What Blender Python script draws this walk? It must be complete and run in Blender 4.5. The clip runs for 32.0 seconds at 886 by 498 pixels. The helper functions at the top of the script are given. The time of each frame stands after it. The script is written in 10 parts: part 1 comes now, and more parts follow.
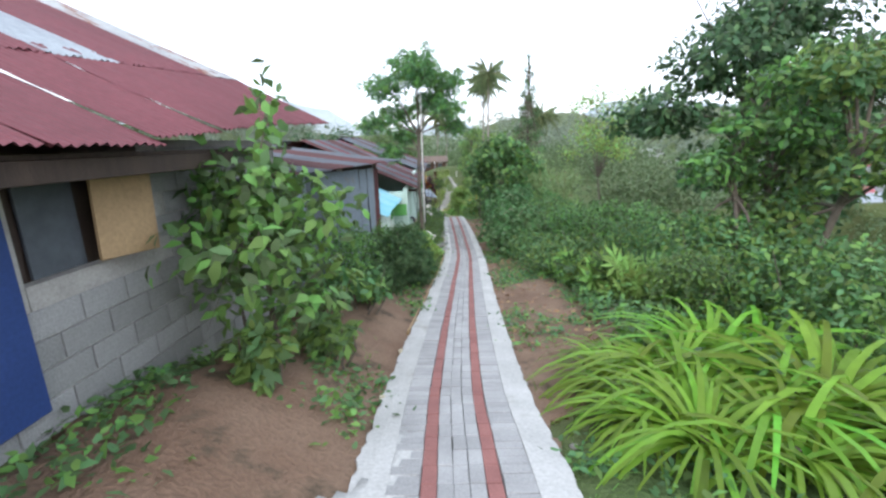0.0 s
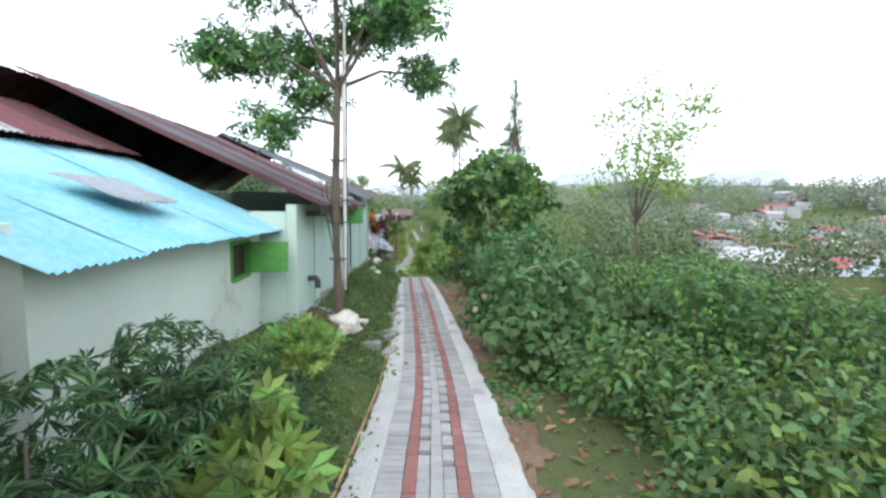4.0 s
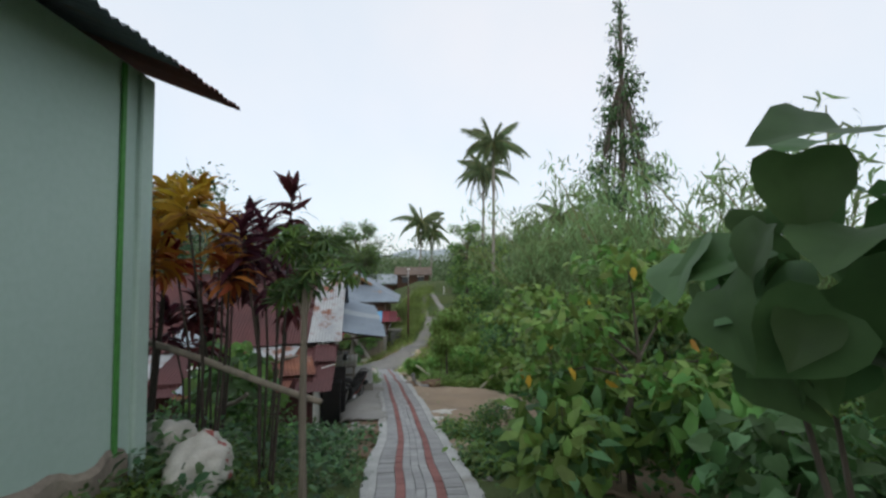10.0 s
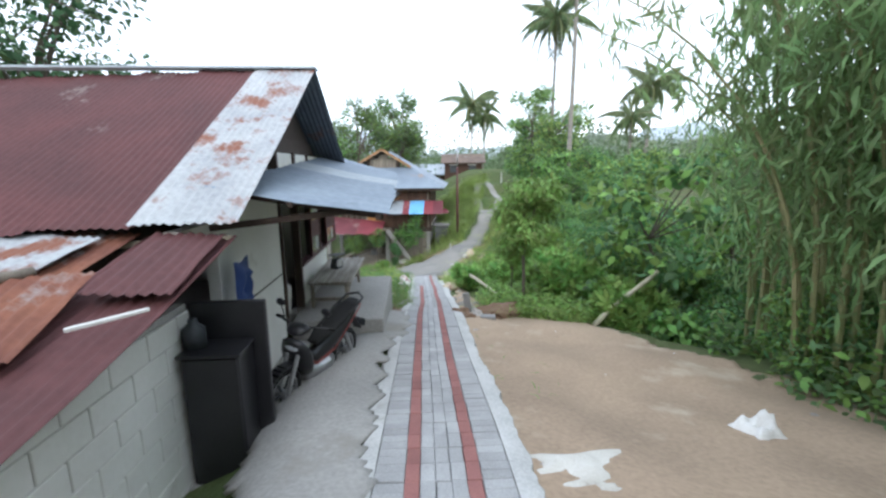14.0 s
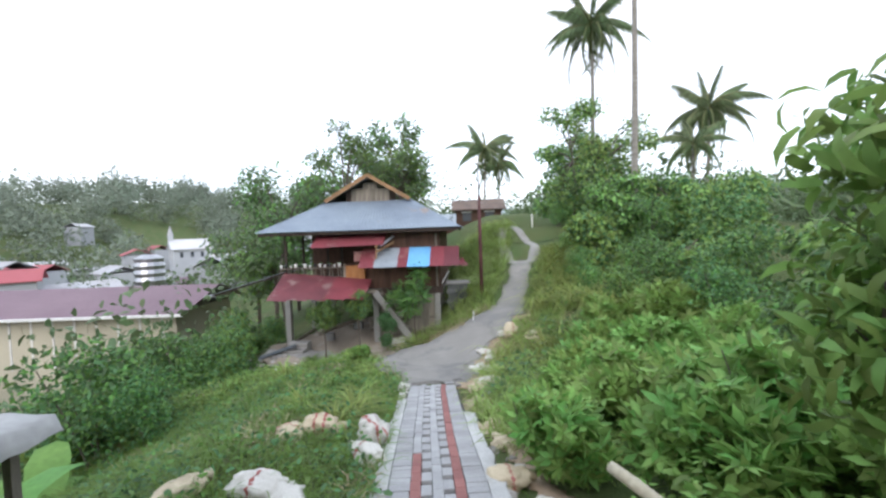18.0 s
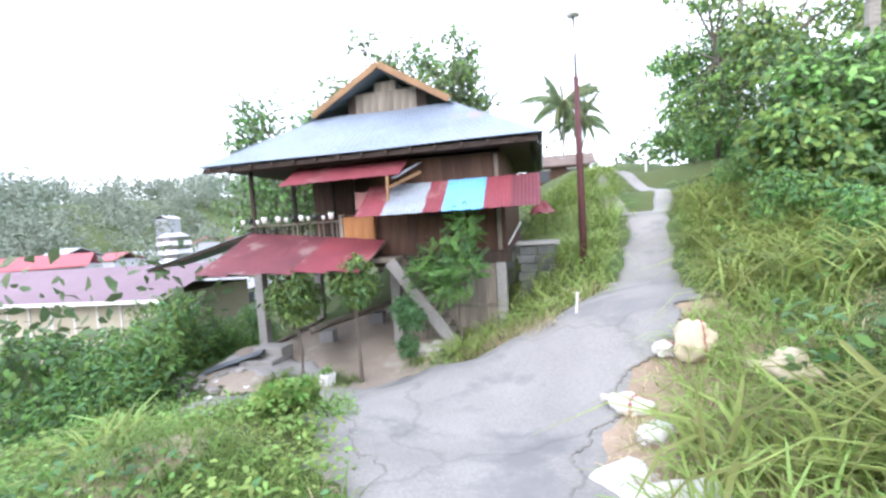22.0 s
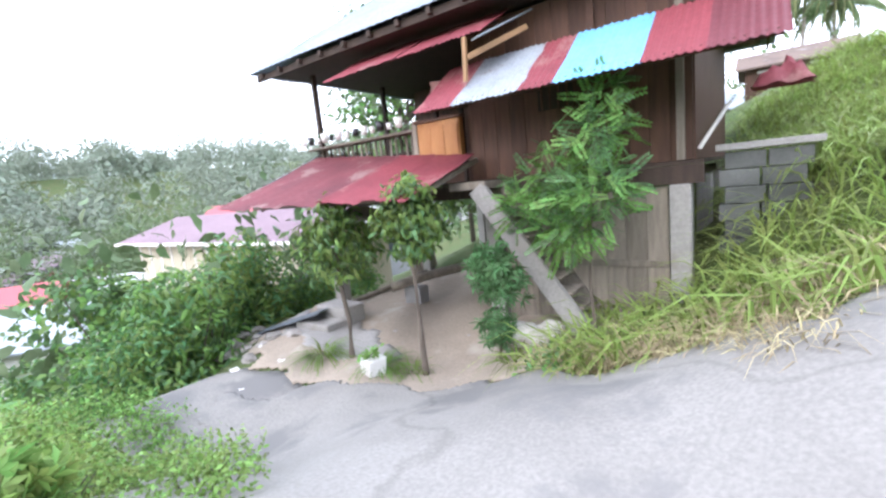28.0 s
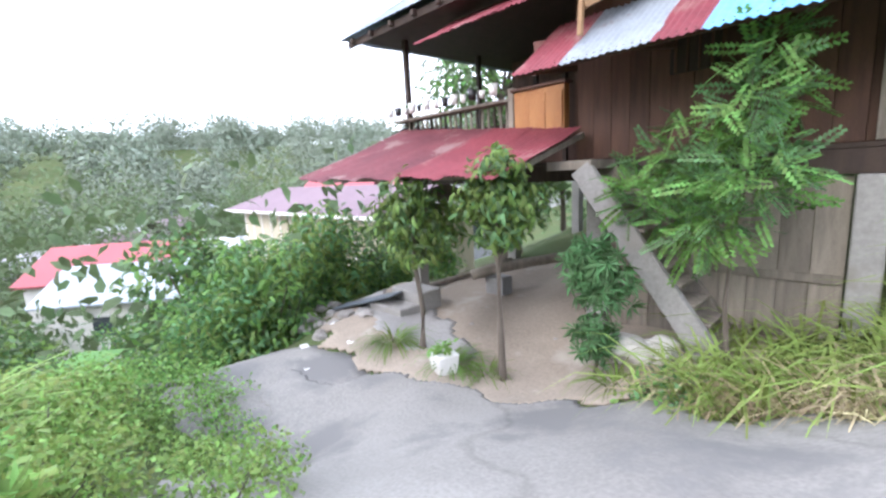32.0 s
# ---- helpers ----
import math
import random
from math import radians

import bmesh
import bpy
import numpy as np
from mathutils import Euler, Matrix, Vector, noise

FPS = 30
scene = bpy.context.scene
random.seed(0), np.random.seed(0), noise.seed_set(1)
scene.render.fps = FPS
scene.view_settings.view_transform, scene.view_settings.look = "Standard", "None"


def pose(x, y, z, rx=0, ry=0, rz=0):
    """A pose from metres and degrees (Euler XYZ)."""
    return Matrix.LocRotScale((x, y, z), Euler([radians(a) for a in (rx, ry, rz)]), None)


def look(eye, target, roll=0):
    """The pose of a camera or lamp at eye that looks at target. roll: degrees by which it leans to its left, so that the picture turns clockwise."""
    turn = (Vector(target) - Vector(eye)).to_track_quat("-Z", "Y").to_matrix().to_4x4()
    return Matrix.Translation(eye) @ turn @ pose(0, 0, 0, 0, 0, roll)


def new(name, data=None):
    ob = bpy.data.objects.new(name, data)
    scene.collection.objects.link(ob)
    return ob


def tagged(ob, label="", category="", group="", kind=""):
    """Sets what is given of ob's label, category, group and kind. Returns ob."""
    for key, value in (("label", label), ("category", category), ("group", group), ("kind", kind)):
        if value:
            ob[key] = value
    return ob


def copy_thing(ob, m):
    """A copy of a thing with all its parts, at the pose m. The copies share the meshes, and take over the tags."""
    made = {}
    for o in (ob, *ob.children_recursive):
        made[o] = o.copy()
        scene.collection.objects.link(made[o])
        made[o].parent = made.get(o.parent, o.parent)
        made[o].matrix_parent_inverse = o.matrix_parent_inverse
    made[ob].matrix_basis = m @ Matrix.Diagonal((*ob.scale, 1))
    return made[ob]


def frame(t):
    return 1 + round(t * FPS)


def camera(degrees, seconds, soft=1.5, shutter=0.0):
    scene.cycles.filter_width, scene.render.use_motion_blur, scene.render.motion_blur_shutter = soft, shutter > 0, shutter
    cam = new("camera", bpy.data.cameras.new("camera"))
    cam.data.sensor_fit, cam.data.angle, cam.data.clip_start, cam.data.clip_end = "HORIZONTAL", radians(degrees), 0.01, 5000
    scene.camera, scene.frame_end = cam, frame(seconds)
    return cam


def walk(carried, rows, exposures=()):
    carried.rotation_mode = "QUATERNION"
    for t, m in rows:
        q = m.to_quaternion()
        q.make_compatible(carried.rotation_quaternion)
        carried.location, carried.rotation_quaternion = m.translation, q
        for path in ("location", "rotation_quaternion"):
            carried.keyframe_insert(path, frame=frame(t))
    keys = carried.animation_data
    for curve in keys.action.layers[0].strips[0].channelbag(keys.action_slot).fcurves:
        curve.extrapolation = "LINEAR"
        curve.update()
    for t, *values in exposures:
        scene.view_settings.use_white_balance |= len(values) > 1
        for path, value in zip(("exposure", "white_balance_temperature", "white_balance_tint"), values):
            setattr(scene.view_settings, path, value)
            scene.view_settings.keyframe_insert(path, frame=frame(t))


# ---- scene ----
PATH = [
    (0, (8.623, -13.064, 3.533), (8.166, -11.176, 3.057), -1.6),
    (0.5, (8.459, -12.297, 3.373), (8.13, -10.363, 2.985), -0.01),
    (1, (8.261, -11.443, 3.195), (8.113, -9.486, 2.809), 1.11),
    (1.5, (8.025, -10.48, 3.022), (7.747, -8.502, 2.912), 0.15),
    (2, (7.739, -9.266, 2.853), (7.381, -7.299, 2.813), 0.33),
    (2.5, (7.524, -8.068, 2.648), (7.376, -6.083, 2.452), 0.97),
    (3, (7.274, -6.913, 2.472), (7.079, -4.938, 2.223), 1.26),
    (3.5, (7.048, -5.609, 2.269), (6.753, -3.641, 2.065), 1.38),
    (4, (6.831, -4.223, 2.044), (6.529, -2.256, 1.839), 1.01),
    (4.5, (6.614, -2.836, 1.819), (6.304, -0.871, 1.613), 0.64),
    (5, (6.393, -1.425, 1.589), (6.075, 0.538, 1.383), 0.28),
    (5.5, (6.171, -0.02, 1.36), (5.845, 1.942, 1.153), -0.09),
    (6, (5.839, 1.375, 1.218), (5.639, 3.349, 0.97), 0.64),
    (6.5, (5.439, 2.784, 1.163), (5.222, 4.77, 1.078), -0.66),
    (7, (5.1, 4.094, 1.138), (4.806, 6.071, 1.085), -0.32),
    (7.5, (4.768, 5.402, 1.051), (4.368, 7.351, 0.849), -0.6),
    (8, (4.559, 6.361, 1.034), (4.131, 8.305, 0.839), -0.89),
    (8.5, (4.364, 7.281, 1.087), (3.921, 9.23, 1.129), -0.23),
    (9, (4.207, 8.203, 1.097), (3.793, 10.146, 1.329), -1.25),
    (9.5, (3.998, 9.2, 1.073), (3.573, 11.147, 1.243), -0.76),
    (10, (3.823, 10.158, 1.014), (3.421, 12.115, 1.099), -0.16),
    (10.5, (3.615, 10.996, 0.94), (3.206, 12.954, 0.903), -0.4),
    (11, (3.336, 11.889, 0.821), (2.846, 13.827, 0.748), -1.09),
    (11.5, (3.042, 12.771, 0.739), (2.386, 14.655, 0.591), -0.28),
    (12, (2.785, 13.712, 0.6), (2.049, 15.566, 0.46), -0.71),
    (12.5, (2.521, 14.735, 0.378), (1.881, 16.614, 0.129), -0.27),
    (13, (2.247, 15.725, 0.132), (1.651, 17.62, -0.106), -0.15),
    (13.5, (1.932, 16.827, -0.168), (1.311, 18.703, -0.48), -0.07),
    (15.5, (0.423, 21.195, -1.147), (-0.152, 23.068, -1.547), -2.18),
    (16, (0.008, 22.258, -1.308), (-0.693, 24.1, -1.645), -2.98),
    (16.5, (-0.344, 23.437, -1.483), (-1.086, 25.278, -1.733), -2.58),
    (17, (-0.693, 24.436, -1.563), (-1.456, 26.268, -1.81), -2.92),
    (17.5, (-1.119, 25.436, -1.635), (-1.833, 27.3, -1.76), -1.97),
    (18, (-1.538, 26.587, -1.826), (-2.198, 28.474, -1.908), -2.05),
    (18.5, (-1.999, 27.762, -2.082), (-2.747, 29.611, -2.229), -2.91),
    (19, (-2.517, 28.859, -2.268), (-3.334, 30.665, -2.535), -3.35),
    (19.5, (-2.886, 29.847, -2.478), (-3.643, 31.674, -2.777), -2.97),
    (20, (-3.13, 30.681, -2.665), (-3.838, 32.517, -3.024), -4.36),
    (20.5, (-3.42, 31.462, -2.818), (-4.165, 33.304, -3.046), -4.19),
    (21, (-3.493, 32.481, -3.142), (-4.318, 34.301, -3.228), -4.21),
    (21.5, (-3.823, 33.396, -3.313), (-4.7, 35.193, -3.319), -3.86),
    (22, (-4.094, 34.11, -3.39), (-5.057, 35.859, -3.513), -3.72),
    (22.5, (-4.286, 34.595, -3.425), (-5.307, 36.3, -3.651), -3.73),
    (23, (-4.47, 34.912, -3.548), (-5.477, 36.629, -3.736), -2.02),
    (23.5, (-4.554, 35.251, -3.575), (-5.602, 36.942, -3.78), -2.08),
    (24, (-4.621, 35.657, -3.599), (-5.725, 37.314, -3.786), -3.07),
    (24.5, (-4.857, 36.0, -3.674), (-5.973, 37.642, -3.915), -2.6),
    (25, (-4.91, 36.373, -3.766), (-6.12, 37.941, -4.039), -1.8),
    (25.5, (-5.034, 36.768, -3.822), (-6.364, 38.238, -4.083), -3.78),
    (26, (-5.159, 37.035, -3.902), (-6.626, 38.37, -4.16), -3.77),
    (26.5, (-5.296, 37.321, -3.958), (-6.732, 38.687, -4.228), -4.21),
    (28.5, (-5.485, 38.078, -4.126), (-7.1, 39.221, -4.412), -6.55),
    (29, (-5.558, 38.088, -4.127), (-7.215, 39.173, -4.404), -7.11),
    (29.5, (-5.674, 38.039, -4.133), (-7.294, 39.149, -4.514), -5.79),
    (30, (-5.726, 38.078, -4.096), (-7.347, 39.176, -4.505), -3.73),
    (30.5, (-5.74, 38.129, -4.113), (-7.41, 39.162, -4.493), -3.11),
    (31, (-5.812, 38.29, -4.152), (-7.556, 39.219, -4.46), -3.87),
    (31.5, (-5.958, 38.422, -4.194), (-7.756, 39.246, -4.487), -4.3),
    (32, (-6.104, 38.423, -4.193), (-7.862, 39.313, -4.536), -3.12),
]
cam = camera(91.0, 32.0, soft=2.6)
EXPOSURES = [(0, 0.93, 6150, 12), (1.0, 0.87, 6450, 10), (1.6, 0.22, 6700, 11), (2.0, -0.45, 6750, 13), (2.5, 0.52, 6300, 14), (3.0, 0.87, 6300, 12), (5.5, 1.42, 6433, 10), (6.0, 1.51, 6450, 10), (6.6, 0.19, 6450, 10),
             (7.0, -0.1, 6450, 10), (7.5, 0.14, 6450, 10), (8.0, 0.63, 6450, 10), (8.4, 0.0, 6000, 10), (9.0, -1.45, 5450, 10), (9.5, -1.1, 5925, 10), (10.0, -0.2, 6450, 9), (10.5, 0.2, 6425, 10), (11.0, 0.3, 6400, 10),
             (12.0, 0.28, 6350, 10), (13.0, 0.64, 6150, 10), (15.5, 1.18, 5900, 9), (17.0, 1.25, 6000, 12), (18.0, 0.8, 6150, 13), (19.0, 1.12, 6150, 15), (20.0, 1.38, 5950, 18), (21.0, 1.42, 6000, 19), (22.0, 1.76, 5950, 18),
             (24.0, 1.97, 5900, 18), (26.5, 1.95, 5950, 18), (29.0, 1.88, 6000, 18), (32.0, 1.82, 6000, 18)]
walk(cam, [(t, look(a, b, r)) for t, a, b, r in PATH], EXPOSURES)

# ---- light: an evening sky, the sun low, a bright veil added over all ----
SUN_ELEV, SUN_AZ = radians(32), radians(168)
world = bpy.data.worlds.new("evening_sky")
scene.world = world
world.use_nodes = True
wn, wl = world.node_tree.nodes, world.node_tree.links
sky = wn.new("ShaderNodeTexSky")
sky.sky_type, sky.sun_disc = "NISHITA", False
sky.sun_elevation, sky.sun_rotation = SUN_ELEV, SUN_AZ
sky.air_density, sky.dust_density, sky.ozone_density = 1.0, 1.6, 0.4
# bright veil added over the whole sky to lift it, a little uneven
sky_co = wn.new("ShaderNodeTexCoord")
veil_noise = wn.new("ShaderNodeTexNoise")
veil_noise.inputs["Scale"].default_value, veil_noise.inputs["Detail"].default_value = 1.6, 5
wl.new(sky_co.outputs["Generated"], veil_noise.inputs["Vector"])
veil_ramp = wn.new("ShaderNodeValToRGB")
veil_ramp.color_ramp.elements[0].position, veil_ramp.color_ramp.elements[1].position = 0.3, 0.7
veil_ramp.color_ramp.elements[0].color, veil_ramp.color_ramp.elements[1].color = (0.80, 0.90, 1.0, 1), (0.97, 0.97, 1.0, 1)
wl.new(veil_noise.outputs["Fac"], veil_ramp.inputs["Fac"])
# the added brightness sits in this 8.5 colour; the strength stays 0.15
veil_gain = wn.new("ShaderNodeMix")
veil_gain.data_type, veil_gain.blend_type = "RGBA", "MULTIPLY"
veil_gain.inputs["Factor"].default_value = 1.0
veil_gain.inputs["B"].default_value = (8.5, 8.5, 8.5, 1)
wl.new(veil_ramp.outputs["Color"], veil_gain.inputs["A"])
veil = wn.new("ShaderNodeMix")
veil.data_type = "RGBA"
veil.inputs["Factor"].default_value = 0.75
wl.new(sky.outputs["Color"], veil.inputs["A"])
wl.new(veil_gain.outputs["Result"], veil.inputs["B"])
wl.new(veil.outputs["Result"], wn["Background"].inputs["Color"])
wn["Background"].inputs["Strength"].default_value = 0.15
sun_data = bpy.data.lights.new("sun", "SUN")
sun_data.energy, sun_data.angle, sun_data.color = 0.9, radians(60), (1.0, 0.95, 0.88)
sun = new("sun", sun_data)
sun.matrix_world = look((0, 0, 0), (-math.sin(SUN_AZ) * math.cos(SUN_ELEV), -math.cos(SUN_AZ) * math.cos(SUN_ELEV), -math.sin(SUN_ELEV)))

# ---- materials ----
def material(name, base, second=None, scale=3.0, rough=0.8, metal=0.0, detail=40.0, bump=0.15, spots=None, spot_at=0.62, spot_scale=1.3,
             island=0.0, per_object=0.0, translucent=0.0, stretch=(1, 1, 1), bump_distance=0.02, spec=0.3, speckle=0.3):
    """Two tones mixed by broad noise, a finer grain, optional stains, and fine relief."""
    m = bpy.data.materials.new(name)
    m.use_nodes = True
    n, l = m.node_tree.nodes, m.node_tree.links
    b = n["Principled BSDF"]
    b.inputs["Roughness"].default_value, b.inputs["Metallic"].default_value = rough, metal
    b.inputs["Specular IOR Level"].default_value = spec
    co = n.new("ShaderNodeTexCoord")
    mp = n.new("ShaderNodeMapping")
    mp.inputs["Scale"].default_value = stretch
    l.new(co.outputs["Object"], mp.inputs["Vector"])
    broad = n.new("ShaderNodeTexNoise")
    broad.inputs["Scale"].default_value, broad.inputs["Detail"].default_value = scale, 4
    fine = n.new("ShaderNodeTexNoise")
    fine.inputs["Scale"].default_value, fine.inputs["Detail"].default_value = detail, 3
    for t in (broad, fine):
        l.new(mp.outputs["Vector"], t.inputs["Vector"])
    ramp = n.new("ShaderNodeValToRGB")
    ramp.color_ramp.elements[0].position, ramp.color_ramp.elements[1].position = 0.35, 0.65
    ramp.color_ramp.elements[0].color = (*base, 1)
    ramp.color_ramp.elements[1].color = (*(second or [c * 0.8 for c in base]), 1)
    l.new(broad.outputs["Fac"], ramp.inputs["Fac"])
    col = ramp.outputs["Color"]
    grain = n.new("ShaderNodeMix")
    grain.data_type, grain.blend_type = "RGBA", "OVERLAY"
    grain.inputs["Factor"].default_value = speckle
    l.new(col, grain.inputs["A"])
    l.new(fine.outputs["Fac"], grain.inputs["B"])
    col = grain.outputs["Result"]
    if spots:
        sp = n.new("ShaderNodeTexNoise")
        sp.inputs["Scale"].default_value, sp.inputs["Detail"].default_value, sp.inputs["Roughness"].default_value = spot_scale, 6, 0.65
        l.new(mp.outputs["Vector"], sp.inputs["Vector"])
        sr = n.new("ShaderNodeValToRGB")
        sr.color_ramp.elements[0].position, sr.color_ramp.elements[1].position = spot_at - 0.04, spot_at + 0.06
        l.new(sp.outputs["Fac"], sr.inputs["Fac"])
        mix = n.new("ShaderNodeMix")
        mix.data_type = "RGBA"
        mix.inputs["B"].default_value = (*spots, 1)
        l.new(sr.outputs["Color"], mix.inputs["Factor"])
        l.new(col, mix.inputs["A"])
        col = mix.outputs["Result"]
    for amount, node, out in ((island, "ShaderNodeNewGeometry", "Random Per Island"), (per_object, "ShaderNodeObjectInfo", "Random")):
        if amount:
            src = n.new(node)
            mr = n.new("ShaderNodeMapRange")
            mr.inputs["To Min"].default_value, mr.inputs["To Max"].default_value = 1 - amount, 1 + amount
            l.new(src.outputs[out], mr.inputs["Value"])
            hsv = n.new("ShaderNodeHueSaturation")
            l.new(mr.outputs["Result"], hsv.inputs["Value"])
            if translucent:
                mh = n.new("ShaderNodeMapRange")
                mh.inputs["To Min"].default_value, mh.inputs["To Max"].default_value = 0.475, 0.515
                l.new(src.outputs[out], mh.inputs["Value"])
                l.new(mh.outputs["Result"], hsv.inputs["Hue"])
            l.new(col, hsv.inputs["Color"])
            col = hsv.outputs["Color"]
    l.new(col, b.inputs["Base Color"])
    if bump:
        bp = n.new("ShaderNodeBump")
        bp.inputs["Strength"].default_value, bp.inputs["Distance"].default_value = bump, bump_distance
        l.new(fine.outputs["Fac"], bp.inputs["Height"])
        l.new(bp.outputs["Normal"], b.inputs["Normal"])
    if translucent:
        tr = n.new("ShaderNodeBsdfTranslucent")
        l.new(col, tr.inputs["Color"])
        ms = n.new("ShaderNodeMixShader")
        ms.inputs["Fac"].default_value = translucent
        l.new(b.outputs["BSDF"], ms.inputs[1])
        l.new(tr.outputs["BSDF"], ms.inputs[2])
        l.new(ms.outputs["Shader"], n["Material Output"].inputs["Surface"])
    return m


def leafy(name, base, second, rough=0.5, translucent=0.35, island=0.4):
    return material(name, base, second, scale=1.2, rough=rough, detail=9, bump=0, island=island, per_object=0.12, translucent=translucent, spec=0.25)


M_SOIL = material("soil", (0.17, 0.105, 0.07), (0.24, 0.165, 0.115), scale=0.9, rough=0.95, detail=30, bump=0.8, spots=(0.10, 0.075, 0.05), spot_at=0.6, spot_scale=2.2, bump_distance=0.05)
M_YARD = material("swept_grey_earth", (0.34, 0.285, 0.225), (0.265, 0.225, 0.18), scale=0.9, rough=0.95, detail=26, bump=0.35, spots=(0.40, 0.36, 0.30), spot_at=0.6, spot_scale=0.8)
M_DIRT = material("trodden_dirt", (0.36, 0.27, 0.19), (0.28, 0.21, 0.15), scale=0.8, rough=0.95, detail=22, bump=0.35, spots=(0.44, 0.36, 0.27), spot_at=0.6, spot_scale=0.9)
M_TURF = material("turf", (0.07, 0.11, 0.035), (0.10, 0.115, 0.045), scale=0.5, rough=0.95, detail=25, bump=0.8, spots=(0.15, 0.115, 0.075), spot_at=0.66, spot_scale=0.5, bump_distance=0.06)
M_CONC = material("weathered_concrete", (0.33, 0.32, 0.30), (0.26, 0.252, 0.238), scale=0.7, rough=0.9, detail=28, bump=0.3, spots=(0.24, 0.225, 0.20), spot_at=0.6, spot_scale=0.8)
M_CURB = material("cement_haunch", (0.49, 0.49, 0.475), (0.40, 0.40, 0.387), scale=2.2, rough=0.9, detail=40, bump=0.4, spots=(0.30, 0.29, 0.26), spot_at=0.64)
M_BED = material("jointing_sand", (0.12, 0.115, 0.105), (0.08, 0.075, 0.07), scale=5, rough=0.95, detail=60, bump=0.5)
M_GREY = material("grey_paver", (0.32, 0.32, 0.318), (0.265, 0.265, 0.263), scale=3, rough=0.85, detail=70, bump=0.3, per_object=0.16, island=0.10)
M_RED = material("red_paver", (0.30, 0.135, 0.12), (0.245, 0.11, 0.10), scale=3, rough=0.85, detail=70, bump=0.3, per_object=0.16, island=0.10)
M_ROAD = material("cracked_road_concrete", (0.262, 0.25, 0.228), (0.20, 0.19, 0.173), scale=0.6, rough=0.92, detail=34, bump=0.2, spots=(0.17, 0.165, 0.157), spot_at=0.56, spot_scale=0.7)
_n, _l = M_ROAD.node_tree.nodes, M_ROAD.node_tree.links
_b = _n["Principled BSDF"]
_src = _b.inputs["Base Color"].links[0].from_socket
_co = _n.new("ShaderNodeTexCoord")
_wn = _n.new("ShaderNodeTexNoise")
_wn.inputs["Scale"].default_value, _wn.inputs["Detail"].default_value = 1.1, 5
_l.new(_co.outputs["Object"], _wn.inputs["Vector"])
_ad = _n.new("ShaderNodeMix")
_ad.data_type = "VECTOR"
_ad.inputs["Factor"].default_value = 0.5
_l.new(_co.outputs["Object"], _ad.inputs["A"])
_l.new(_wn.outputs["Color"], _ad.inputs["B"])
_vo = _n.new("ShaderNodeTexVoronoi")
_vo.feature = "DISTANCE_TO_EDGE"
_vo.inputs["Scale"].default_value = 0.33
_l.new(_ad.outputs["Result"], _vo.inputs["Vector"])
_rp = _n.new("ShaderNodeValToRGB")
_rp.color_ramp.elements[0].position, _rp.color_ramp.elements[1].position = 0.0015, 0.006
_rp.color_ramp.elements[0].color, _rp.color_ramp.elements[1].color = (0.35, 0.34, 0.32, 1), (1, 1, 1, 1)
_l.new(_vo.outputs["Distance"], _rp.inputs["Fac"])
_mx = _n.new("ShaderNodeMix")
_mx.data_type, _mx.blend_type = "RGBA", "MULTIPLY"
_mx.inputs["Factor"].default_value = 0.28
_l.new(_src, _mx.inputs["A"])
_l.new(_rp.outputs["Color"], _mx.inputs["B"])
_l.new(_mx.outputs["Result"], _b.inputs["Base Color"])
M_BLOCK = material("grey_block", (0.30, 0.30, 0.295), (0.24, 0.24, 0.238), scale=2, rough=0.95, detail=50, bump=0.5, per_object=0.14)
M_MORTAR = material("mortar", (0.40, 0.385, 0.36), scale=3, rough=0.95, detail=50, bump=0.3)
M_GREEN = material("pale_green_paint", (0.47, 0.60, 0.535), (0.43, 0.555, 0.495), scale=0.6, rough=0.8, detail=22, bump=0.03, spots=(0.39, 0.51, 0.455), spot_at=0.66, spot_scale=0.5, speckle=0.08)
M_ANNEX = material("chalky_pale_paint", (0.62, 0.70, 0.63), (0.55, 0.62, 0.55), scale=0.8, rough=0.85, detail=22, bump=0.05, spots=(0.42, 0.44, 0.36), spot_at=0.66, spot_scale=0.9, speckle=0.1)
M_RUSTBROWN = material("weathered_brown_roof", (0.17, 0.125, 0.10), (0.12, 0.09, 0.075), scale=1.2, rough=0.85, detail=16, bump=0.1, spots=(0.26, 0.24, 0.22), spot_at=0.62)
M_FOOT = material("bare_wall_foot", (0.31, 0.26, 0.21), (0.24, 0.20, 0.17), scale=2, rough=0.95, detail=24, bump=0.5)
M_SHUT = material("green_shutter_paint", (0.09, 0.30, 0.07), (0.075, 0.25, 0.06), scale=1.5, rough=0.6, detail=30, bump=0.05)
M_WHITE = material("old_white_render", (0.70, 0.69, 0.64), (0.61, 0.60, 0.55), scale=1.1, rough=0.9, detail=22, bump=0.06, spots=(0.46, 0.43, 0.38), spot_at=0.66, spot_scale=0.9, speckle=0.1)
# dark timber; also stands in for shade inside openings and gaps
M_DARK = material("dark_stained_timber_and_shade", (0.045, 0.032, 0.026), (0.065, 0.045, 0.035), scale=2, rough=0.75, detail=30, bump=0.2, stretch=(6, 6, 1))
M_TIMBER = material("brown_board", (0.105, 0.055, 0.036), (0.075, 0.04, 0.028), scale=2.2, rough=0.7, detail=26, bump=0.25, stretch=(7, 7, 0.8), per_object=0.22, island=0.1)
M_GREYWOOD = material("weathered_grey_wood", (0.27, 0.235, 0.19), (0.19, 0.165, 0.135), scale=2.2, rough=0.9, detail=26, bump=0.35, stretch=(7, 7, 0.8), per_object=0.2)
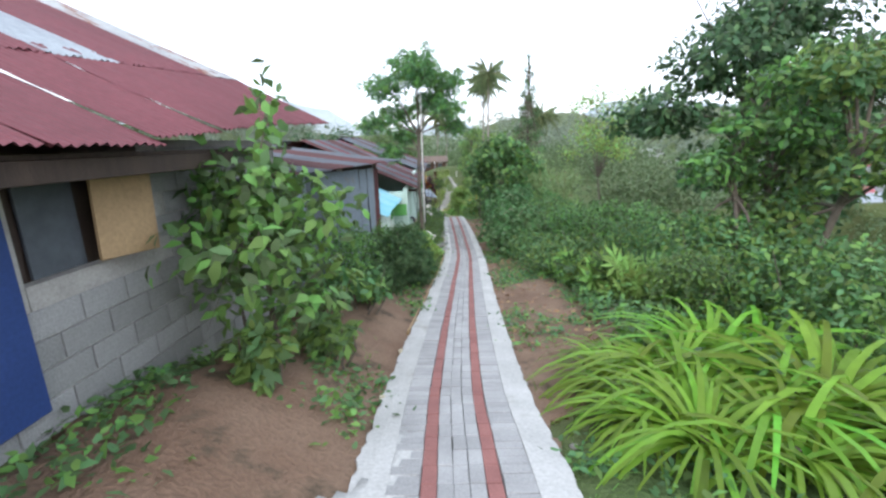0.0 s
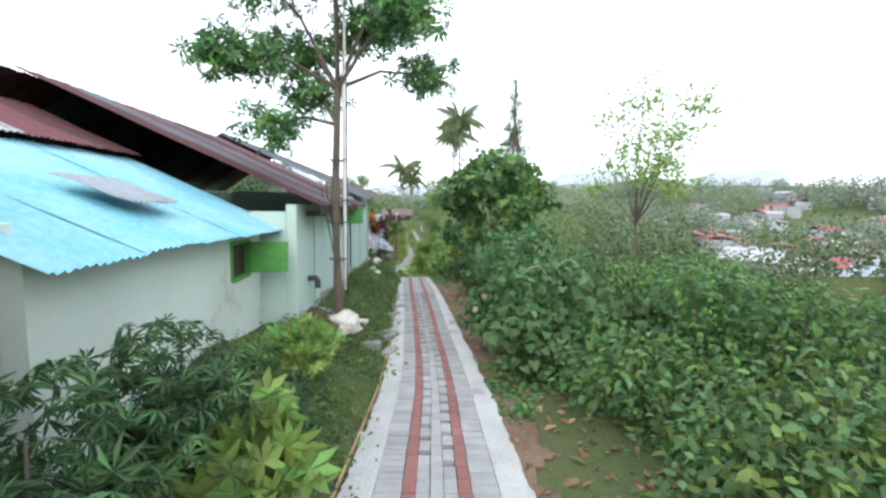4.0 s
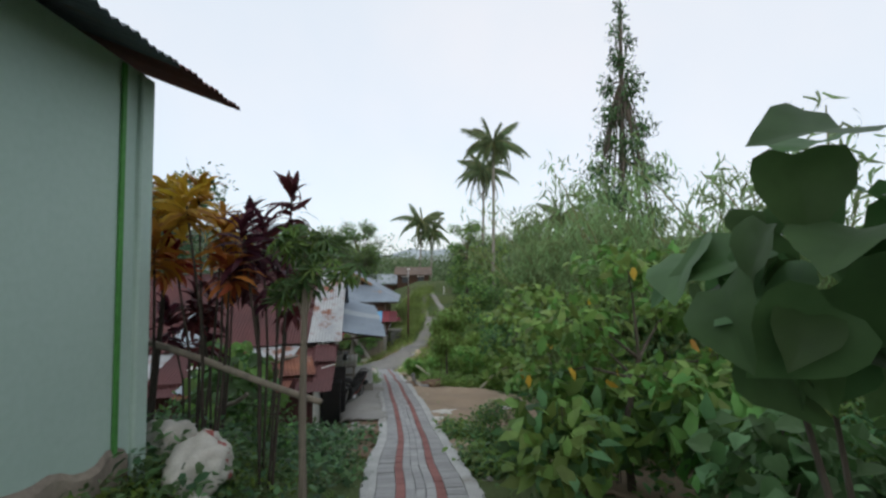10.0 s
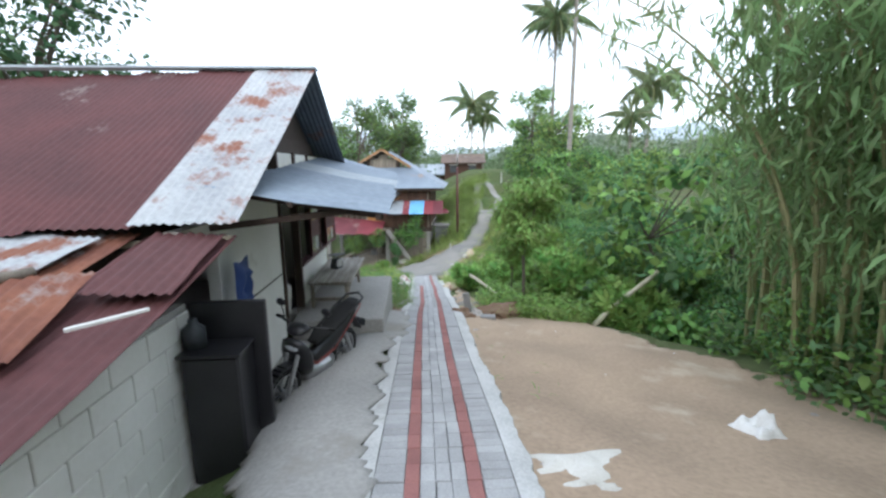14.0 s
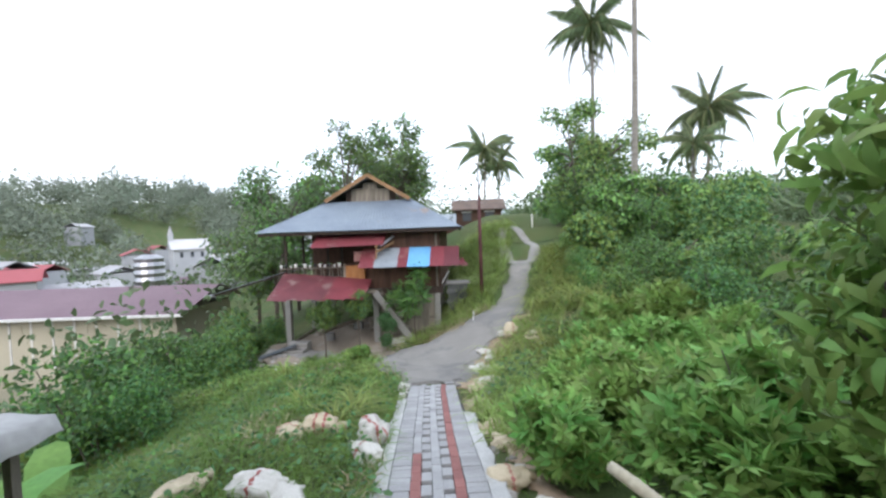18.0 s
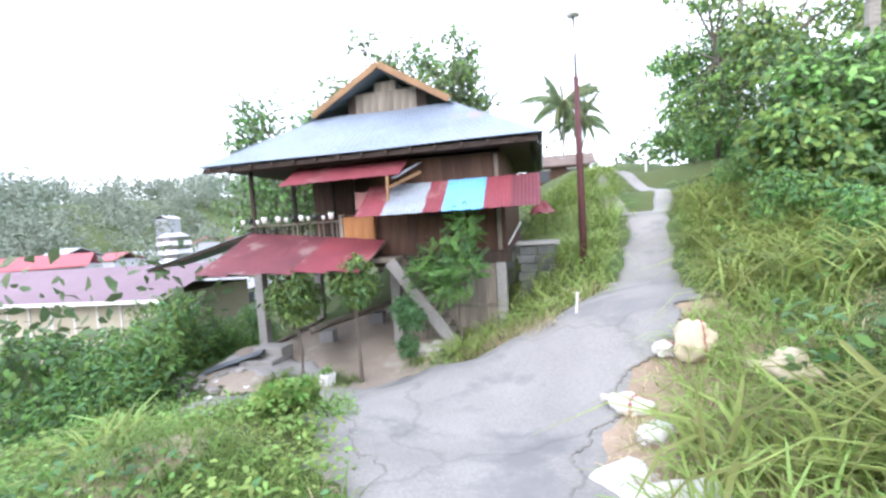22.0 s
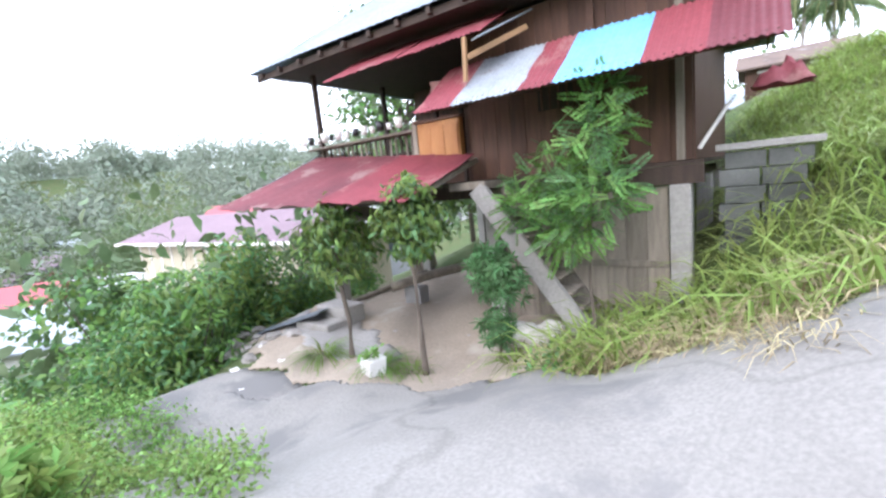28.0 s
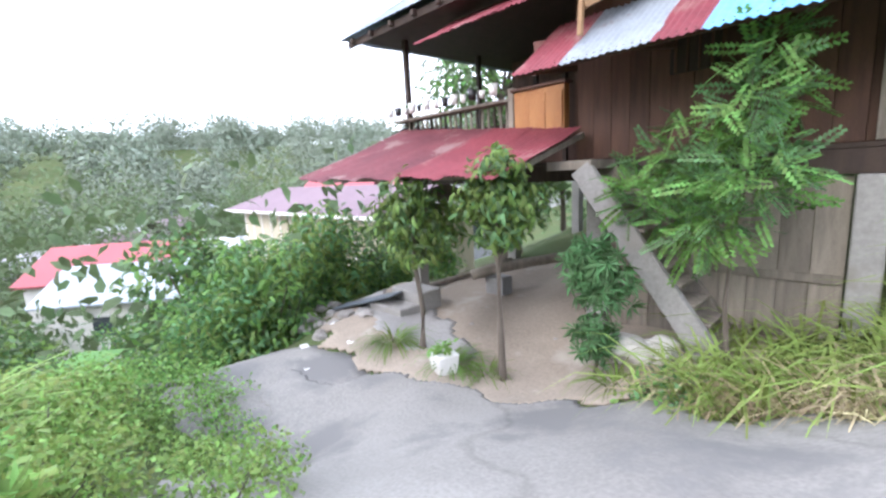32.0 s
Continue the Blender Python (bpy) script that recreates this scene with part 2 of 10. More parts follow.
M_ORANGE = material("varnished_orange_board", (0.36, 0.17, 0.06), (0.30, 0.13, 0.045), scale=2, rough=0.5, detail=24, bump=0.1, stretch=(6, 6, 0.8), per_object=0.1)
M_BARGE = material("ochre_painted_wood", (0.30, 0.175, 0.085), (0.22, 0.13, 0.065), scale=2, rough=0.6, bump=0.1)
M_PLY = material("tan_board", (0.42, 0.29, 0.16), (0.37, 0.25, 0.14), scale=1.5, rough=0.75, bump=0.05)
M_BLUE = material("blue_paint", (0.025, 0.05, 0.16), (0.03, 0.06, 0.19), scale=2, rough=0.55, bump=0.05)
M_ZINC = material("zinc_sheet", (0.36, 0.40, 0.43), (0.28, 0.31, 0.34), scale=0.9, rough=0.42, metal=0.25, detail=14, bump=0.05, spots=(0.22, 0.16, 0.12), spot_at=0.67, spot_scale=1.4)
M_ZINCB = material("blue_grey_zinc_sheet", (0.24, 0.285, 0.33), (0.19, 0.225, 0.27), scale=0.6, rough=0.5, metal=0.25, detail=14, bump=0.05, spots=(0.26, 0.21, 0.18), spot_at=0.66, spot_scale=0.9)
M_ZINCD = material("dull_dark_zinc_sheet", (0.13, 0.15, 0.17), (0.09, 0.10, 0.115), scale=0.9, rough=0.6, metal=0.2, detail=14, bump=0.05, spots=(0.15, 0.08, 0.05), spot_at=0.66)
M_RUST = material("rusty_sheet", (0.115, 0.046, 0.045), (0.085, 0.038, 0.038), scale=1.0, rough=0.75, metal=0.1, detail=18, bump=0.12, spots=(0.24, 0.20, 0.18), spot_at=0.68, spot_scale=1.1)
M_RUSTR = material("orange_rust_sheet", (0.24, 0.10, 0.06), (0.15, 0.06, 0.045), scale=1.6, rough=0.85, metal=0.1, detail=18, bump=0.15, spots=(0.34, 0.33, 0.32), spot_at=0.62, spot_scale=1.3)
M_MIXZ = material("half_rusted_zinc_sheet", (0.42, 0.43, 0.43), (0.33, 0.34, 0.35), scale=1.4, rough=0.6, metal=0.2, detail=18, bump=0.1, spots=(0.22, 0.09, 0.055), spot_at=0.56, spot_scale=1.9)
M_MAROON = material("maroon_roof_paint", (0.165, 0.05, 0.06), (0.135, 0.042, 0.05), scale=0.8, rough=0.6, metal=0.1, detail=16, bump=0.06, spots=(0.23, 0.10, 0.10), spot_at=0.66)
M_REDROOF = material("red_roof_paint", (0.25, 0.06, 0.072), (0.20, 0.05, 0.06), scale=1.0, rough=0.6, metal=0.1, detail=16, bump=0.05, spots=(0.30, 0.15, 0.14), spot_at=0.6)
M_AWNOLD = material("weathered_red_awning", (0.20, 0.062, 0.07), (0.145, 0.05, 0.058), scale=1.3, rough=0.65, metal=0.1, detail=16, bump=0.06, spots=(0.27, 0.17, 0.16), spot_at=0.58, spot_scale=1.6)
M_BLUEROOF = material("sky_blue_roof_paint", (0.16, 0.42, 0.70), (0.20, 0.47, 0.72), scale=1.0, rough=0.5, metal=0.1, detail=16, bump=0.05)
M_TURQ = material("turquoise_sheet", (0.20, 0.50, 0.60), (0.32, 0.58, 0.66), scale=1.2, rough=0.5, metal=0.1, detail=16, bump=0.05, spots=(0.55, 0.62, 0.63), spot_at=0.66)
M_BARK = material("bark", (0.15, 0.125, 0.10), (0.10, 0.085, 0.07), scale=3, rough=0.95, detail=30, bump=0.8, stretch=(1, 1, 0.3))
M_BENCH = material("weathered_split_bamboo", (0.40, 0.375, 0.335), (0.30, 0.28, 0.245), scale=2.5, rough=0.85, detail=30, bump=0.3, stretch=(1, 7, 7), per_object=0.2)
M_STEMD = material("dark_stem", (0.05, 0.042, 0.036), (0.075, 0.06, 0.05), scale=4, rough=0.9, detail=30, bump=0.4)
M_PALMBARK = material("palm_bark", (0.30, 0.275, 0.24), (0.21, 0.19, 0.165), scale=3, rough=0.95, detail=16, bump=0.8, stretch=(0.6, 0.6, 3))
M_CANE = material("bamboo_cane", (0.20, 0.22, 0.09), (0.28, 0.25, 0.13), scale=1.5, rough=0.6, detail=20, bump=0.1)
M_STICK = material("dry_cane", (0.50, 0.47, 0.36), (0.40, 0.36, 0.26), scale=3, rough=0.7, detail=30, bump=0.15)
M_SACK = material("woven_sack", (0.62, 0.60, 0.55), (0.48, 0.46, 0.41), scale=3, rough=0.8, detail=90, bump=0.3, spots=(0.33, 0.29, 0.24), spot_at=0.63, spot_scale=3)
M_SACKT = material("tan_woven_sack", (0.55, 0.47, 0.33), (0.45, 0.38, 0.27), scale=3, rough=0.8, detail=90, bump=0.3, spots=(0.32, 0.25, 0.17), spot_at=0.63, spot_scale=3)
M_SACKR = material("red_print", (0.40, 0.13, 0.12), rough=0.8, bump=0.2)
M_PINK = material("faded_pink_cloth", (0.45, 0.24, 0.22), rough=0.9, bump=0.1)
M_GLASSY = material("clear_lens", (0.5, 0.52, 0.55), rough=0.12, bump=0, spec=0.6)
M_DARKBLOCK = material("dark_grey_block", (0.13, 0.135, 0.13), (0.085, 0.09, 0.085), scale=3, rough=0.95, detail=24, bump=0.5, per_object=0.2)
M_TARP = material("dusty_grey_plastic", (0.36, 0.36, 0.35), (0.27, 0.265, 0.25), scale=1.2, rough=0.6, detail=10, bump=0.25, spots=(0.20, 0.18, 0.15), spot_at=0.6, spot_scale=1.0)
M_STONE = material("rubble", (0.36, 0.34, 0.31), (0.26, 0.24, 0.22), scale=4, rough=0.95, detail=30, bump=0.6, per_object=0.2)
M_BLACK = material("black_plastic", (0.012, 0.012, 0.014), (0.018, 0.018, 0.02), rough=0.35, bump=0.0, spec=0.5)
M_RUBBER = material("tyre_rubber", (0.018, 0.018, 0.018), rough=0.85, bump=0.2)
M_STEEL = material("steel", (0.45, 0.45, 0.46), rough=0.35, metal=0.9, bump=0.02)
M_PVC = material("white_plastic", (0.70, 0.69, 0.66), (0.62, 0.61, 0.58), rough=0.5, bump=0.03)
M_PIPE = material("dark_pipe", (0.05, 0.055, 0.06), rough=0.5, bump=0.02)
M_MAROONW = material("maroon_window_paint", (0.12, 0.05, 0.055), (0.10, 0.04, 0.045), rough=0.5, bump=0.05)
M_PAPER = material("faded_sticker", (0.45, 0.45, 0.42), (0.36, 0.37, 0.36), scale=4, rough=0.6, bump=0)
M_CREAM = material("cream_wall", (0.48, 0.44, 0.33), (0.42, 0.38, 0.29), scale=0.4, rough=0.85, bump=0.05)
M_PLUM = material("plum_roof", (0.185, 0.125, 0.145), (0.16, 0.105, 0.125), scale=0.3, rough=0.6, bump=0.04, detail=10)
M_REDCLAY = material("red_far_roof", (0.36, 0.10, 0.11), (0.32, 0.09, 0.10), scale=0.5, rough=0.7, bump=0.04)
M_FARWHITE = material("far_white_wall", (0.40, 0.41, 0.42), (0.33, 0.34, 0.36), scale=0.2, rough=0.8, bump=0, per_object=0.15)
M_FARROOF = material("far_grey_roof", (0.45, 0.46, 0.48), (0.38, 0.36, 0.36), scale=0.2, rough=0.7, bump=0, per_object=0.3)
M_FARGLASS = material("far_window", (0.06, 0.07, 0.08), rough=0.3, bump=0)
M_GLASS = material("clear_window_glass", (0.85, 0.88, 0.88), (0.8, 0.84, 0.84), rough=0.05, bump=0, spec=0.5, speckle=0.02)
M_GLASS.node_tree.nodes["Principled BSDF"].inputs["Transmission Weight"].default_value = 1.0
# aerial haze is mixed into the next two base colours
M_HILL = material("haze_tinted_hill", (0.16, 0.20, 0.17), (0.20, 0.235, 0.21), scale=0.03, rough=1, detail=0.4, bump=0)
M_MOUNT = material("haze_tinted_mountain", (0.36, 0.41, 0.44), (0.39, 0.44, 0.47), scale=0.01, rough=1, detail=0.2, bump=0)

L_GEN = leafy("mid_green_leaf", (0.120, 0.228, 0.092), (0.086, 0.178, 0.072))
L_MEADOW = leafy("meadow_grass_blade", (0.29, 0.38, 0.11), (0.22, 0.31, 0.08), translucent=0.45)
L_CREEP = leafy("creeper_leaf", (0.25, 0.40, 0.11), (0.19, 0.33, 0.085), translucent=0.4)
L_BRIGHT = leafy("bright_green_leaf", (0.172, 0.310, 0.078), (0.122, 0.245, 0.062))
L_DARK = leafy("dark_green_leaf", (0.060, 0.122, 0.054), (0.045, 0.096, 0.043))
L_HEART = leafy("broad_heart_leaf", (0.090, 0.190, 0.066), (0.068, 0.146, 0.054), rough=0.5)
L_BAMBOO = leafy("bamboo_leaf", (0.25, 0.36, 0.155), (0.195, 0.295, 0.125), translucent=0.5)
L_PALM = leafy("palm_leaf", (0.15, 0.215, 0.10), (0.165, 0.22, 0.11), rough=0.45)
L_GRASS = leafy("grass_blade", (0.16, 0.26, 0.055), (0.115, 0.205, 0.045), translucent=0.45)
L_DRY = leafy("dry_grass", (0.48, 0.42, 0.25), (0.38, 0.325, 0.185), translucent=0.2)
L_PANDAN = leafy("strap_leaf", (0.176, 0.351, 0.036), (0.137, 0.293, 0.031), rough=0.4)
L_YELLOW = leafy("yellow_croton_leaf", (0.546, 0.338, 0.039), (0.390, 0.182, 0.039))
L_ORANGE = leafy("orange_croton_leaf", (0.42, 0.15, 0.035), (0.30, 0.09, 0.03))
L_MAROON = leafy("maroon_cordyline_leaf", (0.105, 0.028, 0.036), (0.062, 0.018, 0.024))
L_DEAD = leafy("dead_leaf", (0.30, 0.19, 0.10), (0.22, 0.13, 0.07), translucent=0.1)
L_FAR = leafy("far_foliage", (0.125, 0.19, 0.085), (0.095, 0.15, 0.07), translucent=0.25, island=0.22)
# distance haze is put into this paler leaf colour
L_HAZE = leafy("haze_tinted_foliage", (0.21, 0.26, 0.19), (0.18, 0.225, 0.17), translucent=0.25, island=0.15)

# ---- mesh helpers ----
RNG = np.random.default_rng(7)


def mesh_object(name, verts, faces, mat, parent=None, label="", smooth=False):
    me = bpy.data.meshes.new(name)
    me.from_pydata([tuple(map(float, v)) for v in verts], [], [tuple(f) for f in faces])
    me.materials.append(mat)
    if smooth:
        me.shade_smooth()
    ob = new(name, me)
    if parent is not None:
        ob.parent = parent
    if label:
        tagged(ob, label)
    return ob


def part(name, bm, mat, parent=None, label="", smooth=False):
    me = bpy.data.meshes.new(name)
    bm.to_mesh(me)
    bm.free()
    me.materials.append(mat)
    if smooth:
        me.shade_smooth()
    ob = new(name, me)
    if parent is not None:
        ob.parent = parent
    if label:
        tagged(ob, label)
    return ob


def thing(name, m, label, category, group="", kind=""):
    ob = new(name)
    ob.empty_display_size = 0.1
    ob.matrix_world = m
    return tagged(ob, label, category, group, kind)


def box(bm, x0, x1, y0, y1, z0, z1, bevel=0.0, turn=None):
    r = bmesh.ops.create_cube(bm, size=1.0)["verts"]
    m = Matrix.Translation(((x0 + x1) / 2, (y0 + y1) / 2, (z0 + z1) / 2)) @ Matrix.Diagonal((x1 - x0, y1 - y0, z1 - z0, 1))
    if turn is not None:
        m = turn @ m
    bmesh.ops.transform(bm, matrix=m, verts=r)
    if bevel:
        es = list({e for v in r for e in v.link_edges})
        bmesh.ops.bevel(bm, geom=es, offset=bevel, segments=1, affect="EDGES", profile=0.5)
    return bm


def boxed(name, dims, mat, parent=None, label="", bevel=0.004):
    return part(name, box(bmesh.new(), *dims, bevel=bevel), mat, parent, label)


def beam(bm, a, b, w, h, bevel=0.003):
    """A squared stick from a to b."""
    a, b = Vector(a), Vector(b)
    d = b - a
    q = d.to_track_quat("Y", "Z").to_matrix().to_4x4()
    box(bm, -w / 2, w / 2, 0, d.length, -h / 2, h / 2, bevel, Matrix.Translation(a) @ q)
    return bm


def tube(bm, pts, radii, sides=8, cap=True):
    """A round bar along points with a radius at each."""
    pts = [Vector(p) for p in pts]
    rings = []
    for i, p in enumerate(pts):
        d = (pts[min(i + 1, len(pts) - 1)] - pts[max(i - 1, 0)]).normalized()
        q = d.to_track_quat("Z", "Y").to_matrix()
        r = radii[i] if hasattr(radii, "__len__") else radii
        rings.append([bm.verts.new(p + q @ Vector((r * math.cos(k * math.tau / sides), r * math.sin(k * math.tau / sides), 0))) for k in range(sides)])
    for r0, r1 in zip(rings, rings[1:]):
        for k in range(sides):
            bm.faces.new((r0[k], r0[(k + 1) % sides], r1[(k + 1) % sides], r1[k]))
    if cap:
        bm.faces.new(rings[0][::-1])
        bm.faces.new(rings[-1])
    return bm


def sheet(name, corner, across, down, mat, parent=None, label="", pitch=0.076, depth=0.011, sag=0.0, rows=4, lift=0.0):
    """A corrugated metal sheet: corner, the edge across the waves, the edge along them."""
    c, a, d = Vector(corner), Vector(across), Vector(down)
    up = a.cross(d).normalized()
    if up.z < 0:
        up = -up
    n = max(2, round(a.length / pitch * 4))
    verts, faces = [], []
    for side in (0, 1):
        for j in range(rows + 1):
            v = j / rows
            for i in range(n + 1):
                w = math.sin(i * math.pi / 2) * depth + 0.006 * math.sin(i * 0.37 + 9 * v + a.length * 7)
                verts.append(c + a * (i / n) + d * v + up * (w - 0.003 * side - sag * 4 * v * (1 - v) + lift))
    m = (n + 1) * (rows + 1)
    for j in range(rows):
        for i in range(n):
            q = (j * (n + 1) + i, j * (n + 1) + i + 1, (j + 1) * (n + 1) + i + 1, (j + 1) * (n + 1) + i)
            faces.append(q)
            faces.append(tuple(k + m for k in q[::-1]))
    return mesh_object(name, verts, faces, mat, parent, label, smooth=True)


# ---- leaves: templates as (points, faces), length along +y, face up +z ----
def blade(segments, width, bend, tip=0.0, fold=0.0):
    pts, faces = [], []
    for i in range(segments + 1):
        s = i / segments
        w = width * (math.sin(math.pi * min(1, 0.12 + 0.88 * s)) ** 0.7 if tip == 0 else (1 - s) ** tip * (0.5 + min(0.5, 3 * s)))
        y, z = s * math.cos(bend * s), -s * math.sin(bend * s)
        pts += [(-w, y, z + fold * w), (w, y, z + fold * w)]
    for i in range(segments):
        k = 2 * i
        faces.append((k, k + 1, k + 3, k + 2))
    return np.array(pts), faces


def heart(n=14):
    """A heart-shaped leaf: a waved rim, a ring half-way in, and the midrib hollow."""
    pts = []
    for r in (1.0, 0.55):
        for k in range(n):
            a = math.tau * k / n
            x = 0.50 * math.sin(a) * (0.98 + 0.14 * math.cos(a)) * (1 - 0.5 * max(0, -math.cos(a)) ** 2.5)
            y = 0.46 - 0.50 * math.cos(a) - 0.16 * math.exp(-((abs(math.remainder(a, math.tau)) / 0.42) ** 2)) * -1.0 + 0.18 * max(0, -math.cos(a)) ** 6
            x, y = x * r, 0.42 + (y - 0.42) * r
            wave = 0.035 * math.sin(5 * a) if r == 1.0 else 0.0
            pts.append((x, y, 0.26 * abs(x) - 0.20 * y * y + wave))
    pts.append((0, 0.42, -0.05))
    faces = [(k, (k + 1) % n, n + (k + 1) % n, n + k) for k in range(n)] + [(n + k, n + (k + 1) % n, 2 * n) for k in range(n)]
    return np.array(pts), faces


def palmate(lobes, width, spread, droop):
    pts, faces = [], []
    for k in range(lobes):
        a = (k / (lobes - 1) - 0.5) * spread
        r = 1 - 0.28 * abs(k / (lobes - 1) - 0.5) * 2
        c, s = math.cos(a), math.sin(a)
        b = len(pts)
        for x, y, z in ((0, 0, 0), (-width, 0.55, -0.1 * droop), (width, 0.55, -0.1 * droop), (0, 1.0, -0.45 * droop)):
            y *= r
            pts.append((x * c + y * s, y * c - x * s, z))
        faces += [(b, b + 1, b + 3), (b, b + 3, b + 2)]
    return np.array(pts), faces


def pinnate(pairs, length, width, droop):
    """A feather of paired leaflets."""
    pts, faces = [], []
    for k in range(pairs):
        s = (k + 0.6) / pairs
        for side in (-1, 1):
            b = len(pts)
            l = length * (0.55 + 0.45 * math.sin(math.pi * (0.15 + 0.8 * s)))
            y0, z0 = s, -droop * s * s
            for x, y, z in ((0, 0, 0), (l * 0.5, 0.35 * l + width, 0), (l, 0.6 * l, -0.12 * l), (l * 0.5, 0.35 * l - width, 0)):
                pts.append((side * x, y0 + y, z0 + z))
            faces.append((b, b + 1, b + 2, b + 3))
    return np.array(pts), faces


LEAF_OVAL = blade(2, 0.27, 0.5)
LEAF_LONG = blade(3, 0.14, 0.9)
LEAF_THIN = blade(2, 0.085, 0.7)
LEAF_GRASS = blade(3, 0.022, 1.2, tip=0.9)
LEAF_STRAP = blade(5, 0.045, 1.25, tip=0.6)
LEAF_BROAD = blade(4, 0.2, 1.0)
LEAF_HEART = heart()
LEAF_PALMATE = palmate(7, 0.085, 4.3, 1.0)
LEAF_CASSAVA = palmate(7, 0.17, 4.6, 0.45)
LEAF_PAPAYA = palmate(9, 0.12, 5.4, 0.35)
LEAF_WHORL = palmate(6, 0.15, 5.0, 0.7)


def frames_of(direction, normal):
    y = direction / np.linalg.norm(direction, axis=1, keepdims=True)
    x = np.cross(y, normal)
    x /= np.linalg.norm(x, axis=1, keepdims=True) + 1e-9
    return x, y, np.cross(x, y)


def leaf_mesh(name, template, places, directions, sizes, mat, parent=None, label="", normals=None, roll=0.5):
    """One leaf of the template at each place, pointing along its direction."""
    pts, fcs = template
    n = len(places)
    if normals is None:
        normals = np.tile([0, 0, 1.0], (n, 1)) + RNG.normal(0, roll, (n, 3))
    x, y, z = frames_of(np.asarray(directions, float), normals)
    s = np.asarray(sizes, float)[:, None, None]
    v = (pts[None, :, 0:1] * x[:, None] + pts[None, :, 1:2] * y[:, None] + pts[None, :, 2:3] * z[:, None]) * s + np.asarray(places)[:, None]
    k = len(pts)
    me = bpy.data.meshes.new(name)
    verts = v.reshape(-1, 3)
    loops = np.concatenate([np.array(f) for f in fcs])
    lens = np.array([len(f) for f in fcs])
    all_loops = (np.arange(n)[:, None] * k + loops[None]).ravel()
    all_lens = np.tile(lens, n)
    me.vertices.add(len(verts))
    me.vertices.foreach_set("co", verts.astype(np.float32).ravel())
    me.loops.add(len(all_loops))
    me.loops.foreach_set("vertex_index", all_loops.astype(np.int32))
    me.polygons.add(len(all_lens))
    me.polygons.foreach_set("loop_start", np.concatenate([[0], np.cumsum(all_lens)[:-1]]).astype(np.int32))
    me.update(calc_edges=True)
    if k > 20 and k < 40:
        me.shade_smooth()
    me.materials.append(mat)
    ob = new(name, me)
    if parent is not None:
        ob.parent = parent
    if label:
        tagged(ob, label)
    return ob


def blob_points(blobs, n, shell=0.55):
    """Points in a union of uneven ellipsoids (x, y, z, rx, ry, rz), most of them near the skin; with outward directions."""
    b = np.array(blobs, float)
    w = (b[:, 3] * b[:, 4] * b[:, 5]) ** 0.67
    pick = RNG.choice(len(b), n, p=w / w.sum())
    d = RNG.normal(size=(n, 3))
    d /= np.linalg.norm(d, axis=1, keepdims=True)
    lump = 1 + 0.22 * np.sin(d[:, 0] * 5 + pick * 1.7) * np.cos(d[:, 1] * 4 + pick) + 0.12 * np.sin(d[:, 2] * 9 + pick)
    r = (shell + (1 - shell) * RNG.random(n) ** 0.6) * lump
    return b[pick, :3] + d * r[:, None] * b[pick, 3:], d


def spread_blobs(radius, height, count, base=0.35):
    out = []
    for _ in range(count):
        a, r = RNG.random() * math.tau, radius * 0.62 * RNG.random() ** 0.5
        h = height * (base + (1 - base) * RNG.random() * 0.8)
        s = radius * (0.32 + 0.25 * RNG.random())
        out.append((r * math.cos(a), r * math.sin(a), h, s, s, s * 0.75))
    return out

# ---- the lie of the land ----
WAY_Y = np.array([-16, -10.96, -9.48, -7.2, -5.4, -3.5, -2.1, 1.0, 2.6, 3.65, 5.3, 8.47, 10.1, 13.16, 14.5, 15.4, 17.5, 19.1, 20.8, 23.1, 25.5, 27.66, 28.9, 30.1, 31.6, 34.67])
WAY_X = np.array([9.3, 8.19, 7.84, 7.41, 7.09, 6.75, 6.51, 5.96, 5.62, 5.36, 4.97, 4.14, 3.74, 3.02, 2.71, 2.38, 1.78, 1.25, 0.62, -0.26, -1.16, -1.93, -2.43, -2.89, -3.5, -4.7])
WAY_Z = np.array([2.3, 1.56, 1.25, 0.90, 0.60, 0.36, 0.12, -0.28, -0.42, -0.48, -0.53, -0.52, -0.67, -1.03, -1.2, -1.4, -1.93, -2.3, -2.47, -2.86, -3.2, -3.7, -3.95, -4.08, -4.38, -4.92])
_yy = np.arange(-17, 36, 0.1)
_k = np.exp(-np.linspace(-2, 2, 17) ** 2)
_k /= _k.sum()


def _smooth(v):
    raw = np.interp(_yy, WAY_Y, v)
    return np.convolve(np.pad(raw, 8, mode="edge"), _k, mode="valid")


SMX, SMZ = _smooth(WAY_X), _smooth(WAY_Z)


def way_x(y):
    y = np.asarray(y, float)
    return np.where(y > 34.6, -4.7 - 0.05 * (y - 34.6), np.where(y < -16, 9.3 - 0.22 * (y + 16), np.interp(y, _yy, SMX)))


def way_z(y):
    y = np.asarray(y, float)
    return np.where(y < -16, 2.3 - 0.1 * (y + 16), np.interp(y, _yy, SMZ))


def ramp(v, a, b):
    t = np.clip((v - a) / (b - a), 0, 1)
    return t * t * (3 - 2 * t)


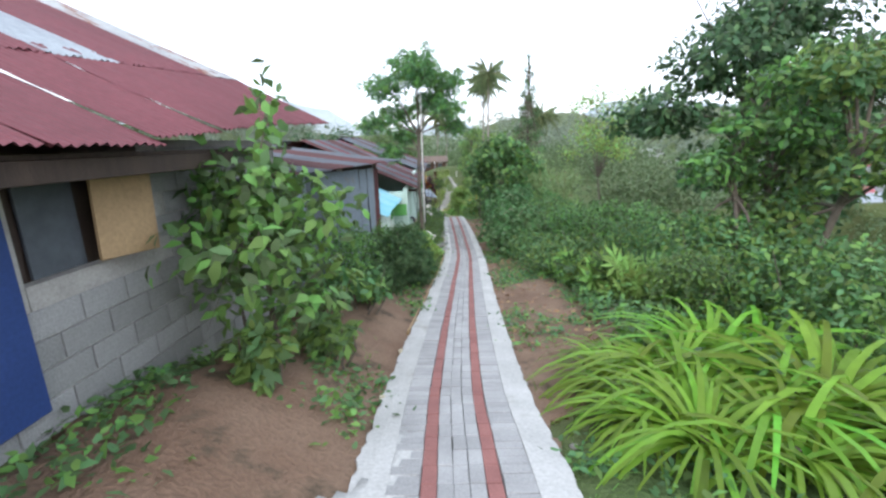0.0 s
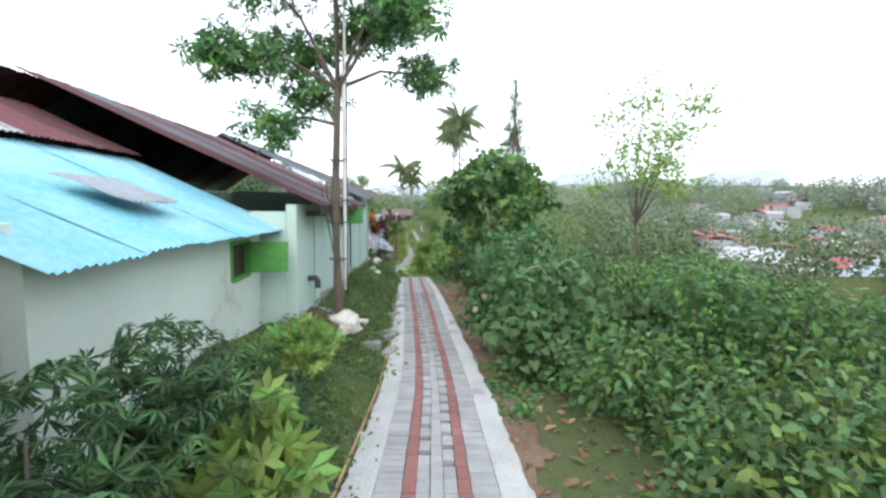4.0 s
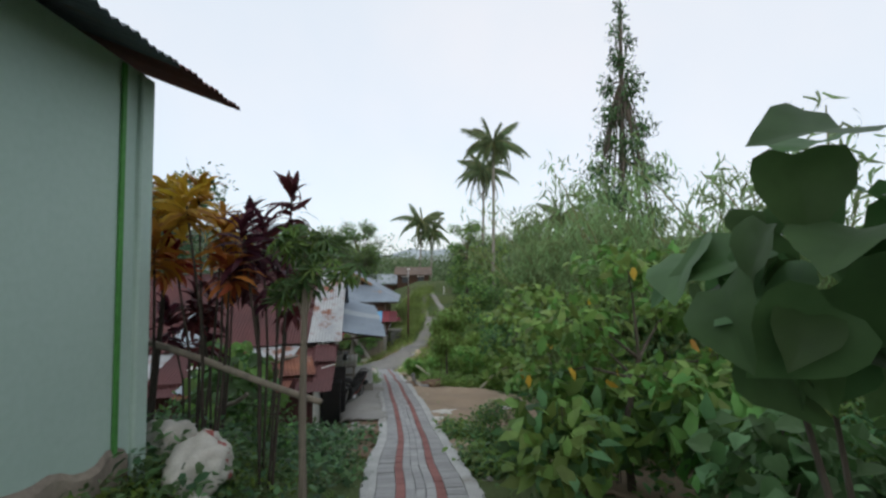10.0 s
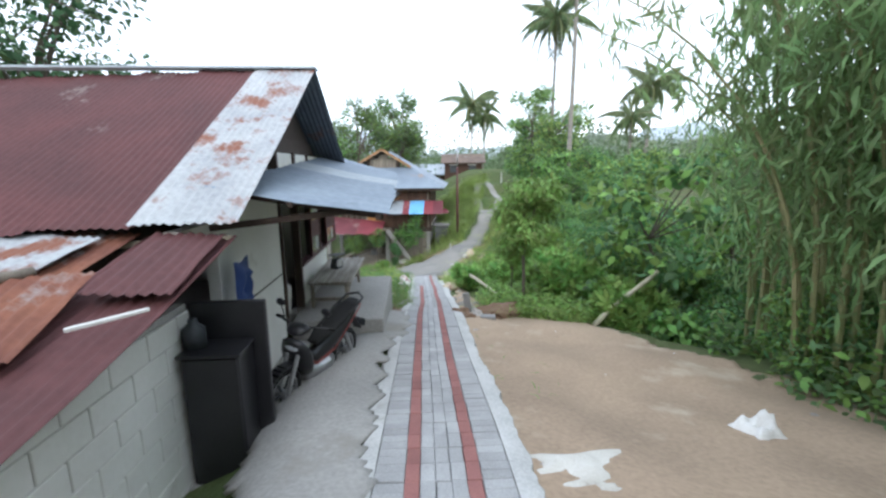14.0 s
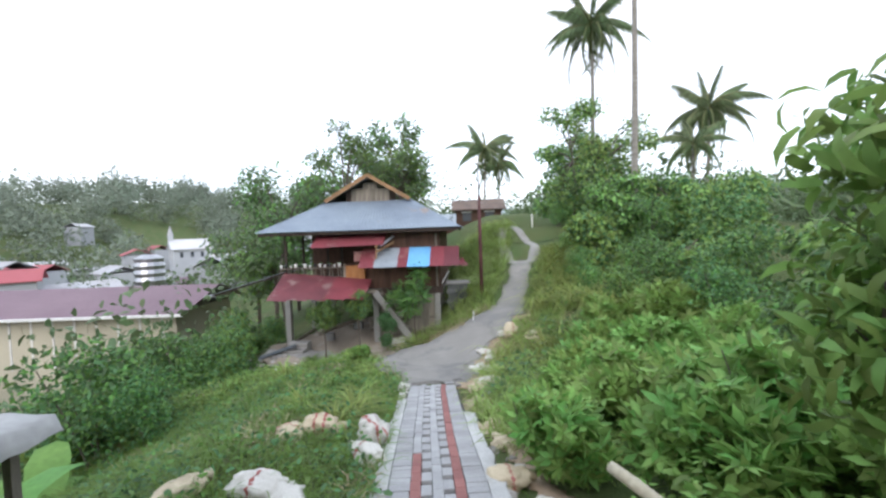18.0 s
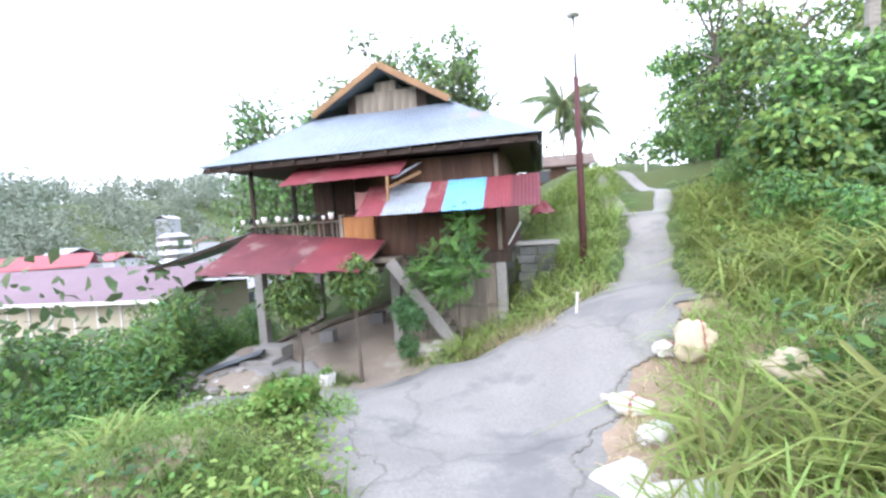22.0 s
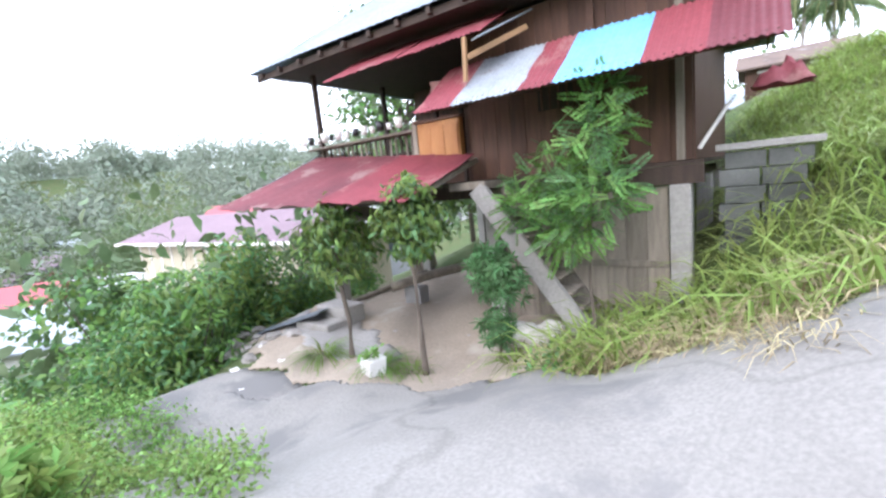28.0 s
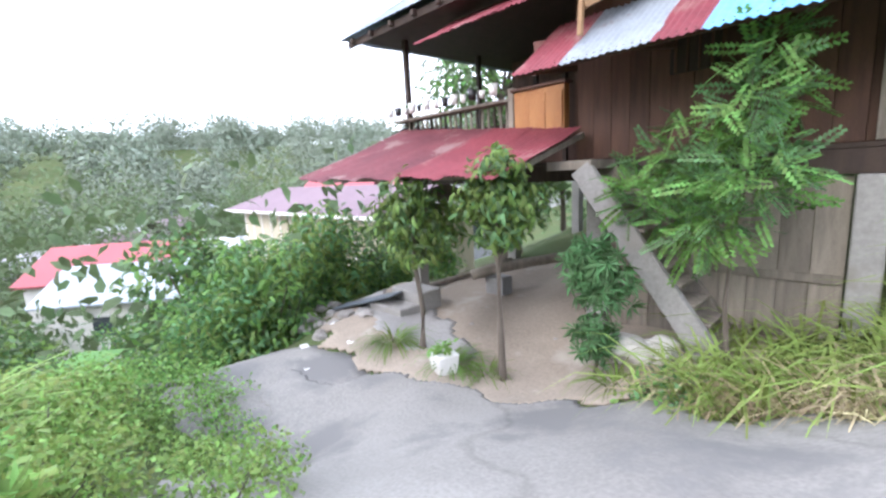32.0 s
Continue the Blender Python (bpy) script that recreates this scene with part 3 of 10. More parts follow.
# spot heights round the road junction and the stilt house: x, y, z
SPOTS = np.array([(-4.7, 34.7, -4.97), (-5.2, 37.0, -5.5), (-6.2, 38.5, -5.85), (-8.8, 42.6, -6.25), (-10.1, 41.5, -6.75), (-13.5, 41.8, -6.55),
                  (-6.2, 45.3, -4.25), (-5.1, 48.0, -3.5), (-5.2, 51.5, -2.75), (-6.9, 54.5, -1.7), (-3.5, 54.5, -1.6), (-8.0, 63.0, -0.6), (-4.3, 41.4, -4.75), (-10.5, 38.6, -6.9), (-15.0, 36.5, -8.6),
                  (-21.0, 41.0, -10.5), (-10.5, 46.5, -6.3), (-1.0, 41.0, -4.3), (2.5, 50.0, -2.4), (-7.0, 35.6, -5.5), (-1.5, 35.0, -4.7),
                  (-8.1, 36.0, -5.05), (-9.7, 36.5, -5.75), (-10.8, 35.6, -6.1), (-7.2, 34.7, -5.1), (-12.0, 55.0, -4.0), (0.0, 70.0, -0.3), (-5.0, 85.0, 0.2)])


def ground(x, y):
    x, y = np.broadcast_arrays(np.asarray(x, float), np.asarray(y, float))
    d = x - way_x(y)
    z = way_z(y) - 0.10
    west, east = np.clip(-d, 0, None), np.clip(d, 0, None)
    bank = (0.72 - 0.12 * ramp(y, 3, 7)) * ramp(y, -4, 0) * (1 - ramp(y, 13.2, 15.5)) + 0.35 * (1 - ramp(y, -6, -3))
    z = z + bank * ramp(west, 0.65, 1.9) - 0.55 * ramp(y, 17.0, 18.5) * (1 - ramp(y, 24, 27)) * ramp(west, 1.0, 2.4)
    z = z - 0.42 * np.clip(west - 5 + 2.5 * ramp(y, 24, 29), 0, None) + 0.30 * np.clip(west - 24, 0, None)
    flat = 3.2 + 2.2 * ramp(y, 14.5, 17) * (1 - ramp(y, 25, 27))
    fall = 0.45 * (1 - ramp(y, 26, 32))
    z = z - fall * np.clip(east - flat, 0, None) + fall * 0.9 * np.clip(east - 60, 0, None) + 0.05 * east * ramp(y, 26, 32)
    near = np.stack([(x - p[0]) ** 2 + (y - p[1]) ** 2 + 0.6 for p in SPOTS])
    w = near ** -1.6
    idw = (w * SPOTS[:, 2].reshape((-1,) + (1,) * x.ndim)).sum(0) / w.sum(0)
    idw = idw - 0.28 * np.clip(-x - 15, 0, None) * (1 - ramp(y, 60, 90)) + 0.05 * np.clip(x - 1, 0, 12) - 0.3 * np.clip(x - 16, 0, None)
    z = z + (idw - z) * ramp(y, 32.0, 35.5)
    far = np.hypot(x + 2, y - 15)
    rough = 0.05 * np.sin(x * 1.7 + 1.3 * np.sin(y * 0.9)) * np.cos(y * 1.9 + x * 0.6) + 0.02 * np.sin(x * 4.1 + y * 3.3)
    z = z + rough * ramp(np.abs(d), 0.7, 1.6)
    valley = -17 + 5 * np.sin(x * 0.013 + 1) * np.cos(y * 0.011) + 2.0 * np.sin(x * 0.05) * np.sin(y * 0.043)
    rise = (26 + 22 * ramp(x, 60, 160) + 8 * np.sin(np.arctan2(y, x) * 5)) * ramp(far, 150, 520)
    back = ramp(y, 55, 120) * (1 - ramp(np.abs(x + 6), 25, 110)) * 11
    z = np.where(far > 60, np.maximum(z, -60), z)
    rise = rise * (1 - ramp(-x, 40, 120)) + 34 * ramp(-x, 95, 235)
    return z + (valley + rise + back - z) * ramp(far, 48, 115)


def ground_at(x, y):
    return float(ground(x, y))


def graded(inner0, inner1, step, outer):
    core = np.arange(inner0, inner1 + step, step)
    reach = np.geomspace(step, outer, 46)
    return np.concatenate([(inner0 - np.cumsum(reach * 0.10 + 0.02))[::-1], core, inner1 + np.cumsum(reach * 0.10 + 0.02)])


gx, gy = graded(-17, 14, 0.3, 2600), graded(-17, 52, 0.35, 2600)
GX, GY = np.meshgrid(gx, gy)
GZ = ground(GX, GY)
nx, ny = len(gx), len(gy)
gverts = np.stack([GX, GY, GZ], -1).reshape(-1, 3)
ii = (np.arange(ny - 1)[:, None] * nx + np.arange(nx - 1)[None]).ravel()
gfaces = np.stack([ii, ii + 1, ii + 1 + nx, ii + nx], 1)
ground_ob = mesh_object("ground", gverts, gfaces, M_TURF, smooth=True)
tagged(ground_ob, "hillside ground of soil and rough grass", "ground", kind="structure")


def patch(name, mat, outline, label, category="ground", lift=0.012, cell=0.08):
    """A thin sheet that lies on the ground inside an uneven closed outline."""
    o = np.array(outline, float)
    lo, hi = o.min(0) - 0.2, o.max(0) + 0.2
    xs, ys = np.arange(lo[0], hi[0], cell), np.arange(lo[1], hi[1], cell)
    X, Y = np.meshgrid(xs, ys)
    wob = 0.10 * np.sin(X * 5 + Y * 3) + 0.07 * np.sin(Y * 9 - X * 4)
    px_, py_ = X + wob, Y + 0.1 * np.sin(X * 7)
    inside = np.zeros(X.shape, bool)
    for (x0, y0), (x1, y1) in zip(o, np.roll(o, -1, 0)):
        cross = ((y0 > py_) != (y1 > py_)) & (px_ < (x1 - x0) * (py_ - y0) / (y1 - y0 + 1e-9) + x0)
        inside ^= cross
    n_x = len(xs)
    cellin = inside[:-1, :-1] & inside[1:, :-1] & inside[:-1, 1:] & inside[1:, 1:]
    r, c = np.nonzero(cellin)
    i0 = r * n_x + c
    q = np.stack([i0, i0 + 1, i0 + 1 + n_x, i0 + n_x], 1)
    used, inv = np.unique(q, return_inverse=True)
    v = np.stack([X, Y, ground(X, Y) + lift], -1).reshape(-1, 3)[used]
    ob = mesh_object(name, v, inv.reshape(q.shape), mat, smooth=True)
    m = ob.modifiers.new("depth", "SOLIDIFY")
    m.thickness, m.offset = 0.03, -0.6
    return tagged(ob, label, category, kind="structure")


def side(y, d):
    return (float(way_x(y)) + d, y)


patch("soil_strip_west", M_SOIL, [side(-15, -0.3), side(-2, -0.3), side(-3.2, -1.6), side(-6, -2.1), side(-15, -2.9)], "bare brown soil below the block house", lift=0.02)
patch("path_flare", M_CURB, [(7.2, -12.7), (7.35, -11.6), (7.5, -10.6), (7.72, -10.0), (7.95, -10.6), (8.15, -12.0), (8.3, -12.7)], "smooth grey cement spread beside the path", "path", lift=0.075)
patch("soil_strip_east", M_SOIL, [side(-12, 0.4), side(-9, 1.2), side(-8.0, 2.2), side(-5.5, 3.2), side(-3.2, 2.4), side(-1.0, 1.0), side(3.5, 1.3), side(6, 2.0), side(11, 2.0), side(14, 1.3), side(14, 0.4)], "bare brown soil strewn with dead leaves", lift=0.02)
patch("dirt_clearing", M_DIRT, [side(17.2, 0.4), side(15.0, 2.2), side(14.2, 4.6), side(17, 5.4), side(21, 5.2), side(24, 4.6), side(26.4, 3.2), side(27.2, 1.6), side(26.8, 0.4)], "flat pale trodden dirt clearing beside the path", lift=0.035)
patch("yard_dirt", M_YARD, [(-8.2, 41.8), (-9.4, 41.05), (-10.9, 40.0), (-12.5, 39.5), (-13.8, 39.9), (-14.9, 41.6), (-14.2, 44.5), (-12, 47.0), (-9.2, 46.2), (-8.3, 43.6)], "swept tan dirt yard under the stilt house", lift=0.03)
patch("yard_edge", M_CONC, [(-10.6, 41.2), (-11.6, 40.4), (-14.3, 40.3), (-14.6, 41.2), (-12.6, 41.6)], "broken grey concrete apron before the yard", lift=0.04)


def ribbon(name, mat, line, widths, label, lift=0.03, cols=8, cell=0.25, category="road"):
    pts = [Vector(p).to_2d() if len(p) == 3 else Vector(p) for p in line]
    s = np.concatenate([[0], np.cumsum([(b - a).length for a, b in zip(pts, pts[1:])])])
    n = int(s[-1] / cell)
    t = np.linspace(0, s[-1], n + 1)
    k = np.exp(-np.linspace(-2, 2, 9) ** 2)
    k /= k.sum()
    sm = lambda v: np.convolve(np.pad(np.interp(t, s, v), 4, mode="edge"), k, mode="valid")
    X, Y, Wd = sm([p.x for p in pts]), sm([p.y for p in pts]), sm(widths)
    tx, ty = np.gradient(X), np.gradient(Y)
    ln = np.hypot(tx, ty)
    lx, ly = ty / ln, -tx / ln
    u = np.linspace(-0.5, 0.5, cols + 1)
    edge = 1 + 0.10 * np.sin(t * 3.1) + 0.07 * np.sin(t * 7.7 + 1)
    VX = X[:, None] + lx[:, None] * u * (Wd * edge)[:, None]
    VY = Y[:, None] + ly[:, None] * u * (Wd * edge)[:, None]
    VZ = ground(VX, VY) + lift - 0.05 * (np.abs(u) > 0.49)
    v = np.stack([VX, VY, VZ], -1).reshape(-1, 3)
    c1 = cols + 1
    i0 = (np.arange(n)[:, None] * c1 + np.arange(cols)[None]).ravel()
    ob = mesh_object(name, v, np.stack([i0, i0 + 1, i0 + 1 + c1, i0 + c1], 1), mat, smooth=True)
    m = ob.modifiers.new("depth", "SOLIDIFY")
    m.thickness, m.offset = 0.08, -0.9
    return tagged(ob, label, category, kind="structure")


ribbon("road_up_hill", M_ROAD, [(-4.7, 34.9), (-5.6, 37.0), (-5.4, 39.3), (-4.6, 41.4), (-4.75, 44.5), (-4.9, 47.2), (-5.0, 49.0)], [1.5, 2.4, 1.5, 1.15, 1.1, 1.0, 0.9], "narrow weathered concrete lane climbing the hill")
ribbon("road_fork_west", M_CONC, [(-5.0, 47.4), (-5.75, 49.0), (-6.6, 51.2), (-6.95, 53.2), (-7.05, 55.5), (-7.6, 59.0)], [0.55, 0.55, 0.6, 0.6, 0.7, 0.8], "pale wheel track up the slope")
ribbon("road_fork_east", M_CONC, [(-5.0, 47.4), (-4.6, 48.8), (-4.55, 50.4), (-5.1, 52.2), (-6.2, 53.9), (-7.0, 55.2)], [0.6, 0.6, 0.55, 0.5, 0.5, 0.5], "second pale wheel track up the slope", lift=0.036)
ribbon("road_down_hill", M_ROAD, [(-4.4, 35.9), (-6.2, 37.9), (-8.0, 39.0), (-10.0, 39.3), (-12.0, 38.6), (-14.5, 36.6), (-17.0, 34.0)], [1.6, 2.7, 2.7, 2.4, 2.0, 1.8, 1.8], "cracked grey concrete lane going downhill", lift=0.042)

JUNCTION = [(-4.1, 34.9), (-4.75, 36.4), (-4.85, 38.2), (-4.7, 39.3), (-4.15, 40.1), (-3.95, 41.5), (-4.1, 43.2), (-5.2, 43.2), (-6.0, 41.5), (-7.5, 41.7), (-9.3, 41.2), (-10.9, 40.2), (-11.8, 38.9), (-10.0, 38.0), (-7.9, 38.0), (-6.5, 37.0), (-5.5, 35.0)]
patch("road_junction", M_ROAD, JUNCTION, "wide stretch of cracked grey concrete where the lanes meet", "road", lift=0.05, cell=0.045)


def inside(poly, x, y):
    r = np.zeros(np.shape(x), bool)
    for (x0, y0), (x1, y1) in zip(poly, poly[1:] + poly[:1]):
        r ^= ((y0 > y) != (y1 > y)) & (x < (x1 - x0) * (y - y0) / (y1 - y0 + 1e-9) + x0)
    return r


patch("road_shoulder", M_DIRT, [(-3.9, 34.8), (-3.3, 36.2), (-3.0, 38.6), (-3.0, 40.4), (-3.9, 41.6), (-4.9, 40.2), (-5.5, 38.6), (-5.4, 36.6), (-4.6, 35.0)], "dry dirt shoulder beside the lane", lift=0.015)
patch("wall_foot_soil", M_SOIL, [side(15.8, -0.55), side(16.2, -2.2), side(18.2, -2.3), side(19.7, -1.9), side(19.8, -0.55)], "dark trodden soil between lean-to and path", lift=0.03)
patch("path_side_soil", M_SOIL, [side(23.6, -0.55), side(23.7, -1.0), side(26.3, -1.05), side(28.5, -1.3), side(29.6, -0.55)], "bare soil strewn with rubble beside the path", lift=0.02)
patch("mound_soil", M_DIRT, [(-7.4, 35.6), (-8.3, 35.3), (-9.0, 35.9), (-8.7, 36.6), (-7.7, 36.5)], "bare dry patch on the grassy mound", lift=0.02)
patch("verge_soil", M_DIRT, [(-0.95, 26.4), (-0.35, 26.5), (-0.6, 27.6), (-1.0, 28.6), (-1.4, 29.8), (-1.9, 31.0), (-2.3, 32.2), (-2.75, 32.2), (-2.35, 30.8), (-1.85, 29.2), (-1.4, 27.8)], "trodden soil strewn with rubbish beside the path", lift=0.016)

# ---- houses ----
def local(origin, along):
    """A frame with x along the given flat direction, y to its left, z up."""
    a = Vector((along[0], along[1], 0)).normalized()
    return Matrix(((a.x, -a.y, 0, origin[0]), (a.y, a.x, 0, origin[1]), (0, 0, 1, origin[2]), (0, 0, 0, 1)))


def boards(parent, x0, x1, y, z0, z1, width, mat, name="board", depth=0.022, gap=0.004):
    """Upright boards side by side in the plane y."""
    n = max(1, round((x1 - x0) / width))
    w = (x1 - x0) / n
    me = None
    for k in range(n):
        if me is None:
            ob = boxed(name, (-w / 2 + gap / 2, w / 2 - gap / 2, -depth, 0, 0, z1 - z0), mat, parent, bevel=0.003)
            me = ob.data
        else:
            ob = new(name, me)
            ob.parent = parent
        ob.location = (x0 + (k + 0.5) * w, y - 0.004 * (k % 2), z0)


def roof_sheets(parent, x0, x1, top, foot, mats, widths=0.8, name="roof_sheet", over=0.06, sag=0.01, pitch=0.076):
    """Corrugated sheets side by side from the top line to the foot line, each (y, z)."""
    n = max(1, round((x1 - x0) / widths)) if not hasattr(widths, "__len__") else len(widths)
    ws = [(x1 - x0) / n] * n if not hasattr(widths, "__len__") else widths
    x = x0
    for k in range(n):
        mat = mats[k % len(mats)]
        j = 0.03 * math.sin(k * 5.1 + x0)
        sheet(name, (x - over / 2, top[0], top[1] + 0.006 * (k % 2)), (ws[k] + over, 0, 0),
              (0, foot[0] - top[0] + j * np.sign(foot[0] - top[0]), (foot[1] - top[1]) * (1 + j / max(0.3, abs(foot[0] - top[0])))), mat, parent, sag=sag, pitch=pitch)
        x += ws[k]


# pale green house: x along its path wall, y into the house
GH = local((4.726, -2.0, 0), (-0.238, 0.971))
gh = thing("green_house", GH, "long pale green rendered house with a rusty roof", "house")
for x0, x1, z1 in ((3.6, 7.80, 2.0), (8.40, 12.1, 2.22), (12.1, 15.19, 2.40)):
    boxed("wall", (x0, x1 - 0.006, 0, 0.14, -1.0, z1), M_GREEN, gh, "pale mint green painted render", bevel=0.002)
for x0, x1, z0, z1 in ((-0.2, 2.55, -1.0, 1.72), (3.15, 3.595, -1.0, 1.72), (2.555, 3.145, -1.0, 1.12), (2.555, 3.145, 1.52, 1.72)):
    boxed("annex_wall", (x0, x1 - 0.005, 0.5, 0.64, z0, z1), M_ANNEX, gh, "chalky white-green painted annex wall", bevel=0.002)
boxed("wall", (7.806, 8.394, 0, 0.14, -1.0, 1.52), M_GREEN, gh, bevel=0.002)
boxed("wall", (7.806, 8.394, 0, 0.14, 1.95, 2.1), M_GREEN, gh, bevel=0.002)
boxed("end_wall", (15.05, 15.188, 0.145, 5.2, -1.0, 2.4), M_GREEN, gh, bevel=0.002)
boxed("end_wall", (-0.2, -0.06, 0.645, 5.2, -1.0, 1.9), M_ANNEX, gh, bevel=0.002)
boxed("end_wall", (3.6, 3.72, 0.145, 0.64, -1.0, 1.9), M_GREEN, gh, bevel=0.002)
boxed("back_wall", (-0.2, 15.188, 5.205, 5.35, -1.0, 2.3), M_GREEN, gh, bevel=0.002)
bm = bmesh.new()
fv = []
for k in range(117):
    x = 5.2 + k * 0.085
    h = 0.26 + 0.05 * math.sin(k * 0.31) + 0.07 * noise.noise((k * 0.3, 0, 0)) + 0.04 * noise.noise((k * 1.1, 3, 0)) - 0.004 * min(k, 52) - 0.14 * float(ramp(k, 30, 62)) - 0.0015 * k
    fv.append([bm.verts.new(q) for q in ((x, -0.03 - 0.008 * math.sin(k * 1.9), -0.6), (x, -0.024 - 0.008 * math.sin(k * 1.3), 0.08 + h), (x, -0.001, 0.12 + h))])
for a, b in zip(fv, fv[1:]):
    bm.faces.new((a[0], b[0], b[1], a[1]))
    bm.faces.new((a[1], b[1], b[2], a[2]))
part("bare_footing", bm, M_FOOT, gh, "bare brown rough plaster along the wall foot")
for x, z0, z1 in ((9.46, 0.18, 2.05), (12.12, 0.1, 2.24), (4.75, 0.4, 1.9)):
    bm = bmesh.new()
    pts = [(x + 0.018 * math.sin(i * 1.7), -0.006, z0 + (z1 - z0) * i / 8) for i in range(9)]
    tube(bm, pts, 0.011, 5)
    part("wall_crack", bm, M_SHUT, gh, "dark green seam down the wall")
boxed("corner_post", (15.10, 15.24, -0.035, 0.10, -0.6, 2.38), M_GREEN, gh, bevel=0.01)
boxed("corner_post", (14.93, 14.97, -0.02, 0.0, -0.2, 2.38), M_SHUT, gh, bevel=0.004)
bm = bmesh.new()
tube(bm, [(9.42, -0.03, 0.25), (9.42, -0.03, 1.9)], 0.018, 8)
part("drain_pipe", bm, M_PIPE, gh)
bm = bmesh.new()
tube(bm, [(4.25, -0.01, 0.85), (4.25, -0.12, 0.86), (4.25, -0.155, 0.82), (4.25, -0.16, 0.70)], 0.045, 10)
part("pipe_elbow", bm, M_PIPE, gh, "grey plastic pipe elbow in the wall")
for wx, z0, z1, w, ang, yw in ((7.83, 1.52, 1.95, 0.54, 118, 0.0), (2.58, 1.12, 1.52, 0.54, 100, 0.5)):
    # dark plate in place of the shaded room behind the opening
    win = boxed("window", (wx, wx + w, 0.05, 0.08, z0, z1), M_DARK, gh, "unglazed window opening, a dark plate for the shaded room", bevel=0.002)
    win.location.y = yw
    for d in ((wx - 0.04, wx, -0.02, 0.10, z0 - 0.03, z1 + 0.03), (wx + w, wx + w + 0.04, -0.02, 0.10, z0 - 0.03, z1 + 0.03),
              (wx, wx + w, -0.02, 0.10, z1, z1 + 0.04), (wx, wx + w, -0.025, 0.10, z0 - 0.045, z0)):
        boxed("frame", d, M_SHUT, win, bevel=0.003)
    sh = boxed("shutter", (0, 0.46, -0.018, 0.018, 0, z1 - z0), M_SHUT, win, "bright green wooden shutter standing open", bevel=0.004)
    sh.matrix_local = Matrix.Translation((wx + w, -0.03, z0)) @ Matrix.Rotation(radians(-180 + ang), 4, "Z")
roof = [M_RUST, M_ZINCD, M_MAROON, M_ZINCD, M_RUST]
roof_sheets(gh, -0.7, 10.3, (3.6, 3.70), (5.75, 2.36), roof, 0.9)
roof_sheets(gh, 10.3, 15.7, (3.6, 3.93), (5.75, 2.40), [M_ZINCD, M_RUST], 0.9)
roof_sheets(gh, 3.7, 10.3, (3.6, 3.75), (-0.36, 1.98), roof, 0.85)
for k in range(6):
    x = 10.25 + 0.917 * k
    zf = 2.13 + 0.043 * (x - 10.25)
    sheet("roof_sheet", (x - 0.03, 3.6, 3.86 + 0.012 * (k % 2)), (0.977, 0, 0.04), (0, -4.02, zf - 3.86), (M_ZINCD, M_ZINCD, M_RUST)[k % 3], gh, sag=0.01)
roof_sheets(gh, -0.35, 3.85, (2.3, 2.60), (0.22, 1.66), [M_TURQ], 0.85)
sheet("roof_patch", (1.0, 1.25, 2.19), (0.7, 0, 0.0), (0.1, -0.55, -0.22), M_ZINC, gh, "pale bent sheet lying on the turquoise roof", lift=0.05)
roof_sheets(gh, -0.7, 3.9, (3.6, 3.3), (2.2, 2.66), [M_MAROON, M_RUST, M_MIXZ], 0.9)
for k in range(4):
    boxed("rafter", (4.2 + k * 1.35, 4.27 + k * 1.35, -0.30, 0.0, 1.83 + 0.042 * k, 1.91 + 0.042 * k), M_DARK, gh)
boxed("fascia", (3.7, 10.3, -0.33, -0.30, 1.86, 1.97), M_DARK, gh)

# house of grey blocks
HA = local((4.8, -7.0, 0), (-0.196, 0.98))
ha = thing("block_house", HA, "unplastered grey block house with a maroon corrugated roof", "house")
boxed("wall", (-9.0, -4.34, 0.012, 0.13, 0.8, 3.62), M_MORTAR, ha, bevel=0)
boxed("wall", (-4.335, -3.22, 0.012, 0.13, 0.8, 2.76), M_MORTAR, ha, bevel=0)
boxed("wall", (-3.215, -0.6, 0.012, 0.13, 0.8, 3.62), M_MORTAR, ha, bevel=0)
boxed("end_wall", (-0.72, -0.6, 0.135, 4.0, 0.8, 3.62), M_MORTAR, ha, bevel=0)
boxed("lintel", (-4.335, -3.22, 0.012, 0.13, 3.44, 3.62), M_DARK, ha, bevel=0)
block = None
for r in range(13):
    z = 1.1 + r * 0.19
    for c in range(-1, 22):
        x = -9.0 + c * 0.40 + (0.2 if r % 2 else 0)
        if x < -9.0 or x + 0.39 > -0.6 or z + 0.18 > 3.62 or (x + 0.39 > -4.37 and x < -3.2 and z + 0.18 > 2.77):
            continue
        if block is None:
            ob = boxed("block", (0, 0.388, 0, 0.03, 0, 0.178), M_BLOCK, ha, bevel=0.004)
            block = ob.data
        else:
            ob = new("block", block)
            ob.parent = ha
        ob.location = (x, -0.002 - 0.003 * RNG.random(), z)
# this opening too gets a dark plate for the shaded room
win = boxed("window", (-4.32, -3.24, 0.07, 0.10, 2.77, 3.44), M_DARK, ha, "window opening with a grey curtain, a dark plate for the shaded room")
boxed("curtain", (-4.25, -3.85, 0.035, 0.06, 2.78, 3.36), M_ZINCD, win)
bd = boxed("board", (0, 0.50, -0.012, 0.012, 0, 0.60), M_PLY, win, "tan plywood board hung before the window", bevel=0.002)
bd.matrix_local = Matrix.Translation((-3.86, -0.07, 2.80)) @ Matrix.Rotation(radians(3), 4, "Y") @ Matrix.Rotation(radians(-8), 4, "Z")
boxed("door", (-5.35, -4.42, -0.05, -0.01, 2.0, 3.38), M_BLUE, ha, "dark blue painted door leaf")
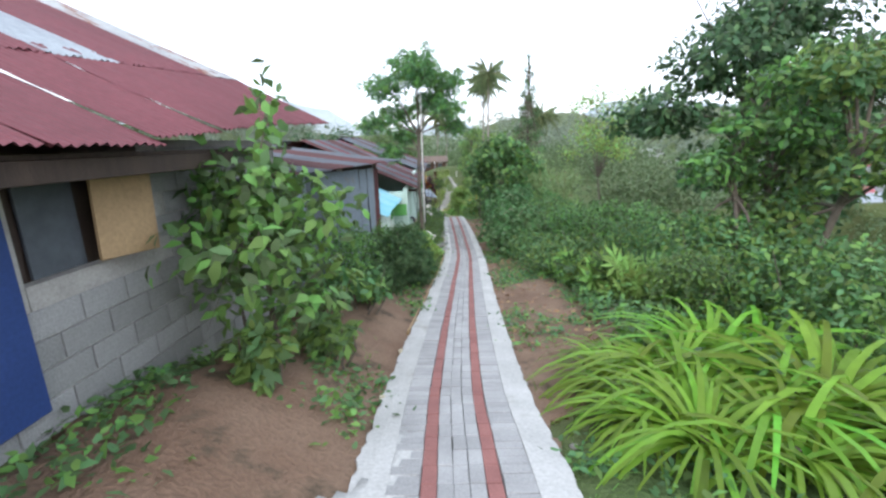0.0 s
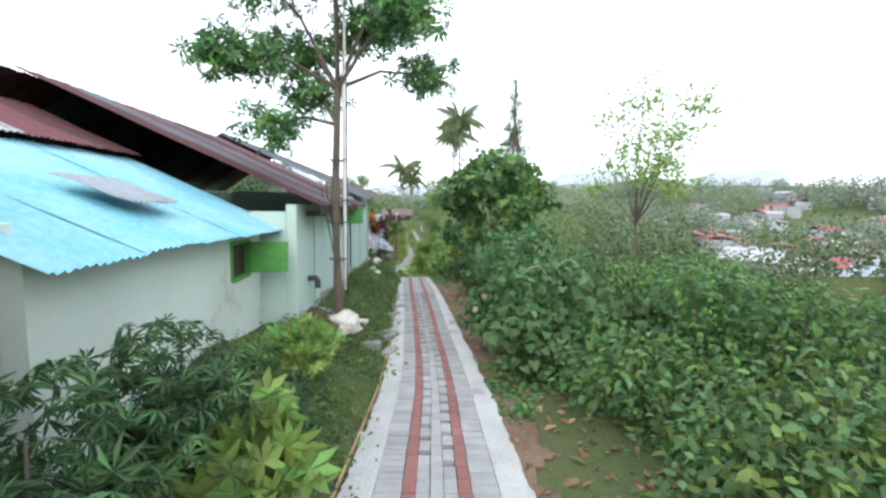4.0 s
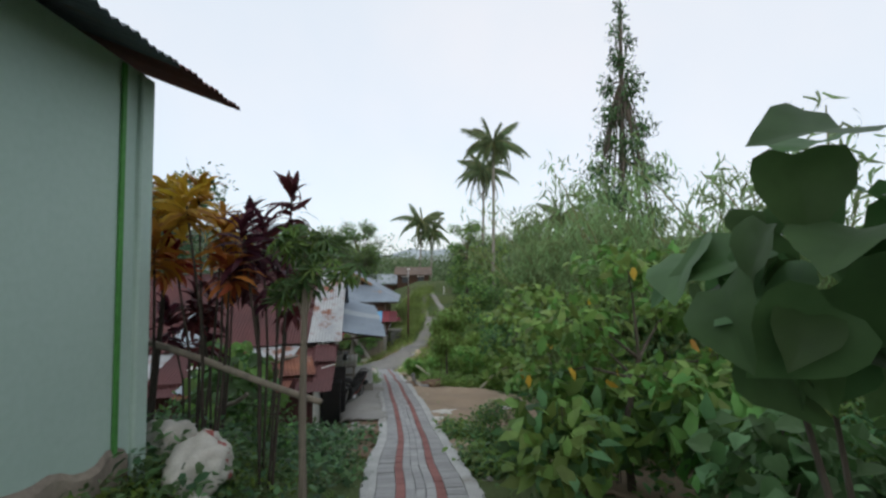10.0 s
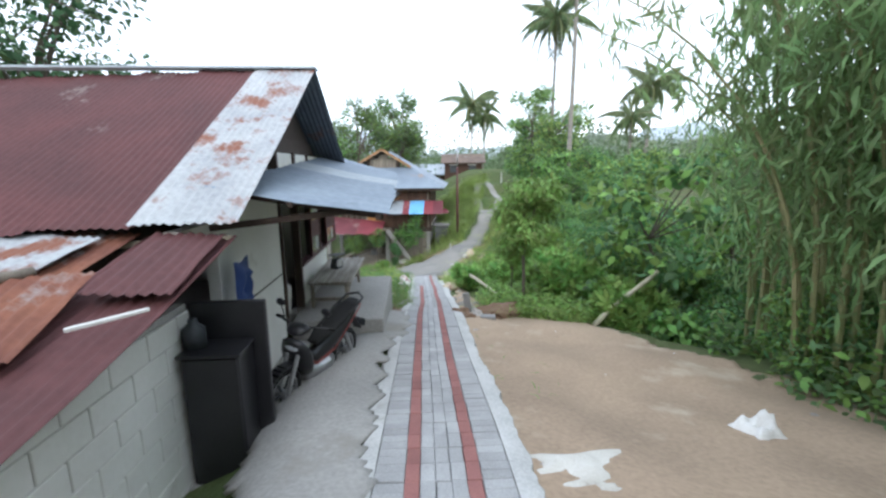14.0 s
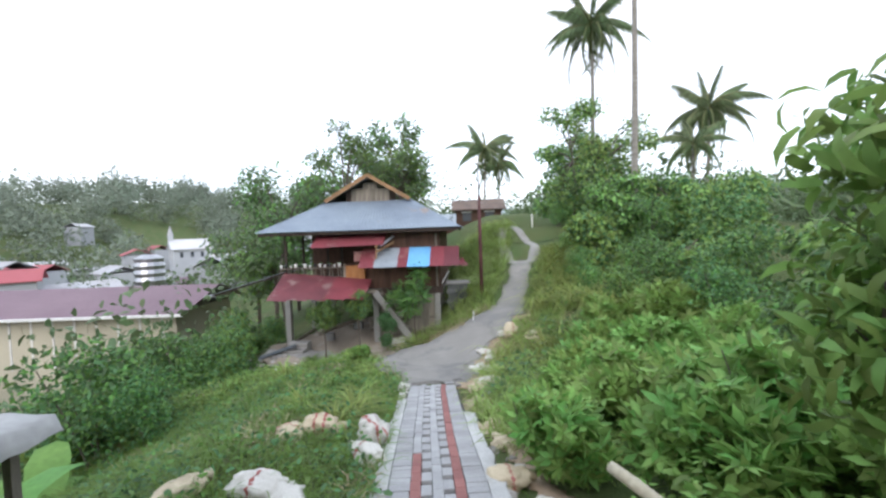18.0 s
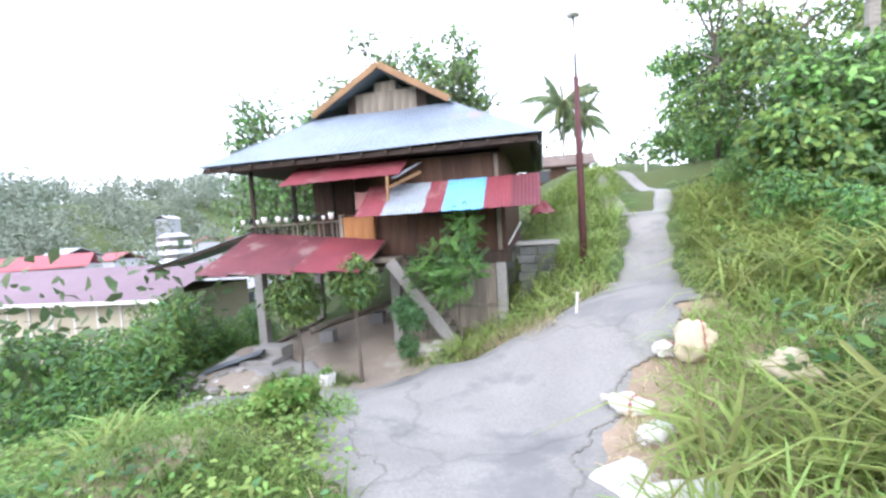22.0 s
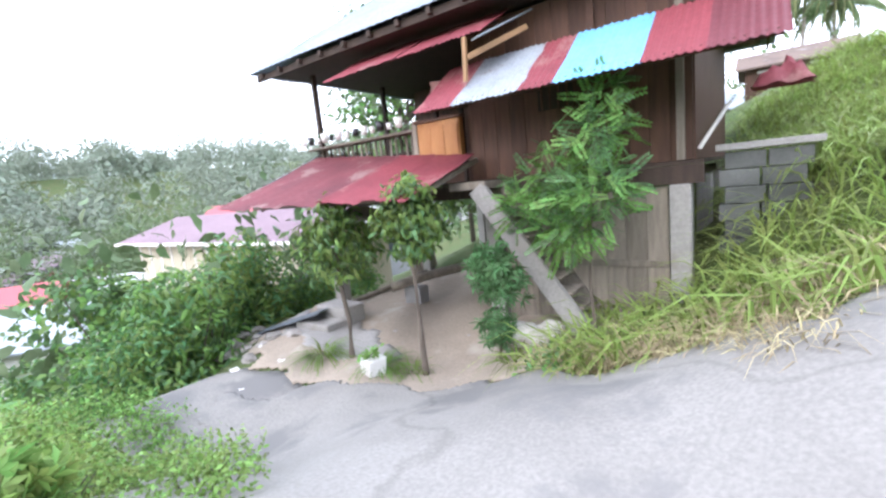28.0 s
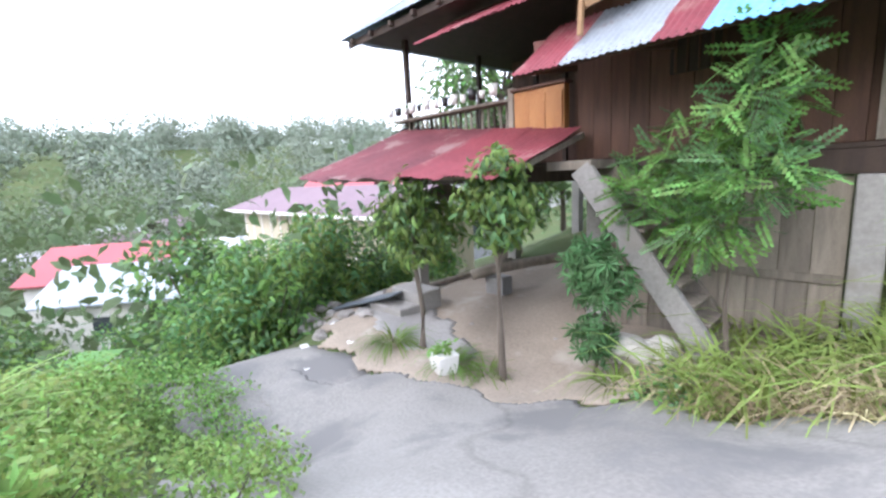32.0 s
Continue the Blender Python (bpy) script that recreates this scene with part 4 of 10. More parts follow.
for k in range(11):
    x0 = -8.6 + k * 0.80
    lift = 0.065 * max(0.0, x0 + 4.3)
    upper = (M_MAROON, M_MAROON, M_MAROON, M_MAROON, M_MAROON, M_MAROON, M_MAROON, M_ZINC, M_MAROON, M_MAROON, M_MIXZ)[k]
    rise = 0.0546 if x0 > -4.4 else 0.0
    sheet("roof_sheet", (x0, 4.2, 5.85 + lift), (0.84, 0, rise), (0, -3.45, -1.62), upper, ha, sag=0.02, lift=0.012)
    sheet("roof_sheet", (x0, 0.95, 4.33 + lift), (0.84, 0, rise), (0, -1.53 - 0.03 * (k % 2), -0.74 + 0.02 * math.sin(k)), M_MAROON, ha, sag=0.01)
boxed("fascia", (-8.6, -2.6, -0.46, -0.43, 3.38, 3.50), M_DARK, ha)
boxed("soffit", (-8.6, -1.0, -0.42, 0.0, 3.50, 3.53), M_DARK, ha)

# tin shed
SHD = local((4.95, -6.6, 0), (0.0, 1.0))
shed = thing("tin_shed", SHD, "leaning shed of dull blue-grey zinc sheets", "shed")
for k, (x0, x1, mat, z0) in enumerate(((-1.2, -0.3, M_ZINCB, 1.3), (-0.32, 0.18, M_ZINCD, 1.35), (0.16, 0.95, M_ZINCB, 1.2), (0.93, 1.75, M_ZINCB, 1.0), (1.72, 2.45, M_ZINCB, 0.9), (2.42, 2.78, M_RUST, 0.9))):
    sheet("wall_sheet", (x0, 0.02 * (k % 2) - 0.01, z0 - 0.4), (x1 - x0, 0, 0), (0, 0.0, 3.12 - 0.02 * k - z0 + 0.4), mat, shed)
for x in (-0.3, 0.2, 1.0, 2.7):
    boxed("post", (x, x + 0.07, 0.03, 0.10, 0.5, 3.12), M_GREYWOOD, shed)
boxed("end_wall", (2.70, 2.77, 0.11, 3.4, 0.5, 3.05), M_ZINCD, shed)
# dark sheet behind the wall sheets stands in for the shaded inside
boxed("shade_backing", (-1.3, 2.7, 0.11, 0.14, 0.5, 3.1), M_DARK, shed)
roof_sheets(shed, -2.6, 3.25, (3.2, 3.62), (-0.35, 3.16), [M_ZINCD, M_RUST, M_ZINCD, M_RUST], 0.8)
bm = bmesh.new()
tube(bm, [(2.05, -0.03, 3.1), (2.02, -0.04, 2.4), (2.07, -0.04, 1.7)], 0.012, 5)
part("cable", bm, M_BLACK, shed)

# porch house: x along its front wall, y into the house
SH = local((-2.87, 23.9, 0), (-0.375, 0.927))
sh = thing("porch_house", SH, "low house with a rusty corrugated roof and porch", "house")
FL = -2.74
block = None
for r in range(9):
    z = -3.4 + r * 0.20
    for c in range(5):
        x = -5.34 + c * 0.40 - (0.2 if r % 2 else 0)
        x0, x1 = max(x, -5.34), min(x + 0.392, -3.56)
        if x1 - x0 < 0.08:
            continue
        boxed("block", (x0, x1, -0.006, 0.10, z, z + 0.192), M_WHITE, sh, bevel=0.006)
boxed("wall", (-5.33, -3.56, 0.015, 0.12, -3.5, -1.55), M_MORTAR, sh, "whitewashed rough block wall", bevel=0)
boxed("wall", (-2.90, -0.93, 0, 0.12, -3.3, -0.62), M_WHITE, sh, "old white rendered wall", bevel=0.003)
boxed("wall", (0.08, 2.27, 0, 0.12, -3.3, -2.06), M_WHITE, sh, bevel=0.003)
boxed("wall", (-0.86, 2.27, 0, 0.12, -0.86, -0.22), M_WHITE, sh, bevel=0.003)
boxed("wall", (-3.555, -2.905, 0, 0.12, -1.15, -0.95), M_WHITE, sh, bevel=0.003)
boxed("north_wall", (2.15, 2.268, 0.125, 6.0, -3.6, -0.3), M_WHITE, sh, bevel=0.003)
boxed("back_wall", (-5.3, 2.268, 6.0, 6.12, -4.4, -0.4), M_WHITE, sh, bevel=0.003)
# unseen wall added inside, dark to stand in for the shaded interior
boxed("dark_inner_backing", (-3.5, 2.1, 2.9, 3.0, -3.2, -1.05), M_DARK, sh)
boxed("inner_floor", (-3.5, 2.1, 0.125, 2.9, -2.9, FL), M_CONC, sh, bevel=0)
for x0, x1 in ((-0.93, -0.86), (-0.02, 0.08), (0.88, 0.95), (2.17, 2.29)):
    boxed("post", (x0, x1, -0.035, 0.09, FL if x1 < 0.2 else -2.06, -0.2), M_DARK, sh)
boxed("lintel", (-0.93, 2.29, -0.03, 0.08, -0.95, -0.86), M_DARK, sh)
boxed("sill", (0.08, 2.27, -0.06, 0.10, -2.065, -2.02), M_MAROONW, sh)
boxed("dado_line", (-2.9, -0.93, -0.012, 0.0, -1.94, -1.92), M_DARK, sh)
for k in range(9):
    x = -0.6 + k * 0.30 if k > 1 else -0.7 + k * 0.2
    # dark box set on the wall stands in for the shade in a slot
    boxed("vent_slot", (x, x + 0.11, -0.008, 0.03, -0.78, -0.40 if k > 2 else -0.68), M_DARK, sh)


def casement(x, ang, z0=-2.02, z1=-0.97, w=0.62):
    c = thing("open_window", SH @ Matrix.Translation((x, -0.05, 0)) @ Matrix.Rotation(radians(ang), 4, "Z"), "maroon framed casement window standing open", "window", "casements")
    for d in ((0, 0.05, -0.02, 0.02, z0, z1), (w - 0.05, w, -0.02, 0.02, z0, z1), (0.05, w - 0.05, -0.02, 0.02, z0, z0 + 0.05), (0.05, w - 0.05, -0.02, 0.02, z1 - 0.05, z1),
              (0.05, w - 0.05, -0.018, 0.018, z0 + 0.34, z0 + 0.38), (0.05, w - 0.05, -0.018, 0.018, z1 - 0.36, z1 - 0.32)):
        boxed("frame", d, M_MAROONW, c, bevel=0.004)
    for a, b, mat, lab in ((z0 + 0.05, z0 + 0.34, M_GLASS, "clear glass pane"), (z0 + 0.38, z1 - 0.36, M_MAROONW, "maroon painted panel"), (z1 - 0.32, z1 - 0.05, M_GLASS, "clear glass pane")):
        boxed("pane", (0.05, w - 0.05, -0.006, 0.006, a, b), mat, c, lab, bevel=0)
    boxed("sticker", (0.30, 0.44, -0.011, -0.007, z0 + 0.09, z0 + 0.30), M_PAPER, c, "faded white paper sticker", bevel=0)
    boxed("sticker", (0.07, 0.55, -0.024, -0.019, z1 - 0.40, z1 - 0.34), M_PLY, c, "tan strip of board", bevel=0)
    boxed("mid_rail", (0.05, w - 0.05, -0.02, 0.02, (z0 + z1) / 2 - 0.02, (z0 + z1) / 2 + 0.015), M_MAROONW, c, bevel=0.003)


for x, ang in ((0.70, -3), (2.05, -7)):
    casement(x, ang)
boxed("gable_wall", (-2.0, 1.4, 0.0, 0.1, -0.215, 0.0), M_DARK, sh)
bm = bmesh.new()
vs = [bm.verts.new(p) for p in ((-2.4, 0.02, -0.22), (1.72, 0.02, -0.22), (-0.34, 0.02, 0.91), (-2.4, 0.08, -0.22), (1.72, 0.08, -0.22), (-0.34, 0.08, 0.91))]
for f in ((0, 1, 2), (5, 4, 3), (0, 3, 4, 1), (1, 4, 5, 2), (2, 5, 3, 0)):
    bm.faces.new([vs[i] for i in f])
part("gable", bm, M_DARK, sh, "dark boarded gable")
ridge_mats = [M_MIXZ, M_RUST, M_RUST, M_RUST, M_RUST, M_RUST, M_RUST, M_RUST]
for k in range(8):
    y0 = -0.52 + k * 0.80
    sheet("roof_sheet", (-0.34, y0, 0.98 - 0.03 * k), (0, 0.84, 0), (-3.34 + 0.03 * math.sin(k * 2), 0, -1.85), ridge_mats[k], sh, sag=0.015)
    sheet("roof_sheet", (-0.34, y0, 0.985 - 0.03 * k), (0, 0.84, 0), (3.2, 0, -1.75), M_ZINCD if k == 0 else M_RUST, sh, sag=0.01)
sheet("roof_patch", (-2.36, 2.85, -0.22), (0, 0.66, -0.02), (-1.35, 0.12, -0.745), M_ZINC, sh, "pale zinc patch on the rusty roof", lift=0.03)
boxed("ridge_cap", (-0.44, -0.24, -0.54, 5.9, 0.965, 1.0), M_ZINC, sh)
def porch_z(x, y):
    """Height of the skewed porch roof, lower at its south end."""
    top, foot = -0.60 + 0.072 * (x + 3.2), -0.86 + 0.038 * (x + 3.2)
    return top + (foot - top) * (-0.08 - y) / 1.56


def porch_eave(x):
    """The eave runs a little askew to the wall."""
    return -1.68 + 0.025 * (x + 3.2)


for k in range(7):
    x = -3.2 + 0.886 * k
    y1 = porch_eave(x)
    z0, z1, zr = porch_z(x, -0.08), porch_z(x, y1), porch_z(x + 0.92, -0.08)
    sheet("porch_roof_sheet", (x, -0.08, z0 + 0.008 * (k % 2)), (0.92, 0, zr - z0), (0.02 * math.sin(k * 3), y1 + 0.08 - 0.03 * (k % 2), z1 - z0), (M_ZINCB, M_ZINCB, M_ZINCB, M_ZINC)[k % 4], sh, sag=0.02)
for x in (-3.0, -0.9, 0.03, 2.2, 2.85):
    part("rafter", beam(bmesh.new(), (x, 0.0, porch_z(x, 0.0) - 0.06), (x, porch_eave(x) + 0.06, porch_z(x, porch_eave(x)) - 0.05), 0.045, 0.06), M_DARK, sh)
    if x < 2.5:
        part("bracket", beam(bmesh.new(), (x, 0.0, porch_z(x, -1.3) - 0.20), (x, -1.3, porch_z(x, -1.3) - 0.06), 0.045, 0.06), M_DARK, sh)
part("purlin", beam(bmesh.new(), (-3.2, -1.58, porch_z(-3.2, -1.58) - 0.05), (2.95, -1.44, porch_z(2.95, -1.44) - 0.05), 0.045, 0.05), M_DARK, sh)
part("purlin", beam(bmesh.new(), (-3.2, -0.8, porch_z(-3.2, -0.8) - 0.05), (2.95, -0.8, porch_z(2.95, -0.8) - 0.05), 0.045, 0.05), M_DARK, sh)
# lean-to at the south end
lean = [(M_RUST, -0.42, 0.75, 0.0), (M_RUSTR, 0.35, 0.8, 0.03), (M_MIXZ, 0.95, 0.75, 0.05), (M_RUSTR, 1.75, 0.9, 0.0), (M_RUST, 2.6, 0.85, 0.02), (M_MIXZ, 3.4, 0.9, 0.0), (M_RUSTR, 4.2, 0.9, 0.02), (M_RUST, 5.0, 0.9, 0.0)]
for k, (mat, y0, w, dz) in enumerate(lean):
    sheet("lean_to_sheet", (-3.45, y0, -1.0 + dz), (0.06 * math.sin(k * 2), w, 0.02 * math.sin(k)), (-2.45 - 0.12 * math.sin(k * 3), 0.1 * math.sin(k * 1.3), -0.52), mat, sh, sag=0.03)
for k, (mat, x, y0, w, l, dz, tw) in enumerate(((M_MIXZ, -3.7, 0.5, 0.85, 1.1, 0.07, 0.15), (M_RUSTR, -4.3, 0.15, 0.8, 0.9, 0.06, -0.2), (M_RUST, -4.6, 0.75, 0.7, 0.8, 0.10, 0.3), (M_ZINC, -5.0, 1.6, 0.9, 0.9, 0.06, 0.1), (M_RUST, -3.6, -0.38, 0.5, 0.95, 0.045, -0.05))):
    sheet("loose_sheet", (x, y0, -1.0 - 0.21 * (-3.45 - x) + dz), (tw, w, 0.03), (-l, tw, -0.21 * l - 0.03), mat, sh, "loose bent rusty sheet on the lean-to", lift=0.02)
for k, (y0, w, mat) in enumerate(((0.0, 0.55, M_RUST), (0.55, 0.75, M_RUST), (1.3, 0.62, M_ZINCD), (1.92, 0.12, M_GREYWOOD), (2.04, 0.8, M_RUST), (2.84, 0.8, M_RUST), (3.64, 0.9, M_ZINCD), (4.5, 0.9, M_RUST))):
    sheet("wall_sheet", (-5.38 - 0.012 * (k % 2), y0, -3.9), (0, w + 0.02, 0), (0, 0, 2.55), mat, sh)
part("door_leaf", box(bmesh.new(), -3.54, -3.48, -0.62, 0.0, -3.0, -1.55, 0.01), M_BLACK, sh, "black door leaf standing open")
for nm, a, b, r0, r1 in (("roof_log", (-4.3, 1.95, -1.02), (-4.72, 0.8, -1.10), 0.06, 0.045), ("roof_log", (-4.72, 0.8, -1.10), (-4.35, 0.45, -1.06), 0.05, 0.03), ("roof_stick", (-4.95, 1.5, -1.18), (-5.4, 1.25, -1.30), 0.025, 0.02)):
    bm = bmesh.new()
    a, b = Vector(a), Vector(b)
    tube(bm, [a.lerp(b, t / 6) + Vector((0.03 * math.sin(t * 1.9), 0.02 * math.cos(t * 2.3), 0.015 * math.sin(t))) for t in range(7)], [r0 + (r1 - r0) * t / 6 for t in range(7)], 8)
    part(nm, bm, M_GREYWOOD, sh, "grey log weighing down the sheets", smooth=True)
part("lath", beam(bmesh.new(), (-4.75, -0.42, -1.22), (-5.0, -0.15, -1.24), 0.03, 0.02), M_PVC, sh)
part("pole", beam(bmesh.new(), (-3.5, -0.4, -1.02), (-3.5, 0.6, -1.06), 0.05, 0.05), M_STICK, sh)

# porch slab and apron
slab = thing("porch_slab", SH, "worn grey concrete porch slab", "porch", kind="structure")
boxed("slab", (-0.72, 2.02, -1.40, -0.005, -3.5, FL), M_CONC, slab, bevel=0.02)
boxed("step", (-3.9, -0.725, -1.25, -0.005, -3.6, -3.03), M_CONC, slab, bevel=0.02)
patch("apron", M_CONC, [side(19.6, -0.5), side(19.4, -1.2), side(20.6, -1.9), side(23.2, -1.9), side(25.2, -1.3), side(25.6, -0.5)], "sloping grey cement apron by the porch", lift=0.09)

# house on stilts: x along its front to the right, y away behind it
ST = local((-7.79, 43.55, 0), (0.962, 0.272))
st = thing("stilt_house", ST, "timber house on concrete stilts with red awnings", "house")
for x0, y0, z0 in ((-0.12, -0.02, -6.6), (-2.72, -0.05, -6.9), (-6.52, -0.05, -6.9), (-0.12, 3.0, -6.4), (-2.72, 3.0, -6.9), (-6.52, 3.0, -7.2), (-6.52, 6.0, -7.2), (-0.12, 6.0, -6.0)):
    boxed("stilt", (x0, x0 + 0.24, y0, y0 + 0.24, z0, -4.40), M_CONC, st, "square concrete stilt", bevel=0.012)
boxed("floor_beam", (-2.95, 0.25, 0.0, 0.16, -4.395, -4.17), M_DARK, st)
boxed("floor_beam", (-6.6, -2.955, 0.0, 0.16, -4.395, -4.17), M_DARK, st)
for k in range(9):
    boxed("joist", (-6.5 + 0.8 * k, -6.42 + 0.8 * k, 0.165, 6.3, -4.395, -4.25), M_DARK, st)
boxed("floor", (-6.6, 0.25, 0.0, 6.4, -4.165, -4.12), M_DARK, st)
boards(st, -2.9, 0.14, 0.06, -4.115, -1.85, 0.235, M_TIMBER, "wall_board")
boxed("wall_back", (-2.9, 0.14, 0.064, 0.09, -4.115, -1.85), M_DARK, st, bevel=0)
boxed("side_wall", (0.10, 0.16, 0.10, 6.3, -4.115, -1.75), M_TIMBER, st)
boxed("rear_wall", (-6.5, 0.1, 6.25, 6.32, -4.115, -1.75), M_TIMBER, st)
boxed("inner_wall", (-6.4, -2.95, 3.2, 3.26, -4.115, -1.75), M_TIMBER, st)
boxed("inner_wall", (-2.96, -2.90, 0.10, 3.2, -4.115, -1.75), M_TIMBER, st)
for x0 in (-1.02, -0.03):
    boxed("wall_batten", (x0, x0 + 0.09, -0.015, 0.03, -4.11, -1.9), M_GREYWOOD if x0 > -0.5 else M_TIMBER, st)
# shade behind the bars is a dark plate set on the wall
win = boxed("window", (-1.75, -1.25, 0.02, 0.035, -3.25, -2.75), M_DARK, st, "small barred window, a dark plate for the shade inside")
for k in range(4):
    boxed("bar", (-1.70 + 0.12 * k, -1.675 + 0.12 * k, 0.0, 0.02, -3.24, -2.76), M_TIMBER, win)
boards(st, -2.45, -0.14, 0.10, -6.7, -4.42, 0.26, M_GREYWOOD, "skirt_board")
boxed("skirt_rail", (-2.45, -0.14, 0.055, 0.075, -5.45, -5.36), M_GREYWOOD, st)
# balcony
for x0, y0 in ((-6.45, 0.0), (-6.45, 2.0), (-4.9, 2.9), (-5.6, 2.9)):
    boxed("balcony_post", (x0, x0 + 0.09, y0, y0 + 0.09, -4.12, -1.7), M_DARK, st)
boxed("balcony_rail", (-6.6, -3.85, -0.16, 0.14, -3.22, -3.175), M_GREYWOOD, st)
for k in range(22):
    boxed("baluster", (-6.5 + 0.122 * k, -6.465 + 0.122 * k, -0.02, 0.015, -3.72, -3.225), M_GREYWOOD if k % 3 else M_DARK, st)
boxed("balcony_skirt", (-6.5, -3.9, 0.05, 0.08, -4.1, -3.5), M_DARK, st)
box_rail = boxed("balcony_panel", (-3.80, -2.98, -0.14, -0.02, -3.74, -3.12), M_ORANGE, st, "orange varnished board panel beside the stair")
boards(box_rail, -3.78, -3.0, -0.145, -3.72, -3.2, 0.27, M_ORANGE, "board")
boxed("panel_cap", (-3.84, -2.94, -0.18, 0.0, -3.115, -3.08), M_TIMBER, box_rail)
boxed("panel_post", (-3.90, -3.81, -0.16, -0.02, -4.1, -3.05), M_GREYWOOD, st)
# awnings
x = -3.0
for w, mat in ((0.60, M_REDROOF), (0.92, M_ZINC), (0.42, M_REDROOF), (0.88, M_BLUEROOF), (0.55, M_REDROOF), (0.58, M_MAROON)):
    sheet("awning_sheet", (x, -0.22, -2.44), (w + 0.03, 0, 0), (0, -1.02, -0.72), mat, st, sag=0.01)
    x += w
for k in range(4):
    part("awning_strut", beam(bmesh.new(), (-2.9 + 1.2 * k, 0.0, -2.95), (-2.9 + 1.2 * k, -1.1, -3.12), 0.045, 0.06), M_TIMBER, st)
part("awning_rail", beam(bmesh.new(), (-3.0, -1.12, -3.13), (0.93, -1.12, -3.13), 0.05, 0.06), M_TIMBER, st)
roof_sheets(st, -4.95, -2.05, (-0.05, -1.82), (-0.95, -2.30), [M_REDROOF], 0.75, name="upper_awning_sheet")
part("loose_gutter", beam(bmesh.new(), (-2.15, -0.9, -2.35), (-1.75, -0.1, -1.95), 0.16, 0.02), M_ZINC, st, "bent zinc gutter hanging between the awnings")
part("awning_prop", beam(bmesh.new(), (-2.3, -0.95, -2.85), (-2.3, -0.9, -2.3), 0.05, 0.05), M_BARGE, st)
part("awning_prop", beam(bmesh.new(), (-2.28, -0.9, -2.55), (-1.7, -0.3, -2.2), 0.05, 0.07), M_BARGE, st)
for k, mat in enumerate((M_AWNOLD, M_AWNOLD, M_AWNOLD, M_REDROOF, M_REDROOF)):
    u = k / 5
    sheet("lower_awning_sheet", (-6.45 + 3.72 * u, -0.10 - 0.14 * u, -3.36 - 0.36 * u), (0.79, -0.03, -0.07), (0.25 * (1 - u), -2.3 + 0.6 * u, -0.80 + 0.3 * u), mat, st, sag=0.02, lift=0.006 * (k % 2))
part("lower_awning_rail", beam(bmesh.new(), (-6.2, -1.78, -4.22), (-2.75, -1.70, -4.26), 0.05, 0.06), M_GREYWOOD, st)
for x in (-6.2, -4.6, -2.8):
    part("lower_awning_rafter", beam(bmesh.new(), (x, 0.0, -3.66 - 0.04 * (x + 6.2)), (x, -1.65, -4.26), 0.05, 0.07), M_GREYWOOD, st)
sheet("side_awning_sheet", (-6.42, -0.05, -3.30), (0.25, 1.3, 0.02), (-3.1, -0.5, -0.86), M_ZINC, st, "pale sheet roof sloping off the end of the house", sag=0.02)
part("side_awning_rail", beam(bmesh.new(), (-6.40, 0.02, -3.36), (-9.45, -0.45, -4.21), 0.06, 0.08), M_DARK, st)
# stair
for yy, nm in ((-0.58, "stringer"), (0.02, "stringer")):
    part(nm, beam(bmesh.new(), (-2.50, yy, -4.22), (-1.04, yy, -6.22), 0.09, 0.27, 0.01), M_CONC if yy < -0.3 else M_GREYWOOD, st)
for k in range(10):
    f = (k + 0.7) / 10.2
    boxed("tread", (-2.42 + 1.42 * f - 0.12, -2.42 + 1.42 * f + 0.14, -0.53, -0.03, -4.22 - 1.95 * f - 0.035, -4.22 - 1.95 * f), M_GREYWOOD, st, bevel=0.006)
boxed("stair_landing", (-2.95, -2.35, -0.62, -0.01, -4.24, -4.13), M_GREYWOOD, st)
# side landing of slabs and blocks
boxed("side_landing", (0.35, 1.35, 0.2, 1.0, -4.06, -3.98), M_CONC, st, bevel=0.01)
for r in range(6):
    for c in range(2):
        boxed("landing_block", (0.38 + 0.42 * c + 0.06 * (r % 2), 0.78 + 0.42 * c + 0.06 * (r % 2), 0.25, 0.55, -5.3 + 0.205 * r, -5.105 + 0.205 * r), M_DARKBLOCK, st, bevel=0.008)
part("side_rail", beam(bmesh.new(), (0.2, 0.05, -4.0), (0.5, 0.2, -3.5), 0.04, 0.04), M_PVC, st)
# hipped roof with a small gable
eave, ZE = (-7.35, 1.08, -0.75, 7.4), -1.66
GB = (-4.85, -1.05, 0.92, -0.40)
PX, PZ = -2.9, 0.66
verts = [(eave[0], eave[2], ZE), (eave[1], eave[2], ZE), (eave[1], eave[3], ZE), (eave[0], eave[3], ZE), (GB[0], GB[2], GB[3]), (GB[1], GB[2], GB[3]), (PX, GB[2] - 0.25, PZ), (PX, 5.6, PZ),
         (GB[0], 5.6, GB[3]), (GB[1], 5.6, GB[3])]


def hip(name, quad, mat):
    """A roof face as ribs of folded sheet between its top edge and its foot."""
    a, b, c, d = (Vector(p) for p in quad)
    n = max(4, int((b - a).length / 0.085))
    vv, ff = [], []
    up = (b - a).cross(d - a).normalized()
    up = -up if up.z < 0 else up
    for j in range(7):
        for i in range(n + 1):
            s = i / n
            p = (a.lerp(b, s)).lerp(d.lerp(c, s), j / 6)
            vv.append(p + up * (0.012 if i % 2 else 0.0) + up * 0.012 * math.sin(j * 2 + s * 9))
    for j in range(6):
        for i in range(n):
            k = j * (n + 1) + i
            ff.append((k, k + 1, k + n + 2, k + n + 1))
    ob = mesh_object(name, vv, ff, mat, st)
    m = ob.modifiers.new("depth", "SOLIDIFY")
    m.thickness = 0.006
    return ob


